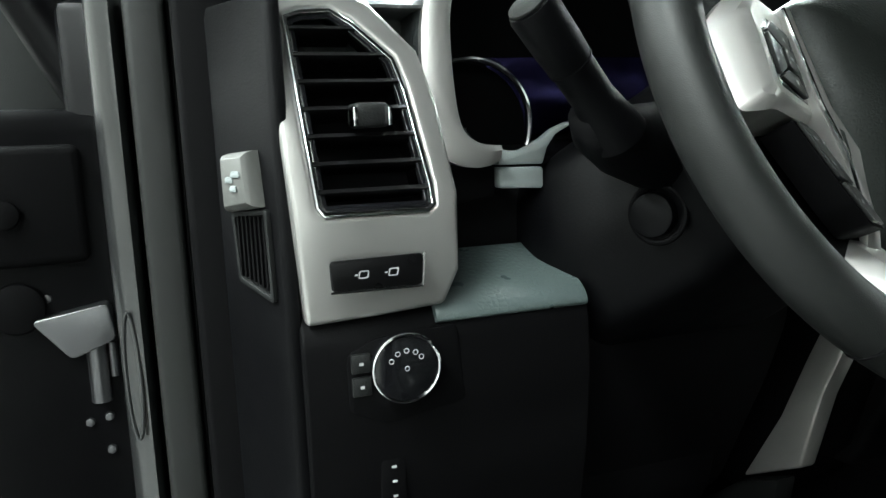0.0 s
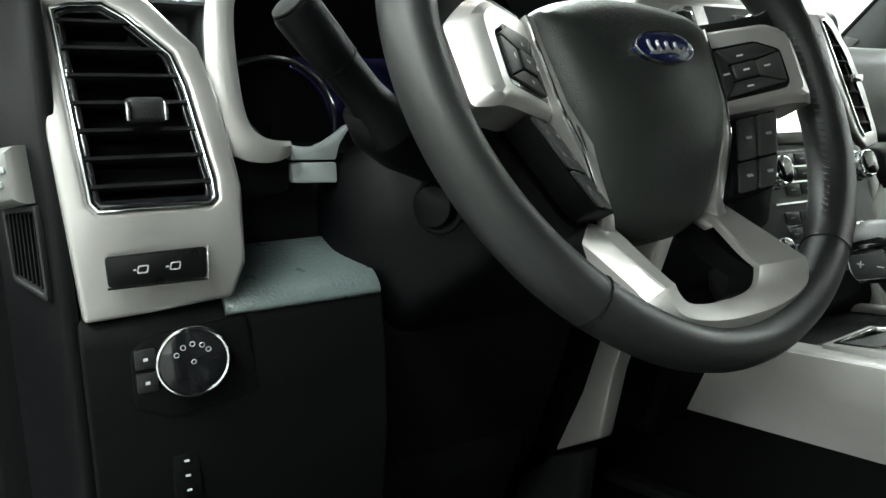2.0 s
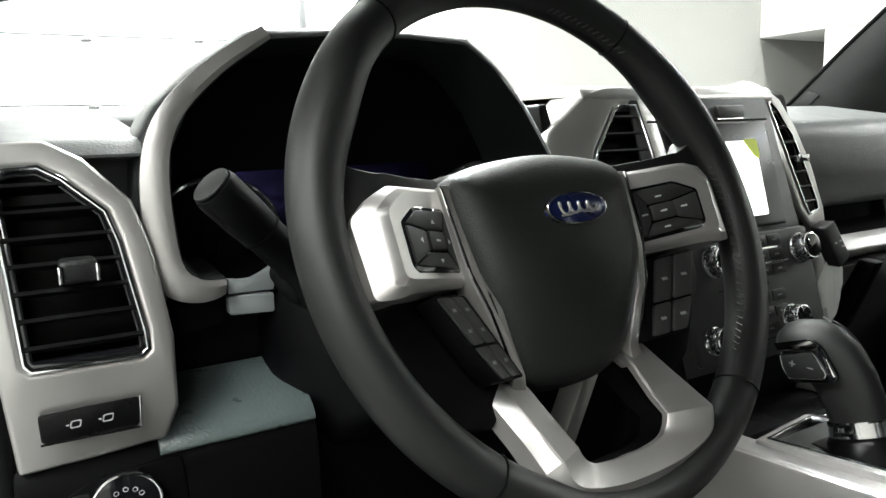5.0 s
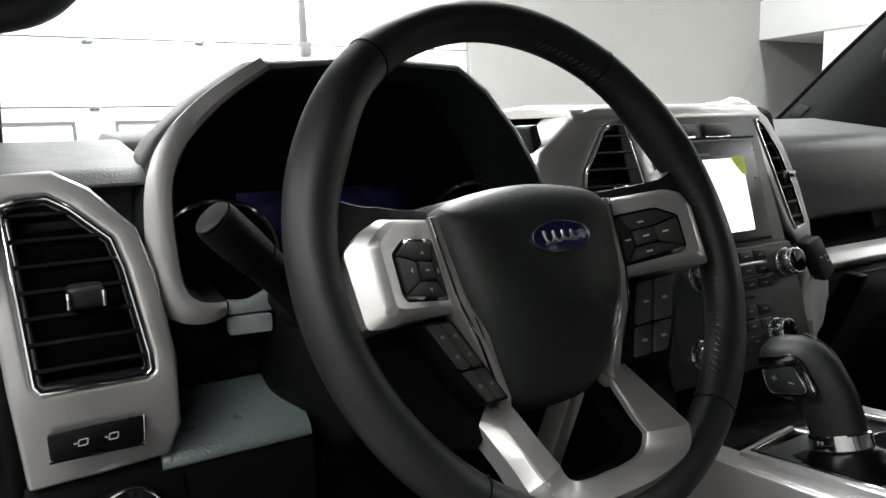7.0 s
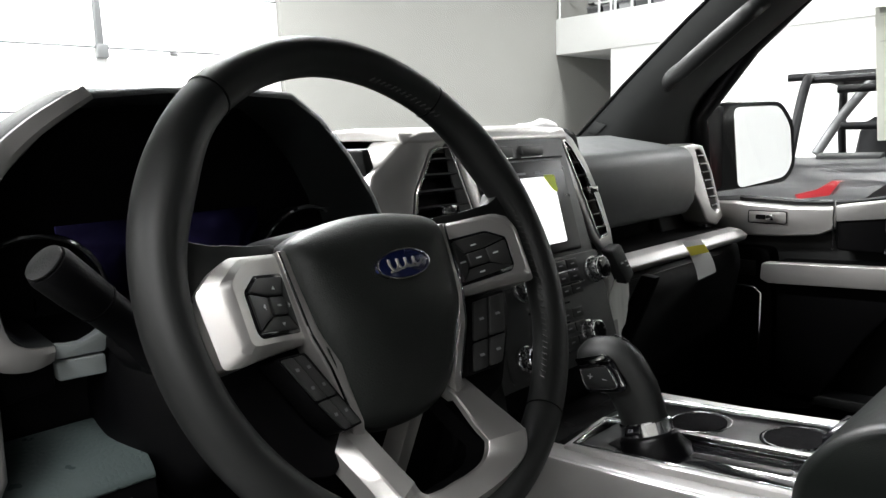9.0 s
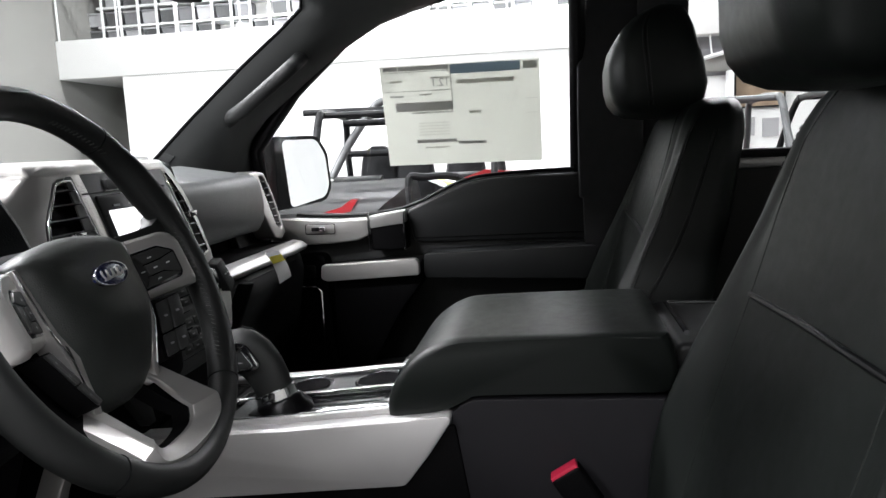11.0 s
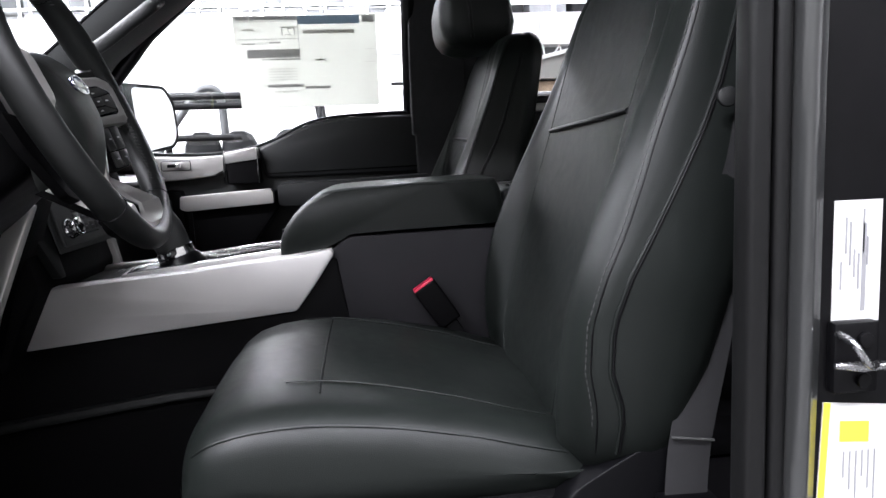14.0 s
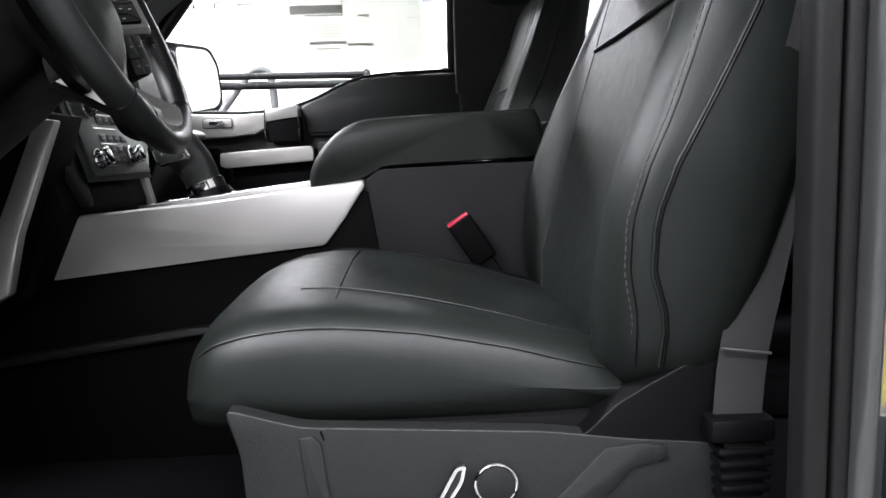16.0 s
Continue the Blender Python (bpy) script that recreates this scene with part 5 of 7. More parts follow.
    part("release_key", prism(round_poly([(0.469, 1.352), (0.463, 1.350), (0.451, 1.331), (0.456, 1.329)], 0.002, 2), "x", 0.9215, 0.926, 0.0008), CHROME, p)


gear_lever()


# ---- seats ----
def seat(name, cx, s, label, switches, fore=0.0):
    """s: +1 when the outer flank is on the low-x side."""
    t = thing(name, (cx, 0, 0.86), label, "car seat", "front seats")

    def X(u):
        return cx - s * u            # u: distance towards the door

    # cushion: sections from front to back
    def section(y, zt, zb, bol, w, lower):
        half = [(0.0, zt + 0.002), (0.10, zt - 0.002), (w - 0.10, zt + bol * 0.35), (w - 0.060, zt + bol * 0.8 + 0.001), (w - 0.030, zt + bol - 0.004), (w - 0.008, zt + bol - 0.020), (w + 0.003, zt + bol - 0.045), (w + 0.004, zb + 0.028), (w - 0.010, zb)]
        pts = [(-a, b) for a, b in reversed(half[1:])] + half
        sm = smooth_loop([(a, b, 0) for a, b in pts], 3, False)
        return [Vector((X(p.x), y, p.y)) for p in sm]
    secs = [(0.300, 1.088, 1.066, -0.004, 0.205), (0.305, 1.108, 1.054, -0.006, 0.226), (0.301, 1.128, 1.048, -0.008, 0.240), (0.288, 1.147, 1.046, -0.010, 0.249), (0.268, 1.162, 1.045, -0.012, 0.254), (0.235, 1.173, 1.045, -0.014, 0.256), (0.190, 1.178, 1.045, -0.014, 0.257),
            (0.140, 1.176, 1.045, -0.012, 0.258), (0.060, 1.159, 1.045, -0.004, 0.258), (-0.03, 1.134, 1.045, 0.003, 0.258), (-0.09, 1.114, 1.045, 0.006, 0.256), (-0.16, 1.095, 1.045, 0.006, 0.250), (-0.20, 1.08, 1.05, 0.0, 0.235)]
    cu = part("cushion", loft([section(*q, 0) for q in secs]), LEATHER, t, "black leather seat cushion", smooth=70)
    for side in (-1, 1):
        line = [Vector((X(side * (w - 0.088)), y, zt + b * 0.42 + 0.0012)) for y, zt, zb, b, w in secs[6:12]]
        part("cushion_piping", tube(smooth_loop(line, 4, False), 0.0010, 6), LEATHER, cu)
        line = [Vector((X(side * (w - 0.0085)), y, zt + b - 0.0185)) for y, zt, zb, b, w in secs[3:12]]
        part("edge_welt", tube(smooth_loop(line, 4, False), 0.0013, 6), LEATHER, cu)
    part("cross_seam", tube([Vector((X(u), 0.148, z)) for u, z in ((-0.200, 1.1670), (-0.158, 1.1728), (-0.1, 1.1748), (0, 1.1790), (0.1, 1.1748), (0.158, 1.1728), (0.200, 1.1670))], 0.0015, 6), BODY_BLACK, cu)
    # backrest, leaning: one row a height: half width, side thickness, set-back, then how far the face stands
    # forward at the insert's edge, the groove, the crest, the stitched seam and the flank groove
    back_rows = [(1.055, 0.205, 0.10, -0.045, 0.0, 0.0, 0.0, -0.010, -0.030), (1.070, 0.232, 0.12, -0.030, 0.0, 0.004, 0.006, -0.012, -0.034), (1.10, 0.254, 0.13, -0.012, 0.0, 0.008, 0.012, -0.020, -0.045), (1.15, 0.268, 0.14, 0.0, 0.0, 0.012, 0.020, -0.016, -0.044),
                 (1.20, 0.275, 0.14, 0.0, 0.001, 0.020, 0.032, 0.008, -0.014), (1.25, 0.277, 0.14, 0.0, 0.002, 0.024, 0.040, 0.020, -0.002), (1.30, 0.279, 0.14, 0.0, 0.002, 0.026, 0.041, 0.019, -0.006), (1.35, 0.276, 0.14, 0.0, 0.002, 0.023, 0.036, 0.010, -0.020),
                 (1.40, 0.272, 0.135, 0.0, 0.002, 0.017, 0.028, 0.005, -0.033), (1.45, 0.266, 0.13, 0.0, 0.001, 0.010, 0.018, 0.001, -0.046), (1.50, 0.260, 0.13, 0.0, 0.0, 0.002, 0.010, -0.006, -0.054), (1.55, 0.253, 0.125, 0.0, -0.001, -0.004, 0.002, -0.012, -0.057),
                 (1.60, 0.246, 0.12, 0.0, -0.001, -0.008, -0.004, -0.015, -0.060), (1.655, 0.236, 0.115, 0.0, -0.001, -0.009, -0.006, -0.020, -0.062), (1.688, 0.218, 0.105, -0.003, -0.002, -0.010, -0.008, -0.026, -0.064), (1.708, 0.188, 0.09, -0.012, -0.004, -0.012, -0.010, -0.030, -0.060), (1.717, 0.15, 0.07, -0.028, -0.006, -0.012, -0.012, -0.030, -0.05)]
    edge_rows = [(1.055, 0.115), (1.10, 0.148), (1.16, 0.168), (1.23, 0.176), (1.307, 0.175), (1.378, 0.1690), (1.485, 0.1650), (1.567, 0.168), (1.638, 0.158), (1.70, 0.115), (1.72, 0.09)]

    def table(rows, z):
        for p, n in zip(rows, rows[1:]):
            if p[0] <= z <= n[0]:
                f = (z - p[0]) / (n[0] - p[0])
                return [i + (j - i) * f for i, j in zip(p, n)][1:]
        return rows[-1][1:]

    def marks(z):
        """Half of the section: distance from the middle and y, from the middle to the back."""
        w, th, dip, e0, e1, cr, s2, s3 = table(back_rows, z)
        e = min(table(edge_rows, z)[0], w - 0.075)
        y0 = -0.115 - 0.285 * (z - 1.07) + dip
        return [(0.0, y0 - 0.004), (e * 0.55, y0 - 0.003), (e, y0 + e0), (w - 0.060, y0 + e1), (w - 0.040, y0 + cr), (w - 0.016, y0 + cr * 0.55 + s2 * 0.45), (w - 0.004, y0 + s2), (w + 0.0015, y0 + s3), (w + 0.003, y0 - th * 0.75), (w - 0.02, y0 - th)]

    def wide(u):
        return X(u * (1.10 if u > 0 else 0.98))
    zs = [1.055, 1.062, 1.07, 1.085] + [1.10 + 0.025 * i for i in range(23)] + [1.668, 1.682, 1.694, 1.703, 1.710, 1.714, 1.717]
    shell = []
    for z in zs:
        h = marks(z)
        full = [(-u, y) for u, y in reversed(h[1:])] + h
        shell.append([Vector((wide(p.x), p.y, z)) for p in smooth_loop([(u, y, 0) for u, y in full], 3, False)])
    bk = part("backrest", loft(shell), LEATHER, t, "black leather backrest with piped, stitched bolsters", smooth=70)
    fine = [1.10 + 0.02 * i for i in range(30)] + [1.69, 1.70]

    def run(k, side, lift, span=fine, shift=0.0):
        return [Vector((wide(side * (marks(z)[k][0] + shift)), marks(z)[k][1] + lift, z)) for z in span]
    for side in (-1, 1):
        part("insert_piping", tube(run(2, side, -0.0004), 0.0013, 8), LEATHER, bk)
        part("bolster_seam", tube(run(6, side, -0.0002), 0.0011, 6), BODY_BLACK, bk)
        part("flank_welt", tube(run(7, side, 0.003, fine[:-3]), 0.0022, 8), LEATHER, bk)
        part("flank_groove", tube(run(7, side, -0.0005, fine[:-3]), 0.0019, 8), BODY_BLACK, bk)
        st = bmesh.new()
        for i in range(64):
            z = 1.135 + i * 0.0085
            a, b = run(6, side, 0.0052, (z, z + 0.005), -0.0015)
            tube([a, b], 0.0007, 4, bm=st)
        part("stitching", st, STITCH, bk)
    line = []
    for f in (-1, -0.5, 0, 0.5, 1):
        z = 1.473 + 0.006 * f
        e = marks(z)[2]
        line.append(Vector((wide(f * e[0]), marks(z)[0][1] + 0.0025 + (e[1] - marks(z)[0][1] - 0.002) * abs(f), z)))
    part("back_seam", tube(smooth_loop(line, 4, False), 0.0036, 8), BODY_BLACK, bk)
    # headrest on two posts: height, half width, front and back
    rest = [(1.689, 0.070, -0.245, -0.300), (1.694, 0.105, -0.214, -0.322), (1.703, 0.120, -0.194, -0.338), (1.722, 0.131, -0.180, -0.352), (1.75, 0.137, -0.173, -0.357), (1.79, 0.138, -0.172, -0.350), (1.83, 0.136, -0.181, -0.338), (1.86, 0.131, -0.199, -0.330),
            (1.88, 0.122, -0.220, -0.322), (1.893, 0.108, -0.243, -0.316), (1.901, 0.086, -0.262, -0.308), (1.905, 0.050, -0.275, -0.298)]
    rows = []
    for z, w, yf, yb in rest:
        dd = (yf - yb) * 0.3
        ring = round_poly([(-w * 0.92, yb), (w * 0.92, yb), (w, yf - dd), (w * 0.97, yf - dd * 0.45), (w * 0.72, yf), (-w * 0.72, yf), (-w * 0.97, yf - dd * 0.45), (-w, yf - dd)], 0.035, 4)
        rows.append([Vector((X(a), b, z)) for a, b in ring])
    hr = part("headrest", loft(rows), LEATHER, t, "black leather headrest with a stitched side seam", smooth=70)
    for side in (-1, 1):
        line = [Vector((X(side * (w + 0.0004)), y, z)) for z, w, y in ((1.712, 0.1245, -0.248), (1.75, 0.1345, -0.244), (1.79, 0.1360, -0.240), (1.83, 0.1338, -0.236), (1.86, 0.1285, -0.238), (1.885, 0.1160, -0.250))]
        part("headrest_seam", tube(smooth_loop(line, 5, False), 0.0016, 6), BODY_BLACK, hr)
        for s2 in (-1, 1):
            st = bmesh.new()
            pl = smooth_loop(line, 6, False)
            for a, b in zip(pl, pl[1:]):
                off = Vector((-side * s * 0.0006, s2 * 0.0045, 0))
                tube([a + off, a.lerp(b, 0.55) + off], 0.0008, 4, bm=st)
            part("headrest_stitching", st, STITCH, hr)
        part("headrest_post", tube([(X(side * 0.06), -0.318, 1.66), (X(side * 0.06), -0.285, 1.73)], 0.0055, 12), CHROME, t)
    # side shield
    sh = [(0.254, 1.078), (0.180, 1.056), (-0.065, 1.040), (-0.150, 1.028), (-0.235, 1.020), (-0.25, 0.99), (-0.24, 0.93), (-0.16, 0.900), (0.15, 0.870), (0.215, 0.880), (0.236, 0.95), (0.240, 1.03)]
    xa, xb = X(0.285), X(0.262)
    sp = part("side_shield", prism(round_poly(sh, 0.012, 3), "x", min(xa, xb), max(xa, xb), 0.006, 3), PLASTIC, t, "black plastic seat side shield")
    xh, xg = X(0.284), X(0.205)
    hc = [(-0.070, 1.022), (-0.104, 1.036), (-0.137, 1.066), (-0.172, 1.086), (-0.215, 1.108), (-0.265, 1.100), (-0.275, 1.02), (-0.25, 0.95), (-0.09, 0.98)]
    part("hinge_cover", prism(round_poly(hc, 0.008, 3), "x", min(xh, xg), max(xh, xg), 0.006, 3), SHADED_TRIM, t, "black plastic recliner cover")
    part("seat_frame", box(min(X(-0.22), X(0.26)), max(X(-0.22), X(0.26)), -0.20, 0.24, 0.86, 1.05, 0.02), PLASTIC_SHADED, t)
    for u in (-0.19, 0.19):
        part("seat_rail", box(X(u) - 0.02, X(u) + 0.02, -0.28, 0.30, 0.80, 0.86, 0.006), PLASTIC_SHADED, t)
    if switches:
        xs = X(0.285)
        ridge = [(0.168, 1.048), (0.160, 1.040), (0.152, 0.965), (0.130, 0.940), (-0.02, 0.927), (-0.040, 0.936), (-0.122, 1.020), (-0.160, 1.024), (-0.185, 1.020), (-0.185, 1.006), (-0.150, 0.998), (-0.075, 0.915), (-0.030, 0.900), (0.140, 0.912), (0.172, 0.945), (0.182, 1.046)]
        part("shield_ridge", plate(ridge, lambda u, v, d: (xs - s * (d - 0.001), u, v), 0.0045, 0.0030), PLASTIC, sp)
        part("shield_joint", tube([(xs - s * 0.0002, 0.160, 1.051), (xs - s * 0.0002, 0.157, 1.042)], 0.0012, 6), BODY_BLACK, sp)
        for pts in ([(0.128, 0.980), (0.072, 0.974), (0.074, 0.968), (0.085, 0.963), (0.118, 0.963)], [(0.029, 1.012), (0.018, 1.014), (0.022, 0.996), (0.043, 0.964), (0.052, 0.970)]):
            pr = round_poly(pts, 0.004, 3)
            k = part("seat_switch", plate(pr, lambda u, v, d: (xs - s * d, u, v), 0.012, 0.003), PLASTIC, sp, "seat switch with a chrome edge")
            part("switch_edge", frame_solid(pr, inset(pr, 0.0035), lambda u, v, d: (xs - s * (d + 0.008), u, v), 0.005, 0.0008), CHROME, k)
        c = Vector((xs, -0.011, 0.991))
        k = part("lumbar_switch", disc(c, (-s, 0, 0), 0.0205, 0.010, 36, 0.002), PLASTIC, sp, "round lumbar switch in a chrome ring")
        part("switch_edge", ring_solid(c + Vector((-s * 0.009, 0, 0)), (1, 0, 0), 0.0205, 0.0018, 40), CHROME, k)
    t.location.y += fore
    return t


DRIVER_X, PASS_X = 0.600, 1.465
seat("front_seat", DRIVER_X, 1, "black leather driver's seat with stitched bolsters beside the console", True)
seat("front_seat", PASS_X, -1, "black leather passenger seat with stitched bolsters by the far door", False, 0.055)


def seat_note():
    bm = bmesh.new()
    q = [(0.418, -0.265, 1.695), (0.424, -0.31, 1.717), (0.39, -0.336, 1.71), (0.377, -0.29, 1.684)]
    bm.faces.new([bm.verts.new(p) for p in q])
    bmesh.ops.subdivide_edges(bm, edges=bm.edges[:], cuts=3, use_grid_fill=True)
    for v in bm.verts:
        v.co.z += 0.0015 * math.sin(v.co.y * 60)
    bmesh.ops.solidify(bm, geom=bm.faces[:], thickness=0.0006)
    t = thing("paper_note", (0.49, -0.34, 1.70), "white paper note with a hand-drawn mark, lying on the backrest", "note")
    part("sheet", bm, PAPER, t)
    o, e, f = Vector(q[0]), Vector(q[3]) - Vector(q[0]), Vector(q[1]) - Vector(q[0])
    up = e.cross(f).normalized()
    up = up if up.z > 0 else -up

    def on(u, v):
        p = o + e * u + f * v
        return p + up * 0.0012 + Vector((0, 0, 0.0015 * math.sin(p.y * 60)))
    mark = tube([on(0.55, 0.25), on(0.45, 0.5), on(0.36, 0.72), on(0.50, 0.78), on(0.60, 0.62), on(0.47, 0.52)], 0.0009, 6)
    tube([on(0.47, 0.52), on(0.62, 0.45), on(0.70, 0.30)], 0.0009, 6, bm=mark)
    tube([on(0.30, 0.30), on(0.34, 0.42), on(0.27, 0.50)], 0.0007, 6, bm=mark)
    part("pen_mark", mark, INK, t)


seat_note()


def belt_and_buckles():
    t = thing("seat_belt", (0.3, -0.26, 0.92), "black webbing seat belt in a ribbed boot beside the seat", "seat belt")
    a = [(0.285, -0.335, 1.62), (0.293, -0.318, 1.45), (0.300, -0.300, 1.36), (0.305, -0.272, 1.20), (0.305, -0.256, 1.115), (0.303, -0.250, 1.050)]
    bm = bmesh.new()
    rows = []
    for x, y, z in smooth_loop(a, 4, False):
        rows.append([bm.verts.new((x, y + 0.024, z)), bm.verts.new((x - 0.002, y - 0.024, z - 0.004))])
    for p, q in zip(rows, rows[1:]):
        bm.faces.new((p[0], p[1], q[1], q[0]))
    bmesh.ops.solidify(bm, geom=bm.faces[:], thickness=0.0018)
    part("webbing", bm, WEB, t)
    part("stop_button", disc((0.289, -0.2855, 1.482), (-1, 0.25, 0.1), 0.0105, 0.008, 24, 0.003), PLASTIC, t)
    part("belt_stitch", tube([(0.3005, -0.233, 1.121), (0.2985, -0.281, 1.115)], 0.0016, 6), STITCH, t)
    part("boot_collar", box(0.285, 0.315, -0.282, -0.218, 1.030, 1.054, 0.005), SHADED_TRIM, t)
    for i in range(11):
        z = 1.020 - i * 0.0125
        part("boot_rib", box(0.286, 0.314, -0.280 + i * 0.0005, -0.226 - i * 0.001, z - 0.004, z + 0.004, 0.003), SHADED_TRIM, t)
    part("boot_core", box(0.290, 0.311, -0.274, -0.232, 0.84, 1.03, 0.004), PLASTIC_SHADED, t)
    k = thing("belt_buckle", (0.845, -0.03, 1.1), "black belt buckle with a red release key beside the console", "buckle")
    d = Vector((0, 0.55, 0.83)).normalized()
    base = Vector((0.848, -0.058, 1.135))
    body = box(-0.013, 0.013, -0.022, 0.022, 0.0, 0.085, 0.005, 3)
    m = Matrix.Translation(base) @ Vector((0, 0, 1)).rotation_difference(d).to_matrix().to_4x4()
    part("buckle_body", moved(body, m), PLASTIC_SHADED, k)
    part("release_key", moved(box(-0.011, 0.011, -0.0205, 0.0205, 0.078, 0.0885, 0.002), m), RED, k, "red release key")
    part("stem", moved(box(-0.008, 0.004, -0.012, 0.012, -0.10, 0.005, 0.003), m), PLASTIC_SHADED, k)
    part("belt_guide", disc((0.335, -0.300, 1.478), (-1, 0.2, 0), 0.010, 0.012, 20, 0.003), PLASTIC, t, "round belt guide button")


belt_and_buckles()


# ---- the truck's cab ----
PAPER_GREY = material("pale_grey_paper", (0.45, 0.45, 0.44), 0.7, vary=0.05)

def cab():
    t = thing("truck_cab", (1.03, 0.0, 0.6), "dark grey pickup cab with the driver's door open", "pickup truck")
    part("cab_floor", box(0.17, 1.92, -1.55, 1.15, 0.72, 0.80, 0.01), CARPET, t, "black carpeted cab floor")
    part("tunnel", box(0.90, 1.12, -1.4, 1.1, 0.80, 0.90, 0.03), CARPET, t)
    part("firewall", box(0.17, 1.92, 1.12, 1.20, 0.75, 1.60, 0.01), CARPET, t)
    part("kick_panel", box(1.885, 1.915, 0.50, 1.16, 0.72, 1.32, 0.006), PLASTIC_SHADED, t)
    part("toe_board", prism([(0.80, 0.80), (1.14, 1.05), (1.14, 0.80)], "x", 0.18, 0.86, 0.01), CARPET, t)
    part("sill", box(0.06, 0.19, -0.36, 0.86, 0.66, 0.82, 0.02, 3), PLASTIC, t, "black plastic door sill")
    rw = [(0.17, 0.75), (1.92, 0.75), (1.92, 2.10), (0.17, 2.10)]
    rh = [(0.33, 1.58), (1.71, 1.58), (1.64, 2.00), (0.40, 2.00)]
    part("rear_wall", frame_solid(rw, rh, lambda u, v, d: (u, -1.62 + d, v), 0.07), PLASTIC_SHADED, t)
    rg = part("rear_window", plate(rh, lambda u, v, d: (u, -1.595 + d, v), 0.004), GLASS, t, "clear rear window glass")
    rg.visible_shadow = False
    part("rear_bench", box(0.30, 1.80, -1.50, -1.02, 0.95, 1.20, 0.05, 3), LEATHER, t)
    part("rear_bench_back", box(0.30, 1.80, -1.52, -1.36, 1.15, 1.75, 0.05, 3), LEATHER, t)
    # headliner and roof
    liner = []
    for x, dz, fy in ((0.12, -0.055, -0.10), (0.22, -0.015, -0.06), (0.40, 0.006, 0.0), (0.70, 0.016, 0.05), (0.96, 0.018, 0.06), (1.24, 0.016, 0.05), (1.52, 0.006, 0.0), (1.70, -0.010, -0.05), (1.80, -0.050, -0.10)):
        liner.append([Vector((x, y, z + dz)) for y, z in ((0.64 + fy, 2.062), (0.60 + fy, 2.072), (0.20, 2.085), (-0.4, 2.095), (-1.2, 2.085), (-1.55, 2.06), (-1.55, 2.16), (-0.4, 2.17), (0.40 + fy, 2.15), (0.66 + fy, 2.095))])
    part("headliner", loft(liner), HEADLINER, t, "dark cloth headliner", smooth=60)
    part("roof_skin", box(0.16, 1.80, -1.62, 0.40, 2.175, 2.20, 0.02), PAINT, t)
    vis = part("sun_visor", prism(round_poly([(1.20, 0.25), (1.79, 0.25), (1.77, 0.53), (1.22, 0.56)], 0.03, 3), "z", 2.046, 2.064, 0.006, 3), HEADLINER, t, "folded dark sun visor")
    part("visor_notice", prism([(1.57, 0.322), (1.725, 0.322), (1.762, 0.448), (1.598, 0.442)], "z", 2.0445, 2.0458), PAPER_GREY, vis, "pale airbag notice")
    # passenger side rail over the door
    rail = [(1.76, 0.56, 2.035), (1.79, 0.34, 2.066), (1.805, 0.15, 2.084), (1.81, -0.1, 2.092), (1.81, -0.6, 2.090), (1.80, -1.5, 2.05)]
    part("roof_rail", tube(smooth_loop(rail, 4, False), 0.05, 12, flat=(0.06, 0.045)), HEADLINER, t)
    rail = [(0.20, 0.56, 2.06), (0.16, 0.34, 2.09), (0.15, 0.15, 2.10), (0.15, -0.1, 2.10), (0.16, -1.5, 2.06)]
    part("roof_rail", tube(smooth_loop(rail, 4, False), 0.05, 12, flat=(0.05, 0.045)), HEADLINER, t)
    # front pillars
    for s in (1, -1):
        def P(x, y, z):
            return Vector((x if s == 1 else 1.91 - x, y, z))
        secs = []
        for (xi, yi, zi), (xo, yo, zo), th in (((1.735, 1.20, 1.53), (1.935, 0.90, 1.46), 0), ((1.725, 1.03, 1.673), (1.905, 0.835, 1.705), 0), ((1.72, 0.94, 1.75), (1.885, 0.785, 1.755), 0), ((1.712, 0.78, 1.877), (1.86, 0.665, 1.838), 0), ((1.702, 0.665, 1.96), (1.835, 0.525, 1.932), 0), ((1.69, 0.605, 2.005), (1.822, 0.425, 1.982), 0), ((1.66, 0.588, 2.045), (1.812, 0.335, 2.008), 0), ((1.60, 0.60, 2.080), (1.80, 0.24, 2.028), 0)):
            a, b = Vector((xi, yi, zi)), Vector((xo, yo, zo))
            m = (a + b) / 2 + Vector((-0.035, -0.040, -0.030))
            q = a * 0.8 + b * 0.2 + Vector((-0.030, -0.022, -0.022))
            r = a * 0.2 + b * 0.8 + Vector((-0.028, -0.030, -0.020))
            fwd = Vector((0.045, 0.020, 0.0))
            secs.append([P(*v) for v in (a, q, m, r, b, b + fwd, a + fwd)])
        if s == -1:
            secs = [list(reversed(q)) for q in secs]
        part("front_pillar", loft(secs), PILLAR, t, smooth=60)
        part("pillar_seal", tube([q[0] if s == 1 else q[-1] for q in secs], 0.0045, 8), BODY_BLACK, t)
        # grab handle
        h = [P(1.760, 0.850, 1.745), P(1.690, 0.805, 1.752), P(1.656, 0.755, 1.770), P(1.646, 0.705, 1.802), P(1.646, 0.655, 1.838), P(1.662, 0.625, 1.866), P(1.720, 0.625, 1.890)]
        part("grab_handle", tube(smooth_loop(h, 5, False), 0.017, 14, flat=(0.015, 0.020)), PLASTIC, t)
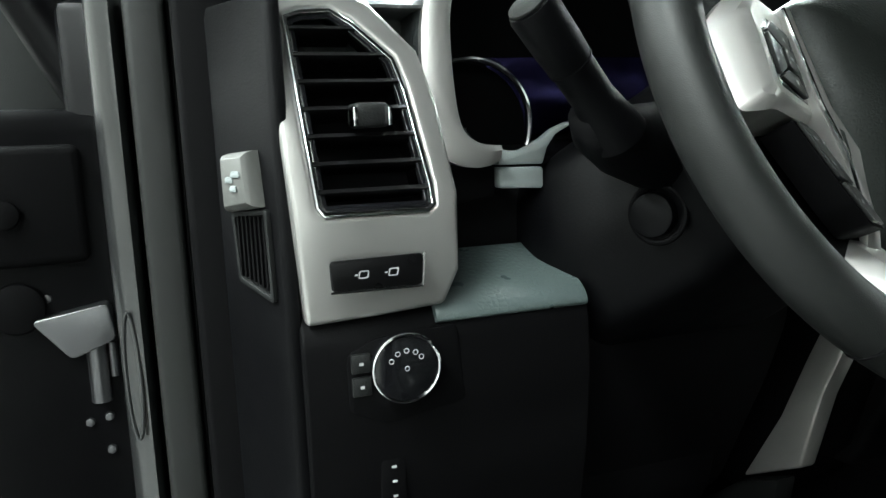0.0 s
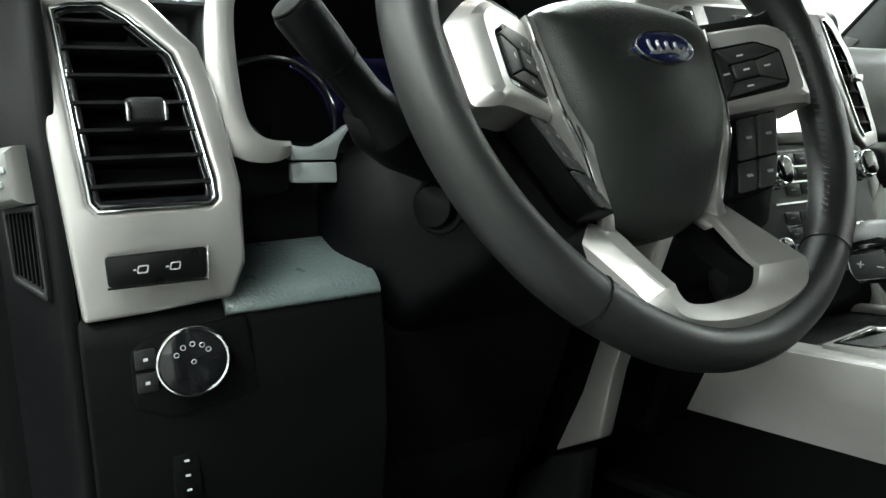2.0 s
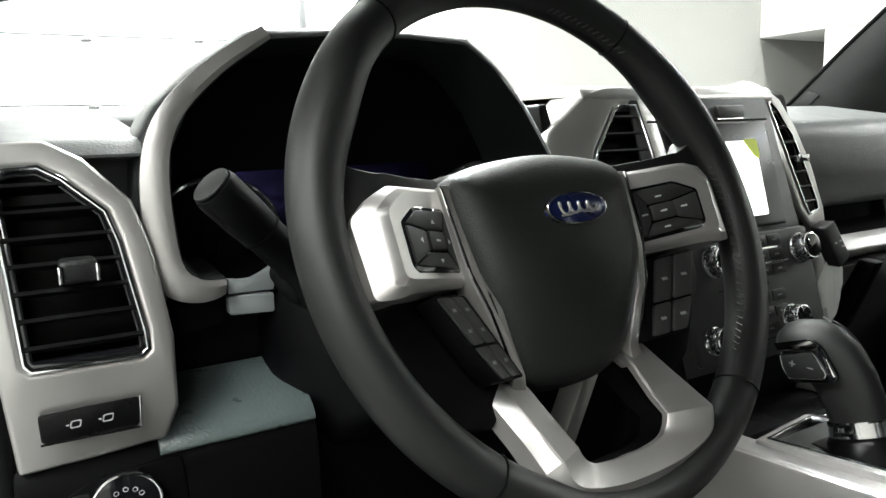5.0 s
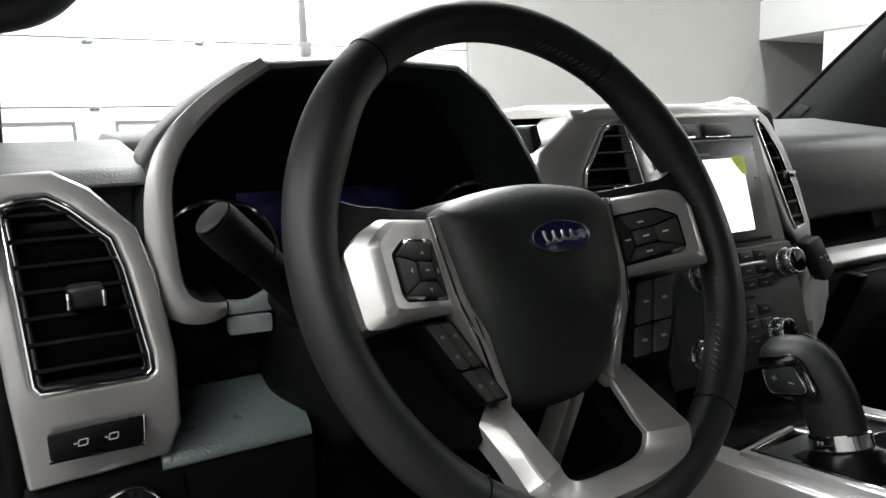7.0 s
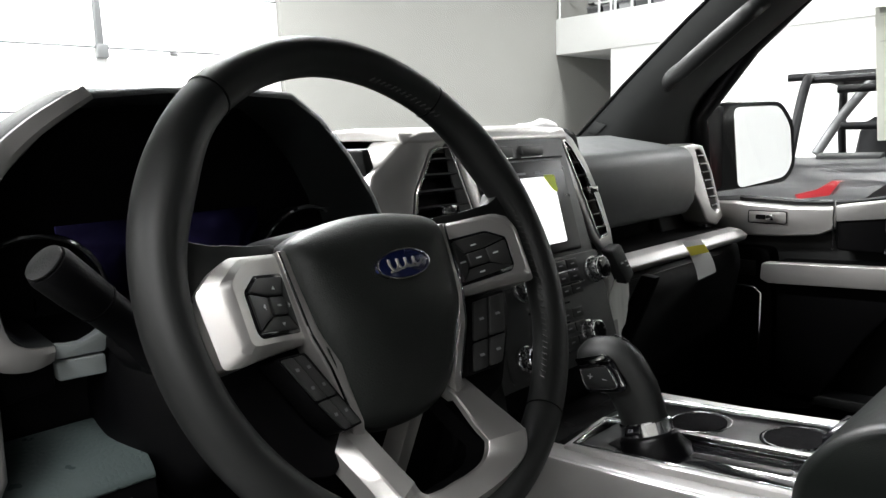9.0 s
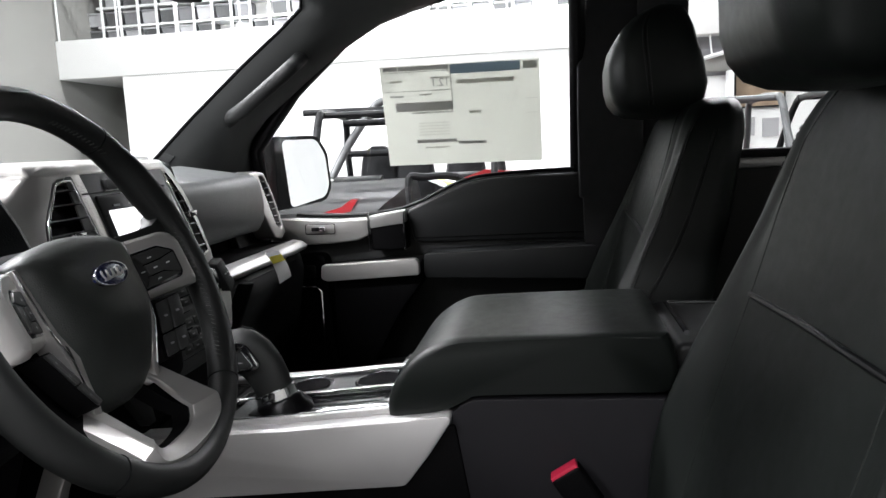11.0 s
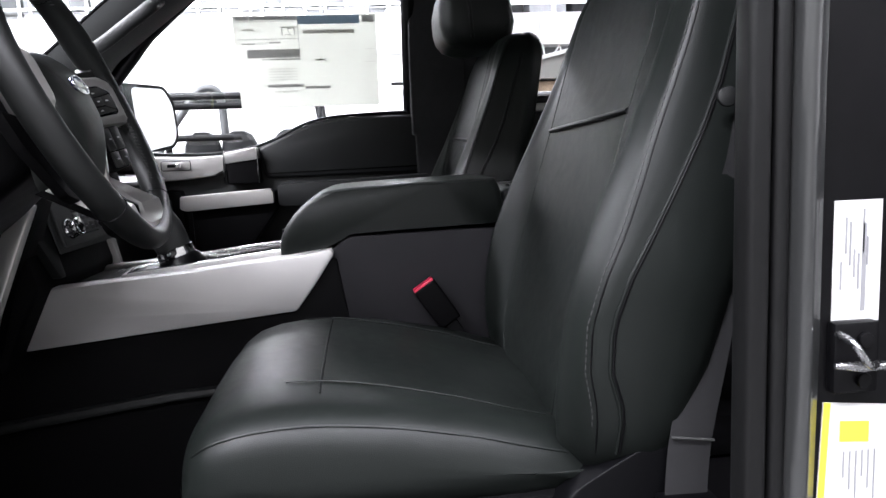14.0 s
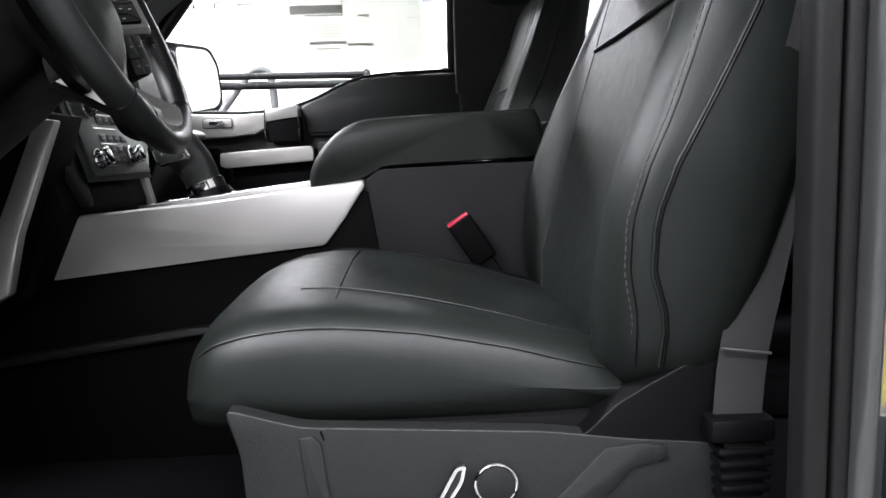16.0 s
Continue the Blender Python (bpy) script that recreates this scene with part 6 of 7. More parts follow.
        if s == 1:
            base, up, out = secs[1][0], (secs[1][0] - secs[0][0]).normalized(), (secs[1][1] - secs[1][0]).normalized()
            nrm = up.cross(out).normalized() * (1 if up.cross(out).y < 0 else -1)
            part("pillar_plate", plate(round_poly([(-0.045, 0.012), (-0.006, 0.012), (-0.010, 0.043), (-0.045, 0.043)], 0.004, 3), lambda u, v, d: base + up * u + out * v + nrm * (d + 0.001), 0.003, 0.001), PILLAR, t)
    # windscreen
    g = bmesh.new()
    rows = []
    for i in range(9):
        f = i / 8
        y, z = 1.34 + (0.70 - 1.34) * f, 1.58 + (2.095 - 1.58) * f
        row = []
        for j in range(9):
            u = j / 8 * 2 - 1
            row.append(g.verts.new((0.955 + u * (0.86 - 0.06 * f), y - 0.12 * u * u, z)))
        rows.append(row)
    for a, b in zip(rows, rows[1:]):
        for i in range(8):
            g.faces.new((a[i], a[i + 1], b[i + 1], b[i]))
    ws = part("windscreen", g, GLASS, t, "clear laminated windscreen")
    ws.visible_shadow = False
    part("cowl", box(0.16, 1.92, 1.26, 1.60, 1.40, 1.585, 0.03), BODY_BLACK, t)
    hood = [[Vector((x, y, z - 0.10 * abs((x - CX) / 0.9) ** 3)) for x in (0.10, 0.4, 0.7, 1.03, 1.36, 1.66, 1.96)] for y, z in ((1.45, 1.40), (1.8, 1.40), (2.4, 1.37), (2.62, 1.30), (2.66, 1.05))]
    g = loft(hood, cap=False, closed=False)
    bmesh.ops.solidify(g, geom=g.faces[:], thickness=0.02)
    part("bonnet", g, PAINT, t, "dark grey bonnet")
    # driver side door post: seals, painted flange, black panel
    part("post_trim", box(0.20, 0.29, -0.46, -0.315, 0.80, 2.06, 0.012, 3), PLASTIC_SHADED, t)
    for y0, y1, x0, m in ((-0.2700, -0.2480, 0.176, SEAL_DARK), (-0.2890, -0.2735, 0.178, SEAL_DARK)):
        part("door_seal", box(x0, x0 + 0.03, y0, y1, 0.74, 2.05, 0.006, 3), m, t)
    part("post_channel", box(0.186, 0.21, -0.30, -0.285, 0.74, 2.05, 0.002), BODY_BLACK, t)
    rows = []
    for z, dy in ((0.70, 0.014), (0.95, 0.006), (1.10, 0.002), (1.25, 0.0), (1.5, 0.0), (1.8, -0.004), (2.05, -0.010)):
        rows.append([Vector((x, y + dy, z)) for x, y in ((0.20, -0.2895), (0.176, -0.292), (0.168, -0.299), (0.169, -0.306), (0.176, -0.3125), (0.180, -0.320), (0.20, -0.320))])
    part("painted_flange", loft(rows), PAINT, t, "glossy dark grey painted door flange", smooth=60)
    part("post_panel", box(0.182, 0.24, -0.50, -0.314, 0.70, 2.05, 0.004), BODY_BLACK, t)
    part("rear_quarter", box(0.10, 0.20, -1.62, -0.47, 0.62, 1.45, 0.03, 3), PAINT, t)
    # striker
    st = part("striker", box(0.170, 0.184, -0.372, -0.328, 1.205, 1.272, 0.004), BODY_BLACK, t, "door striker with steel bolts")
    part("striker_loop", tube(smooth_loop([(0.172, -0.332, 1.262), (0.155, -0.334, 1.258), (0.150, -0.342, 1.245), (0.152, -0.350, 1.237), (0.160, -0.365, 1.236)], 4, False), 0.0036, 10), STEEL, st)
    part("striker_bar", tube([(0.160, -0.322, 1.236), (0.156, -0.345, 1.235), (0.158, -0.372, 1.234)], [0.003, 0.0048, 0.0042], 10), STEEL, st)
    for z in (1.218, 1.256):
        part("bolt", disc((0.170, -0.356, z), (-1, 0, 0), 0.0070, 0.005, 12, 0.0012), BODY_BLACK, st)
    part("notice", box(0.1800, 0.1812, -0.377, -0.331, 1.270, 1.381, 0.0), PAPER_GREY, t, "white data label with grey print")
    part("label_line", box(0.1795, 0.1801, -0.3625, -0.3585, 1.280, 1.360), INK, t)
    for i in range(7):
        y = -0.3385 - i * 0.0042
        z = 1.300 + 0.011 * ((i * 3) % 4)
        part("label_line", box(0.1795, 0.1801, y - 0.0008, y + 0.0008, z, z + 0.026 + 0.007 * (i % 3)), INK, t)
    lab = [(-0.326, 1.195), (-0.322, 1.092), (-0.395, 1.066), (-0.395, 1.188)]
    part("tyre_notice", plate(lab, lambda u, v, d: (0.182 - d, u, v), 0.0012), PAPER_GREY, t, "white and yellow tyre label")
    for i in range(6):
        y = -0.3470 - i * 0.0062
        part("tyre_notice_line", plate([(y, 1.146), (y, 1.146 - 0.026 - 0.012 * (i % 3)), (y - 0.0015, 1.146 - 0.026 - 0.012 * (i % 3)), (y - 0.0015, 1.146)], lambda u, v, d: (0.1806 - d, u, v), 0.0004), INK, t)
    part("tyre_notice_rule", plate([(-0.3350, 1.1510), (-0.3900, 1.1480), (-0.3900, 1.1465), (-0.3350, 1.1495)], lambda u, v, d: (0.1806 - d, u, v), 0.0004), INK_PALE, t)
    part("tyre_notice_band", plate([(-0.3265, 1.195), (-0.3228, 1.100), (-0.3290, 1.098), (-0.3330, 1.194)], lambda u, v, d: (0.1806 - d, u, v), 0.0005), YELLOW, t)
    part("tyre_notice_block", plate([(-0.343, 1.176), (-0.343, 1.156), (-0.372, 1.154), (-0.372, 1.174)], lambda u, v, d: (0.1806 - d, u, v), 0.0005), YELLOW, t)
    part("tyre_notice_mark", disc((0.1808, -0.3275, 1.0975), (-1, 0, 0), 0.0045, 0.0008, 20), INK, t)
    # front post, seen when the shot begins
    for x0, x1, y0, y1, m, nm in ((0.112, 0.160, 0.70, 0.80, PLASTIC_SHADED, "kick_trim"), (0.077, 0.108, 0.735, 0.79, RUBBER, "door_seal"), (0.107, 0.114, 0.755, 0.80, BODY_BLACK, "post_channel")):
        part(nm, box(x0, x1, y0, y1, 0.74, 1.62, 0.006, 3), m, t)
    rows = []
    for z in (0.70, 1.0, 1.20, 1.30, 1.40, 1.50, 1.56, 1.62):
        f = 0.012 * math.exp(-((z - 1.31) / 0.07) ** 2)
        rows.append([Vector((x, y, z)) for x, y in ((0.074, 0.80), (0.072, 0.752), (0.067, 0.742), (0.057, 0.744 + f), (0.049, 0.755), (0.043, 0.80))])
    part("front_post_paint", loft(rows), PAINT, t, "glossy dark grey painted door post", smooth=60)
    part("post_stamping", ring_solid((0.057, 0.745, 1.305), (0, -1, 0), 0.0055, 0.0018, 32, squash=10.0), PAINT, t)
    part("front_post_inner", box(0.02, 0.18, 0.802, 1.12, 0.68, 1.62, 0.01), BODY_BLACK, t)
    part("fender", box(-0.02, 0.10, 0.98, 1.7, 0.75, 1.42, 0.04, 3), PAINT, t)
    # pedals and dead pedal
    part("foot_rest", prism([(0.86, 0.82), (0.98, 0.98), (1.0, 0.96), (0.90, 0.81)], "x", 0.22, 0.30, 0.004), PLASTIC_SHADED, t)
    part("brake_pedal", box(0.50, 0.60, 0.80, 0.815, 0.96, 1.02, 0.006), PLASTIC_SHADED, t)
    part("pedal_arm", tube([(0.55, 0.812, 1.0), (0.55, 0.88, 1.12), (0.55, 0.98, 1.25)], 0.008, 8), PLASTIC_SHADED, t)
    return t


cab()


def driver_door():
    t = thing("driver_door", (0.0, 0.82, 0.7), "black inner side of the opened driver's door with hinges", "car door")
    m = pose(0.098, 0.862, 0, 0, 0, 6)

    def loc(bm):
        return moved(bm, m)
    part("door_shell", loc(box(-1.02, -0.045, -0.06, 0.06, 0.70, 1.53, 0.02, 3)), BODY_BLACK, t)
    part("door_edge_plate", loc(box(-0.20, -0.075, -0.074, -0.058, 1.40, 1.50, 0.012, 3)), PLASTIC_SHADED, t)
    part("door_plug", loc(disc((-0.135, -0.075, 1.445), (0, -1, 0), 0.012, 0.006, 20, 0.002)), PLASTIC_SHADED, t)
    part("door_dimple", loc(disc((-0.135, -0.060, 1.365), (0, -1, 0), 0.022, 0.010, 24, 0.004)), PLASTIC_SHADED, t)
    for z in (1.340, 0.95):
        h = part("door_hinge", prism(round_poly([(-0.020, z + 0.014), (0.040, z + 0.024), (0.044, z - 0.008), (0.008, z - 0.022)], 0.006, 3), "y", 0.775, 0.800, 0.004, 3), HINGE_STEEL, t, "dull steel door hinge")
        part("hinge_pin", tube([(0.026, 0.79, z - 0.066), (0.026, 0.79, z - 0.012)], 0.0085, 12), HINGE_STEEL, h)
        part("hinge_knuckle", tube([(0.038, 0.792, z - 0.045), (0.038, 0.792, z - 0.014)], 0.004, 10), HINGE_STEEL, h)
        for dx, dz in ((-0.021, 0.050), (-0.008, 0.030), (0.014, -0.085), (0.030, -0.082), (0.029, -0.113)):
            part("hinge_bolt", disc((dx, 0.80, z + dz), (0, -1, 0), 0.0042, 0.010, 6, 0.0008), HINGE_STEEL, h)
    part("door_weatherstrip", loc(tube([(-0.22, -0.07, 0.75), (-0.22, -0.07, 1.52)], 0.012, 10)), RUBBER, t)
    part("window_frame", loc(tube([(-0.05, 0, 1.52), (-0.12, 0, 1.66), (-0.30, 0, 1.85)], 0.025, 10)), BODY_BLACK, t)


driver_door()


def passenger_door():
    t = thing("passenger_door", (1.95, 0.3, 0.8), "black passenger door with satin silver grip and mirror switch", "car door")
    top = [(0.86, 1.462), (0.735, 1.468), (0.60, 1.462), (0.50, 1.466), (0.415, 1.480), (0.350, 1.503), (0.290, 1.532), (0.235, 1.552), (0.17, 1.563), (0.05, 1.569), (-0.08, 1.572), (-0.13, 1.572)]
    prof = top + [(-0.13, 0.76), (0.86, 0.76)]
    part("door_panel", prism(prof, "x", 1.905, 2.02, 0.008, 3), PLASTIC, t)
    # soft upper part behind the silver section
    up = [(0.405, 1.476), (0.350, 1.498), (0.290, 1.527), (0.235, 1.547), (0.17, 1.558), (0.05, 1.564), (-0.10, 1.566), (-0.10, 1.385), (0.385, 1.385)]
    part("upper_skin", prism(round_poly(up, 0.012, 2), "x", 1.888, 1.91, 0.008, 3), DOOR_SKIN, t)
    # silver front section with mirror switch
    fr = [(0.80, 1.462), (0.735, 1.464), (0.60, 1.457), (0.505, 1.460), (0.505, 1.416), (0.54, 1.398), (0.62, 1.390), (0.80, 1.384)]
    f = part("silver_section", prism(round_poly(fr, 0.006, 2), "x", 1.862, 1.908, 0.005, 3), SILVER, t, "satin silver upper door section")
    pod = [(0.505, 1.462), (0.410, 1.478), (0.402, 1.44), (0.40, 1.37), (0.50, 1.37)]
    pd = part("speaker_pod", prism(round_poly(pod, 0.006, 2), "x", 1.852, 1.908, 0.005, 3), PLASTIC_SHADED, t)
    part("pod_top", prism(round_poly([(0.506, 1.466), (0.407, 1.481), (0.402, 1.445), (0.502, 1.433)], 0.004, 2), "x", 1.846, 1.90, 0.004, 2), SILVER_DARK, t)
    for y in (0.404, 0.505):
        part("pod_chrome", tube([(1.846, y, 1.372), (1.842, y, 1.435), (1.846, y, 1.478)], 0.0022, 8), CHROME, pd)
    sw = part("mirror_switch", box(1.8585, 1.8640, 0.608, 0.692, 1.420, 1.446, 0.002), SILVER, t)
    ovl = round_poly([(0.606, 1.418), (0.694, 1.418), (0.694, 1.448), (0.606, 1.448)], 0.006, 3)
    part("switch_outline", frame_solid(ovl, inset(ovl, 0.0018), lambda u, v, d: (1.8595 - d, u, v), 0.002), PLASTIC_SHADED, sw)
    part("switch_tab", box(1.850, 1.859, 0.650, 0.674, 1.428, 1.439, 0.002), BODY_BLACK, sw)
    part("switch_knob", box(1.846, 1.859, 0.632, 0.650, 1.427, 1.440, 0.002), CHROME, sw)
    # grip
    gr = part("pull_grip", prism(round_poly([(0.625, 1.342), (0.365, 1.356), (0.355, 1.346), (0.355, 1.312), (0.61, 1.298), (0.628, 1.306)], 0.006, 3), "x", 1.772, 1.800, 0.006, 3), SILVER, t, "satin silver pull grip")
    part("armrest", prism(round_poly([(0.345, 1.365), (-0.12, 1.380), (-0.12, 1.29), (0.345, 1.30)], 0.012, 3), "x", 1.795, 1.905, 0.012, 3), DOOR_SKIN, t)
    part("grip_web", prism([(0.62, 1.335), (0.35, 1.35), (0.35, 1.29), (0.42, 1.20), (0.52, 1.02), (0.60, 1.0), (0.60, 1.30)], "x", 1.800, 1.900, 0.006, 2), PLASTIC_SHADED, t)
    part("armrest_line", tube([(1.886, 0.38, 1.398), (1.886, -0.10, 1.404)], 0.002, 6), PLASTIC_SHADED, t)
    part("lower_panel", prism(round_poly([(0.80, 1.36), (0.64, 1.36), (0.62, 1.02), (0.42, 0.98), (0.25, 1.15), (-0.12, 1.25), (-0.12, 0.78), (0.80, 0.78)], 0.02, 3), "x", 1.855, 1.91, 0.01, 3), PLASTIC_SHADED, t)
    part("pocket_edge", prism(round_poly([(0.60, 1.05), (0.40, 1.06), (0.34, 1.10), (0.33, 1.085), (0.40, 1.035), (0.60, 1.03)], 0.006, 2), "x", 1.80, 1.86, 0.004, 2), PLASTIC, t)
    part("tweeter", box(1.852, 1.860, 0.67, 0.71, 1.295, 1.33, 0.003), PLASTIC, t)
    part("speaker_frame", tube([(1.85, 0.655, 1.03), (1.85, 0.655, 1.255), (1.85, 0.67, 1.268), (1.85, 0.73, 1.27)], 0.003, 8), CHROME, t)
    # lock pin, glass seal
    pin = tube([(1.892, -0.065, 1.568), (1.892, -0.065, 1.582), (1.892, -0.065, 1.589)], [0.003, 0.003, 0.0045], 10)
    part("lock_pin", pin, PLASTIC_SHADED, t)
    part("glass_seal", tube(smooth_loop([(1.912, y, z + 0.004) for y, z in top[1:]], 2, False), 0.0045, 8), BODY_BLACK, t)
    # window glass and frame
    def gx(z):
        return 1.965 - 0.135 * (z - 1.46) / 0.5
    g = bmesh.new()
    poly = [(0.835, 1.44), (0.83, 1.66), (0.70, 1.80), (0.55, 1.93), (0.40, 2.03), (0.25, 2.07), (-0.10, 2.07), (-0.10, 1.44)]
    g.faces.new([g.verts.new((gx(z), y, z)) for y, z in poly])
    bmesh.ops.solidify(g, geom=g.faces[:], thickness=0.004)
    gl = part("side_glass", g, GLASS, t, "clear side glass")
    gl.visible_shadow = False
    fr = [(0.845, 1.44), (0.84, 1.66), (0.70, 1.812), (0.55, 1.930), (0.42, 2.004), (0.33, 2.026), (0.20, 2.041), (-0.05, 2.050), (-0.070, 2.040), (-0.075, 2.02), (-0.075, 1.8), (-0.075, 1.55)]
    part("window_frame", tube([(gx(z) - 0.012, y, z + 0.006) for y, z in fr], 0.018, 10, flat=(0.020, 0.022)), BODY_BLACK, t)
    part("belt_pillar", prism([(-0.075, 1.50), (-0.072, 2.05), (-0.12, 2.12), (-0.24, 2.12), (-0.24, 0.80), (-0.10, 0.80), (-0.085, 1.5)], "x", 1.83, 1.93, 0.012, 3), HEADLINER, t)
    return t


passenger_door()


def rear_passenger_door():
    t = thing("rear_passenger_door", (1.95, -0.7, 0.8), "black rear passenger door with its window", "car door")
    part("door_panel", box(1.90, 2.02, -1.20, -0.22, 0.76, 1.585, 0.012, 3), PLASTIC, t)
    part("sill_trim", box(1.872, 1.91, -1.15, -0.30, 1.56, 1.588, 0.006, 2), SILVER_DARK, t)
    outer = [(-0.22, 1.585), (-0.22, 2.10), (-1.25, 2.10), (-1.25, 1.585)]
    hole = [(-0.345, 1.610), (-0.338, 2.038), (-0.93, 2.045), (-0.96, 1.610)]
    part("window_frame", frame_solid(round_poly(outer, 0.004, 4), round_poly(hole, 0.035, 4), lambda u, v, d: (1.94 - 0.27 * (v - 1.46) - d, u, v), 0.035, 0.008), HEADLINER, t)
    g = bmesh.new()
    g.faces.new([g.verts.new((1.945 - 0.27 * (z - 1.46), y, z)) for y, z in ((-0.26, 1.56), (-0.26, 2.05), (-1.2, 2.05), (-1.2, 1.56))])
    bmesh.ops.solidify(g, geom=g.faces[:], thickness=0.004)
    gl = part("side_glass", g, GLASS, t, "clear rear side glass")
    gl.visible_shadow = False
    part("cab_corner", box(1.80, 2.0, -1.62, -1.20, 0.75, 2.12, 0.02), PLASTIC_SHADED, t)


rear_passenger_door()


def window_sticker():
    t = thing("window_sticker", (1.90, 0.23, 1.74), "large white price sticker on the passenger window, seen from behind", "sticker")

    def gl(u, v, d):
        return (1.957 - 0.27 * (v - 1.46) - d, u, v)
    part("sheet", plate([(0.450, 1.868), (0.022, 1.868), (0.022, 1.602), (0.450, 1.602)], gl, 0.0008), STICKER, t)

    def bar(y0, y1, z0, z1, m, nm="print_bar"):
        part(nm, plate([(y0, z1), (y1, z1), (y1, z0), (y0, z0)], lambda u, v, d: gl(u, v, d + 0.0012), 0.0003), m, t)
    Y, Z = 0.450, 1.868
    w, h = 0.428, 0.266
    for a, b, c, d, m in ((0.45, 0.88, 0.01, 0.10, INK_SKY), (0.12, 0.44, 0.01, 0.05, INK_SOFT), (0.02, 0.11, 0.01, 0.05, INK_SOFT), (0.08, 0.45, 0.36, 0.45, INK_SOFT), (0.18, 0.45, 0.46, 0.475, INK_SOFT),
                          (0.20, 0.46, 0.74, 0.775, INK_SOFT), (0.47, 0.65, 0.77, 0.80, INK_SOFT), (0.25, 0.41, 0.815, 0.83, INK_FAINT), (0.02, 0.45, 0.245, 0.252, INK_SOFT), (0.02, 0.45, 0.06, 0.066, INK_SOFT), (0.445, 0.45, 0.02, 0.45, INK_SOFT),
                          (0.90, 0.985, 0.02, 0.09, INK_SOFT), (0.05, 0.14, 0.29, 0.305, INK_SOFT), (0.24, 0.32, 0.28, 0.295, INK_SOFT), (0.91, 0.985, 0.37, 0.378, INK_FAINT), (0.91, 0.985, 0.51, 0.518, INK_FAINT), (0.32, 0.445, 0.12, 0.135, INK_FAINT),
                          (0.06, 0.14, 0.14, 0.16, INK_FAINT), (0.48, 0.84, 0.16, 0.2, INK_FAINT), (0.55, 0.63, 0.47, 0.49, INK_FAINT)):
        bar(Y - a * w, Y - b * w, Z - d * h, Z - c * h, m)
    for i in range(5):
        bar(Y - 0.22 * w, Y - 0.42 * w, Z - (0.575 + i * 0.03) * h, Z - (0.567 + i * 0.03) * h, INK_FAINT, "print_line")
    part("reversed_figures", reversed_text("12.1", gl), INK_SOFT, t)


def reversed_text(words, gl):
    cu = bpy.data.curves.new("figures", "FONT")
    cu.body, cu.size, cu.extrude = words, 0.030, 0.0002
    ob = new("figures_tmp", cu)
    bpy.context.view_layer.update()
    me = bpy.data.meshes.new_from_object(ob.evaluated_get(bpy.context.evaluated_depsgraph_get()))
    bpy.data.objects.remove(ob)
    bm = bmesh.new()
    bm.from_mesh(me)
    bpy.data.meshes.remove(me)
    for v in bm.verts:
        u, z = 0.262 + v.co.x, 1.812 + v.co.y
        v.co = Vector(gl(u, z, 0.0016 + v.co.z))
    return bm


STICKER = sheet_material("thin_sticker_paper", (0.69, 0.70, 0.66), 0.66)
INK_SOFT = sheet_material("soft_grey_print", (0.52, 0.52, 0.51), 0.62)
INK_FAINT = sheet_material("faint_grey_print", (0.62, 0.62, 0.59), 0.64)
INK_SKY = sheet_material("pale_blue_print", (0.42, 0.50, 0.58), 0.62)
window_sticker()


def door_mirror():
    t = thing("door_mirror", (2.12, 0.78, 1.58), "black door mirror outside the passenger window", "door mirror")
    A, along = Vector((2.025, 0.835, 0)), Vector((0.85, -0.527, 0))
    out = Vector((-0.527, -0.85, 0))
    face = round_poly([(-0.05, 1.470), (-0.05, 1.705), (0.165, 1.705), (0.205, 1.650), (0.215, 1.530), (0.190, 1.490)], 0.02, 4)
    pane = round_poly([(0.040, 1.480), (0.020, 1.690), (0.155, 1.692), (0.190, 1.640), (0.200, 1.540), (0.180, 1.505)], 0.02, 4)
    shell = []
    for f, d in ((0.97, 0.010), (1.0, 0.0), (1.03, -0.05), (0.95, -0.10), (0.6, -0.14)):
        shell.append([A + along * u + out * d + Vector((0, 0, v)) for u, v in scaled(face, f)])
    part("shell", loft(shell), BODY_BLACK, t)
    part("mirror_pane", plate(pane, lambda u, v, d: A + along * u + out * (0.011 + d) + Vector((0, 0, v)), 0.002), MIRROR, t, "bright mirror pane")
    part("inner_cap", prism(round_poly([(1.925, 1.47), (2.05, 1.49), (2.05, 1.69), (1.925, 1.70)], 0.015, 3), "y", 0.83, 0.93, 0.012, 3), BODY_BLACK, t)


door_mirror()


def inside_mirror():
    t = thing("inside_mirror", (0.94, 0.56, 1.93), "black rear-view mirror hanging from the windscreen", "mirror")
    rows = []
    for y, f in ((0.545, 0.94), (0.552, 1.0), (0.585, 0.97), (0.61, 0.7)):
        rows.append([Vector((u, y, v)) for u, v in scaled(round_poly([(0.80, 1.900), (1.050, 1.898), (1.060, 1.925), (1.050, 1.965), (0.80, 1.965), (0.79, 1.93)], 0.015, 3), f)])
    part("housing", loft(rows), PLASTIC_SHADED, t)
    part("pane", box(0.805, 1.04, 0.541, 0.546, 1.907, 1.957, 0.003), GLOSS, t)
    part("stem", tube([(0.93, 0.60, 1.94), (0.93, 0.66, 1.99), (0.93, 0.68, 1.93)], 0.012, 10), PLASTIC_SHADED, t)


inside_mirror()


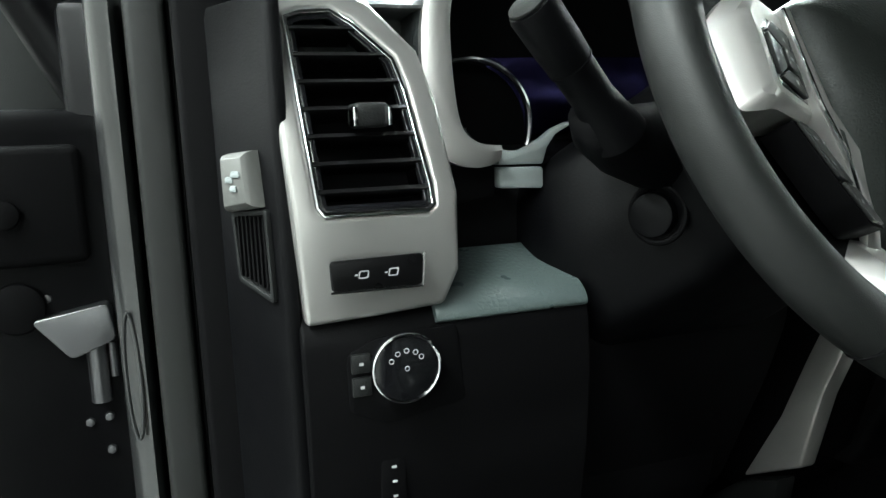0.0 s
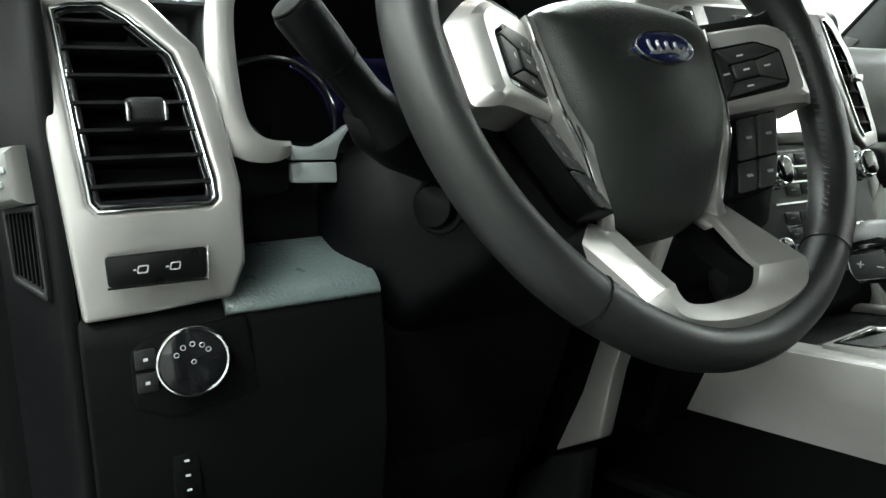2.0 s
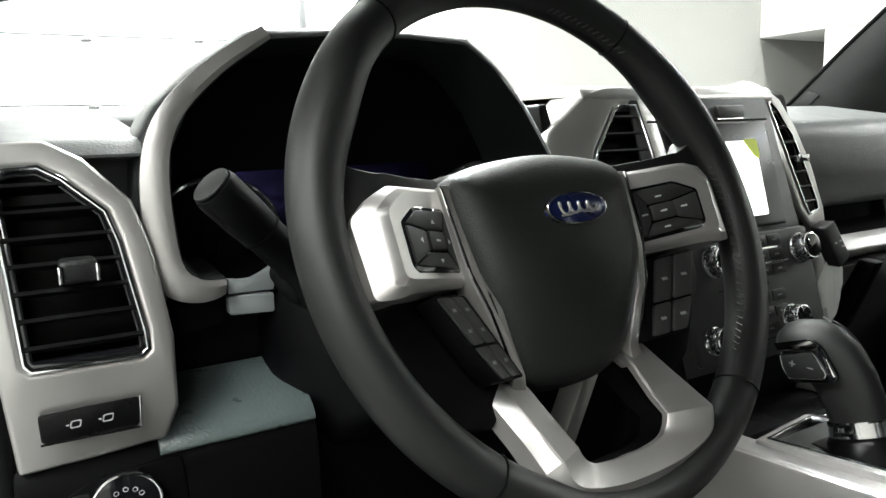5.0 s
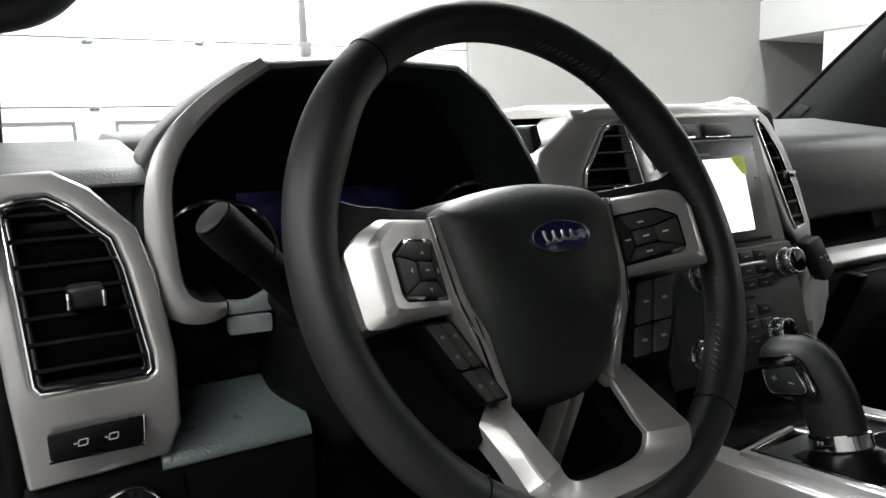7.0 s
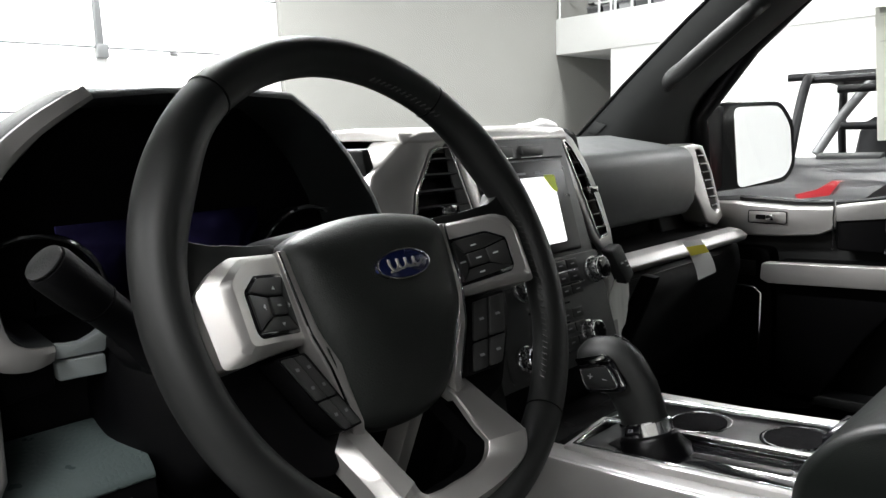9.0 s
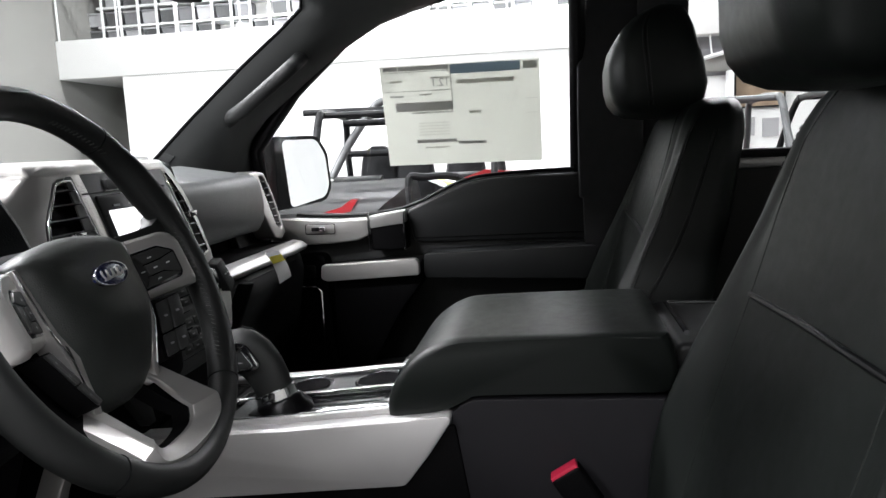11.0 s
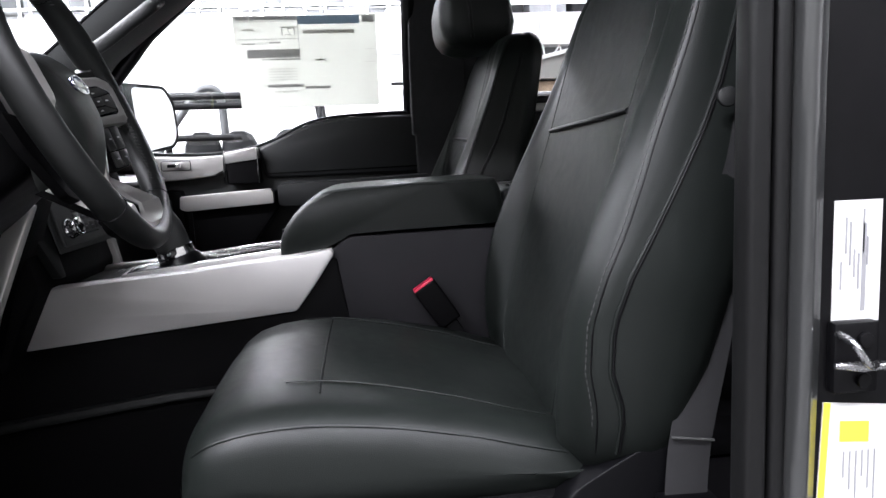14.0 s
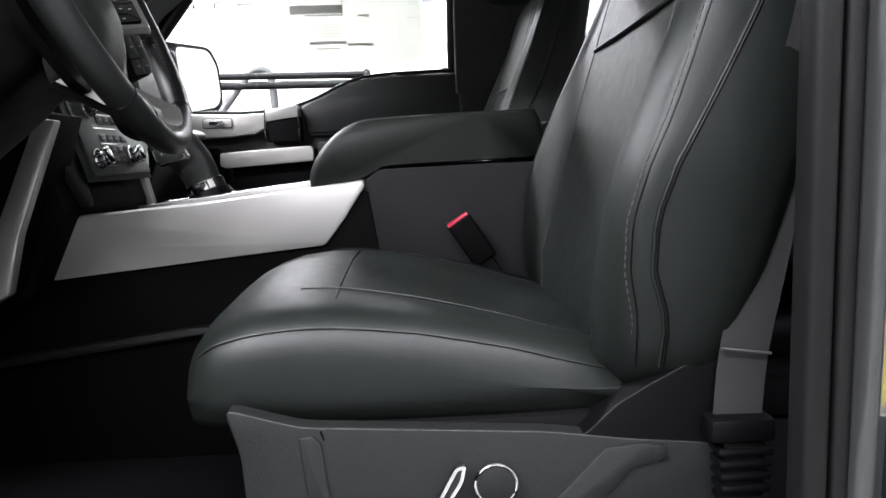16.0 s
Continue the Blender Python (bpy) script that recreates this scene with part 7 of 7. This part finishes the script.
# ---- vehicles and clutter on the showroom floor ----
def utility_vehicle(x, y, turn, body, name_label, cage_paint=None):
    cage_paint = cage_paint or TUBE_GREY
    t = thing("utility_vehicle", (x, y, 0), name_label, "off-road vehicle", "side-by-side vehicles", turn=(0, 0, turn))
    I = Matrix.Identity(4)

    def p(nm, bm, m, parent=t, label=""):
        return part(nm, bm, m, parent, label, local=I if parent is t else I)
    p("floor_pan", box(-0.70, 0.70, -0.75, 0.85, 0.36, 0.46, 0.02), UTV_BLACK)
    nose = [[Vector((u, yy, z)) for u, z in round_poly([(-w, z0), (w, z0), (w * 0.92, z1), (-w * 0.92, z1)], 0.06, 3)] for yy, w, z0, z1 in ((0.75, 0.66, 0.45, 1.22), (1.05, 0.62, 0.48, 1.20), (1.35, 0.52, 0.50, 1.08), (1.56, 0.40, 0.52, 0.86))]
    p("nose", loft(nose), body, label="moulded front bodywork")
    p("front_bumper", tube([(-0.4, 1.50, 0.45), (-0.4, 1.62, 0.62), (0.4, 1.62, 0.62), (0.4, 1.50, 0.45)], 0.025, 8), TUBE_GREY)
    for s in (-1, 1):
        p("headlight", prism(round_poly([(0.30 * s, 0.78), (0.50 * s, 0.84), (0.52 * s, 0.76), (0.34 * s, 0.70)], 0.02, 2), "y", 1.36, 1.46, 0.01), PAPER)
        p("rear_fender", prism(round_poly([(-1.50, 0.98), (-1.38, 1.26), (-0.82, 1.30), (-0.70, 1.02), (-0.85, 0.76), (-1.3, 0.76)], 0.06, 3), "x", min(0.42 * s, 0.74 * s), max(0.42 * s, 0.74 * s), 0.03, 3), body)
        p("front_fender", prism(round_poly([(0.72, 0.98), (0.85, 1.24), (1.30, 1.18), (1.52, 0.92), (1.3, 0.80)], 0.06, 3), "x", min(0.44 * s, 0.76 * s), max(0.44 * s, 0.76 * s), 0.03, 3), body)
        p("tail_light", prism(round_poly([(0.36 * s, 1.20), (0.70 * s, 1.27), (0.70 * s, 1.14), (0.40 * s, 1.08)], 0.02, 2), "y", -1.52, -1.42, 0.008), TAIL_RED, label="red tail light")
        p("side_panel", prism(round_poly([(-0.72, 0.50), (-0.70, 0.92), (0.10, 0.74), (0.72, 0.84), (0.72, 0.50)], 0.03, 3), "x", min(0.66 * s, 0.72 * s), max(0.66 * s, 0.72 * s), 0.015), body)
        for yy in (1.02, -1.05):
            w = p("wheel", disc((0.62 * s - 0.14, yy, 0.34), (1, 0, 0), 0.19, 0.28, 24, 0.02), STEEL)
            tyre = ring_solid((0.62 * s, yy, 0.34), (1, 0, 0), 0.24, 0.10, 32, tube_seg=10)
            part("tyre", tyre, TYRE, w, local=I)
        seat_b = round_poly([(-0.42, 0.62), (-0.62, 1.30), (-0.50, 1.34), (-0.24, 0.70), (0.10, 0.72), (0.10, 0.60)], 0.05, 3)
        p("bucket_seat", prism(seat_b, "x", 0.10 * s if s > 0 else -0.58, 0.58 if s > 0 else -0.10, 0.04, 3), UTV_BLACK)
        p("seat_head", prism(round_poly([(-0.66, 1.28), (-0.70, 1.46), (-0.58, 1.48), (-0.50, 1.32)], 0.03, 3), "x", min(0.18 * s, 0.50 * s), max(0.18 * s, 0.50 * s), 0.04, 3), UTV_BLACK)
        cage = smooth_loop([(0.66 * s, 0.82, 0.98), (0.62 * s, 0.42, 1.55), (0.58 * s, 0.22, 1.84), (0.57 * s, 0.05, 1.90), (0.57 * s, -0.50, 1.90), (0.58 * s, -0.66, 1.84), (0.62 * s, -0.74, 1.45), (0.66 * s, -0.80, 0.92)], 5, False)
        p("cage_hoop", tube(cage, 0.026, 10), cage_paint, label="roll cage hoop")
        p("cage_stay", tube([(0.58 * s, -0.64, 1.84), (0.56 * s, -1.35, 1.05)], 0.022, 8), cage_paint)
        p("door_bar", tube(smooth_loop([(0.69 * s, 0.60, 0.88), (0.72 * s, 0.10, 1.10), (0.70 * s, -0.62, 1.05)], 4, False), 0.018, 8), UTV_BLACK)
    for yy, z in ((0.10, 1.90), (-0.58, 1.885), (0.60, 1.30)):
        p("cage_cross", tube([(-0.60, yy, z), (0.60, yy, z)], 0.022, 8), UTV_BLACK if z < 1.5 else cage_paint)
    p("cargo_bed", box(-0.58, 0.58, -1.45, -0.78, 0.66, 0.90, 0.03), UTV_BLACK)
    p("dash", box(-0.60, 0.60, 0.52, 0.78, 0.86, 1.06, 0.04, 3), UTV_BLACK)
    p("wheel_ring", ring_solid((0.34, 0.42, 1.10), (0, -0.8, 0.6), 0.16, 0.014, 28), UTV_BLACK)
    return t


def arch_on(t, x, y):
    """The grey arch and red corner of the black vehicle."""
    m = t.matrix_world.inverted()

    def q(*p):
        return m @ Vector(p)
    I = Matrix.Identity(4)
    part("rear_arch", tube(smooth_loop([q(5.05, 1.60, 1.45), q(5.15, 1.49, 1.68), q(5.23, 1.32, 1.93), q(5.25, 1.26, 1.99), q(5.26, 1.18, 1.995), q(5.27, 1.13, 1.93), q(5.28, 1.115, 1.68), q(5.30, 1.11, 1.25)], 6, False), 0.030, 12), TUBE_GREY, t, "thick grey arch of the roll cage", local=I)
    for a, b in (((4.95, 1.75, 1.925), (5.2, 0.40, 1.93)), ((4.75, 1.40, 1.83), (4.85, 0.40, 1.83)), ((4.9, 1.42, 1.62), (5.0, 0.95, 1.62))):
        part("roof_bar", tube([q(*a), q(*b)], 0.024, 10), UTV_BLACK, t, local=I)
    for y in (1.27, 1.0, 0.62):
        part("seat_shell", loft([[q(5.2 + dx, y + dy * w, z) for dx, dy in ((-0.05, -0.8), (-0.07, 0), (-0.05, 0.8), (0, 1), (0.07, 0.7), (0.08, 0), (0.07, -0.7), (0, -1))] for z, w in ((1.25, 0.15), (1.45, 0.15), (1.58, 0.13), (1.64, 0.10), (1.67, 0.05))]), UTV_BLACK, t, local=I, smooth=60)
    part("engine_cover", loft([[q(xx, 1.30 - w, z0), q(xx, 1.30 + w, z0), q(xx, 1.28 + w * 0.8, z1), q(xx, 1.28 - w * 0.8, z1)] for xx, w, z0, z1 in ((3.55, 0.30, 1.05, 1.20), (3.75, 0.45, 1.0, 1.34), (4.3, 0.5, 1.0, 1.42), (4.6, 0.5, 1.0, 1.45))]), UTV_BLACK, t, local=I, smooth=50)
    part("corner_light", loft([[q(3.50 + d, y, z) for y, z in ((1.16, 1.315), (1.03, 1.335), (0.99, 1.395), (1.02, 1.400), (1.08, 1.36), (1.17, 1.335))] for d in (0.0, 0.06)]), TAIL_RED, t, "red tail light", local=I)
    for i in range(4):
        part("stripe", tube(smooth_loop([q(4.15, 0.72 - i * 0.05, 1.46 - i * 0.01), q(4.1, 0.60 - i * 0.06, 1.40), q(4.05, 0.54 - i * 0.05, 1.27)], 4, False), 0.014, 6), (PAPER, UTV_LIME)[i % 2], t, local=I)
    part("seat_bolster", loft([[q(4.5 + d, y, z) for y, z in ((0.55, 1.30), (0.28, 1.36), (0.20, 1.47), (0.42, 1.49), (0.56, 1.44))] for d in (0.0, 0.2)]), UTV_RED, t, local=I)
    part("side_frame", tube(smooth_loop([q(3.9, 0.78, 1.18), q(3.92, 0.80, 1.46), q(3.95, 0.72, 1.48), q(4.1, 0.52, 1.45), q(4.12, 0.50, 1.20)], 5, False), 0.022, 8), UTV_BLACK, t, local=I)


first = utility_vehicle(5.25, 0.98, -86, UTV_BLACK, "black side-by-side utility vehicle with a grey arch and red tail lights", UTV_BLACK)
bpy.context.view_layer.update()
arch_on(first, 5.25, 0.98)
utility_vehicle(5.95, -1.02, -90, UTV_RED, "red side-by-side utility vehicle with a roll cage")
utility_vehicle(5.9, -2.52, -90, UTV_BLACK, "black side-by-side utility vehicle beside the service bay", UTV_BLACK)


def stacked_goods():
    # rail and goods on the mezzanine
    r = thing("mezzanine_rail", (11.05, 3, 3.62), "white steel guard rail on the mezzanine", "railing")
    for i in range(10):
        y = -1.5 + i * 1.05
        part("rail_post", box(11.03, 11.06, y - 0.012, y + 0.012, 3.62, 4.65, 0.004), DOOR_WHITE, r)
    for z in (4.62,):
        part("rail_bar", box(11.02, 11.07, -1.55, 8.0, z - 0.025, z + 0.025, 0.004), DOOR_WHITE, r)
    # racks of grey bins on the mezzanine
    rack = thing("bin_rack", (12.0, 4, 3.62), "white open rack filled with grey storage bins", "rack")
    for z in (3.735, 3.955, 4.28, 4.62):
        part("shelf", box(11.92, 12.4, -1.5, 7.8, z - 0.018, z + 0.018, 0.004), DOOR_WHITE, rack)
    for i in range(28):
        y = -1.48 + i * 0.34
        part("upright", box(11.90, 11.93, y - 0.018, y + 0.018, 3.62, 4.70), DOOR_WHITE, rack)
        for k, (z0, z1) in enumerate(((3.63, 3.71), (3.76, 3.92), (3.99, 4.22), (4.31, 4.55))):
            if (i * 7 + k * 3) % 11 == 0:
                continue
            tub = [[Vector((11.98 + g * 0.5 + dx * (1 - g), y + 0.035 + g + e * (1 - 7 * g), z)) for dx, e in ((0, 0), (0.3, 0), (0.3, 0.27), (0, 0.27))] for z, g in ((z0, 0.014), (z1 - 0.02, 0.0), (z1, 0.0))]
            part("bin", soften(loft(tub), 0.02, 2), (INK, INK_PALE, TUBE_GREY)[(i * 5 + k * 2) % 3], rack)
            part("bin_lip", box(11.955, 11.985, y + 0.03, y + 0.31, z1 - 0.035, z1 - 0.005, 0.006), (INK, INK_PALE)[(i + k) % 2], rack)
    # east part behind the rear window: beam, truss, sloping fascia, shelf above
    solo("header_beam", box(9.6, 9.9, -9, -1.6, 2.89, 3.32, 0.01), WALL_WHITE, "white header beam over the side bay", "beam", "structure")
    part("beam_stiffener", box(9.57, 9.62, -2.42, -2.34, 2.92, 3.30, 0.004), DOOR_WHITE, bpy.data.objects["header_beam"])
    tr = thing("roof_truss", (9.7, -3, 2.6), "white steel roof truss over a sloping chord", "truss")
    part("chord", tube([(9.66, -1.95, 2.60), (9.66, -4.6, 3.22)], 0.03, 6), DOOR_WHITE, tr)
    for i in range(9):
        y = -2.05 - i * 0.12
        part("web", tube([(9.70, y, 2.62 + 0.235 * (i * 0.12)), (9.70, y - (0.09 if i % 2 else -0.03), 2.89)], 0.012, 6), DOOR_WHITE, tr)
    g = prism([(-1.95, 2.44), (-6.0, 2.44), (-6.0, 3.52), (-1.95, 2.575)], "x", 9.74, 9.80, 0.004)
    solo("sloping_fascia", g, WALL_GREY, "grey sloping fascia panel over the service bay", "fascia", "structure")
    solo("bay_recess", box(9.95, 10.05, -9, -1.6, 2.40, 2.92), INK, "dark grey recess behind the truss", "wall", "structure")
    solo("bay_column", box(9.72, 9.84, -2.33, -2.25, 0, 2.44, 0.006), DOOR_WHITE, "slim white steel column", "column", "structure")
    sh = thing("upper_shelf", (10.2, -4, 3.3), "white open shelf with dark goods above the beam", "shelf")
    for z in (3.46, 3.95):
        part("shelf_bar", box(9.7, 9.76, -9, -1.6, z, z + 0.045, 0.004), DOOR_WHITE, sh)
    for i in range(9):
        part("dark_carton", box(9.95, 10.6, -2.3 - i * 0.62, -1.76 - i * 0.62, 3.32, 3.75 + 0.08 * ((i * 5) % 3), 0.02), (UTV_BLACK, INK)[i % 2], sh)
        part("shelf_post", box(9.7, 9.75, -2.7 - i * 1.2, -2.65 - i * 1.2, 3.32, 4.0), DOOR_WHITE, sh)
    st = thing("parts_stand", (7.0, -0.38, 0), "black steel parts stand with a grey clamp beside the vehicles", "stand")
    part("upright", tube([(7.0, -0.39, 0.06), (7.0, -0.40, 1.7), (7.0, -0.39, 2.16)], 0.022, 10), TUBE_GREY, st)
    part("cross_arm", box(6.97, 7.03, -0.53, -0.24, 2.145, 2.175, 0.006), UTV_BLACK, st)
    part("clamp", box(6.95, 7.05, -0.44, -0.35, 2.04, 2.10, 0.01), TUBE_GREY, st, "grey clamp")
    part("tool_box", box(6.9, 7.1, -0.48, -0.23, 1.47, 1.68, 0.015), UTV_BLACK, st)
    for a in (90, 210, 330):
        part("foot", tube([(7.0, -0.39, 0.30), (7.0 + 0.35 * math.cos(radians(a)), -0.39 + 0.35 * math.sin(radians(a)), 0.02)], 0.016, 8), UTV_BLACK, st)
    po = thing("poster", (9.98, -2.65, 2.2), "framed brown scenic poster on the wall", "poster")
    solo("bay_wall", box(10.0, 10.15, -9, -1.75, 0, 2.44), WALL_WHITE, "white service bay wall", "wall", "structure")
    part("print", box(9.93, 9.97, -2.99, -2.40, 1.98, 2.42), POSTER, po)
    part("poster_frame", frame_solid([(-3.01, 1.96), (-2.38, 1.96), (-2.38, 2.44), (-3.01, 2.44)], [(-2.99, 1.98), (-2.40, 1.98), (-2.40, 2.42), (-2.99, 2.42)], lambda u, v, d: (9.985 - d, u, v), 0.06), UTV_BLACK, po)
    no = thing("wall_notice", (10.0, -2.6, 1.5), "small framed notices on the bay wall", "notice")
    for y, z in ((-2.55, 1.72), (-2.85, 1.70)):
        part("notice_sheet", box(9.975, 9.995, y - 0.10, y + 0.10, z - 0.12, z + 0.12), INK_PALE, no)


stacked_goods()
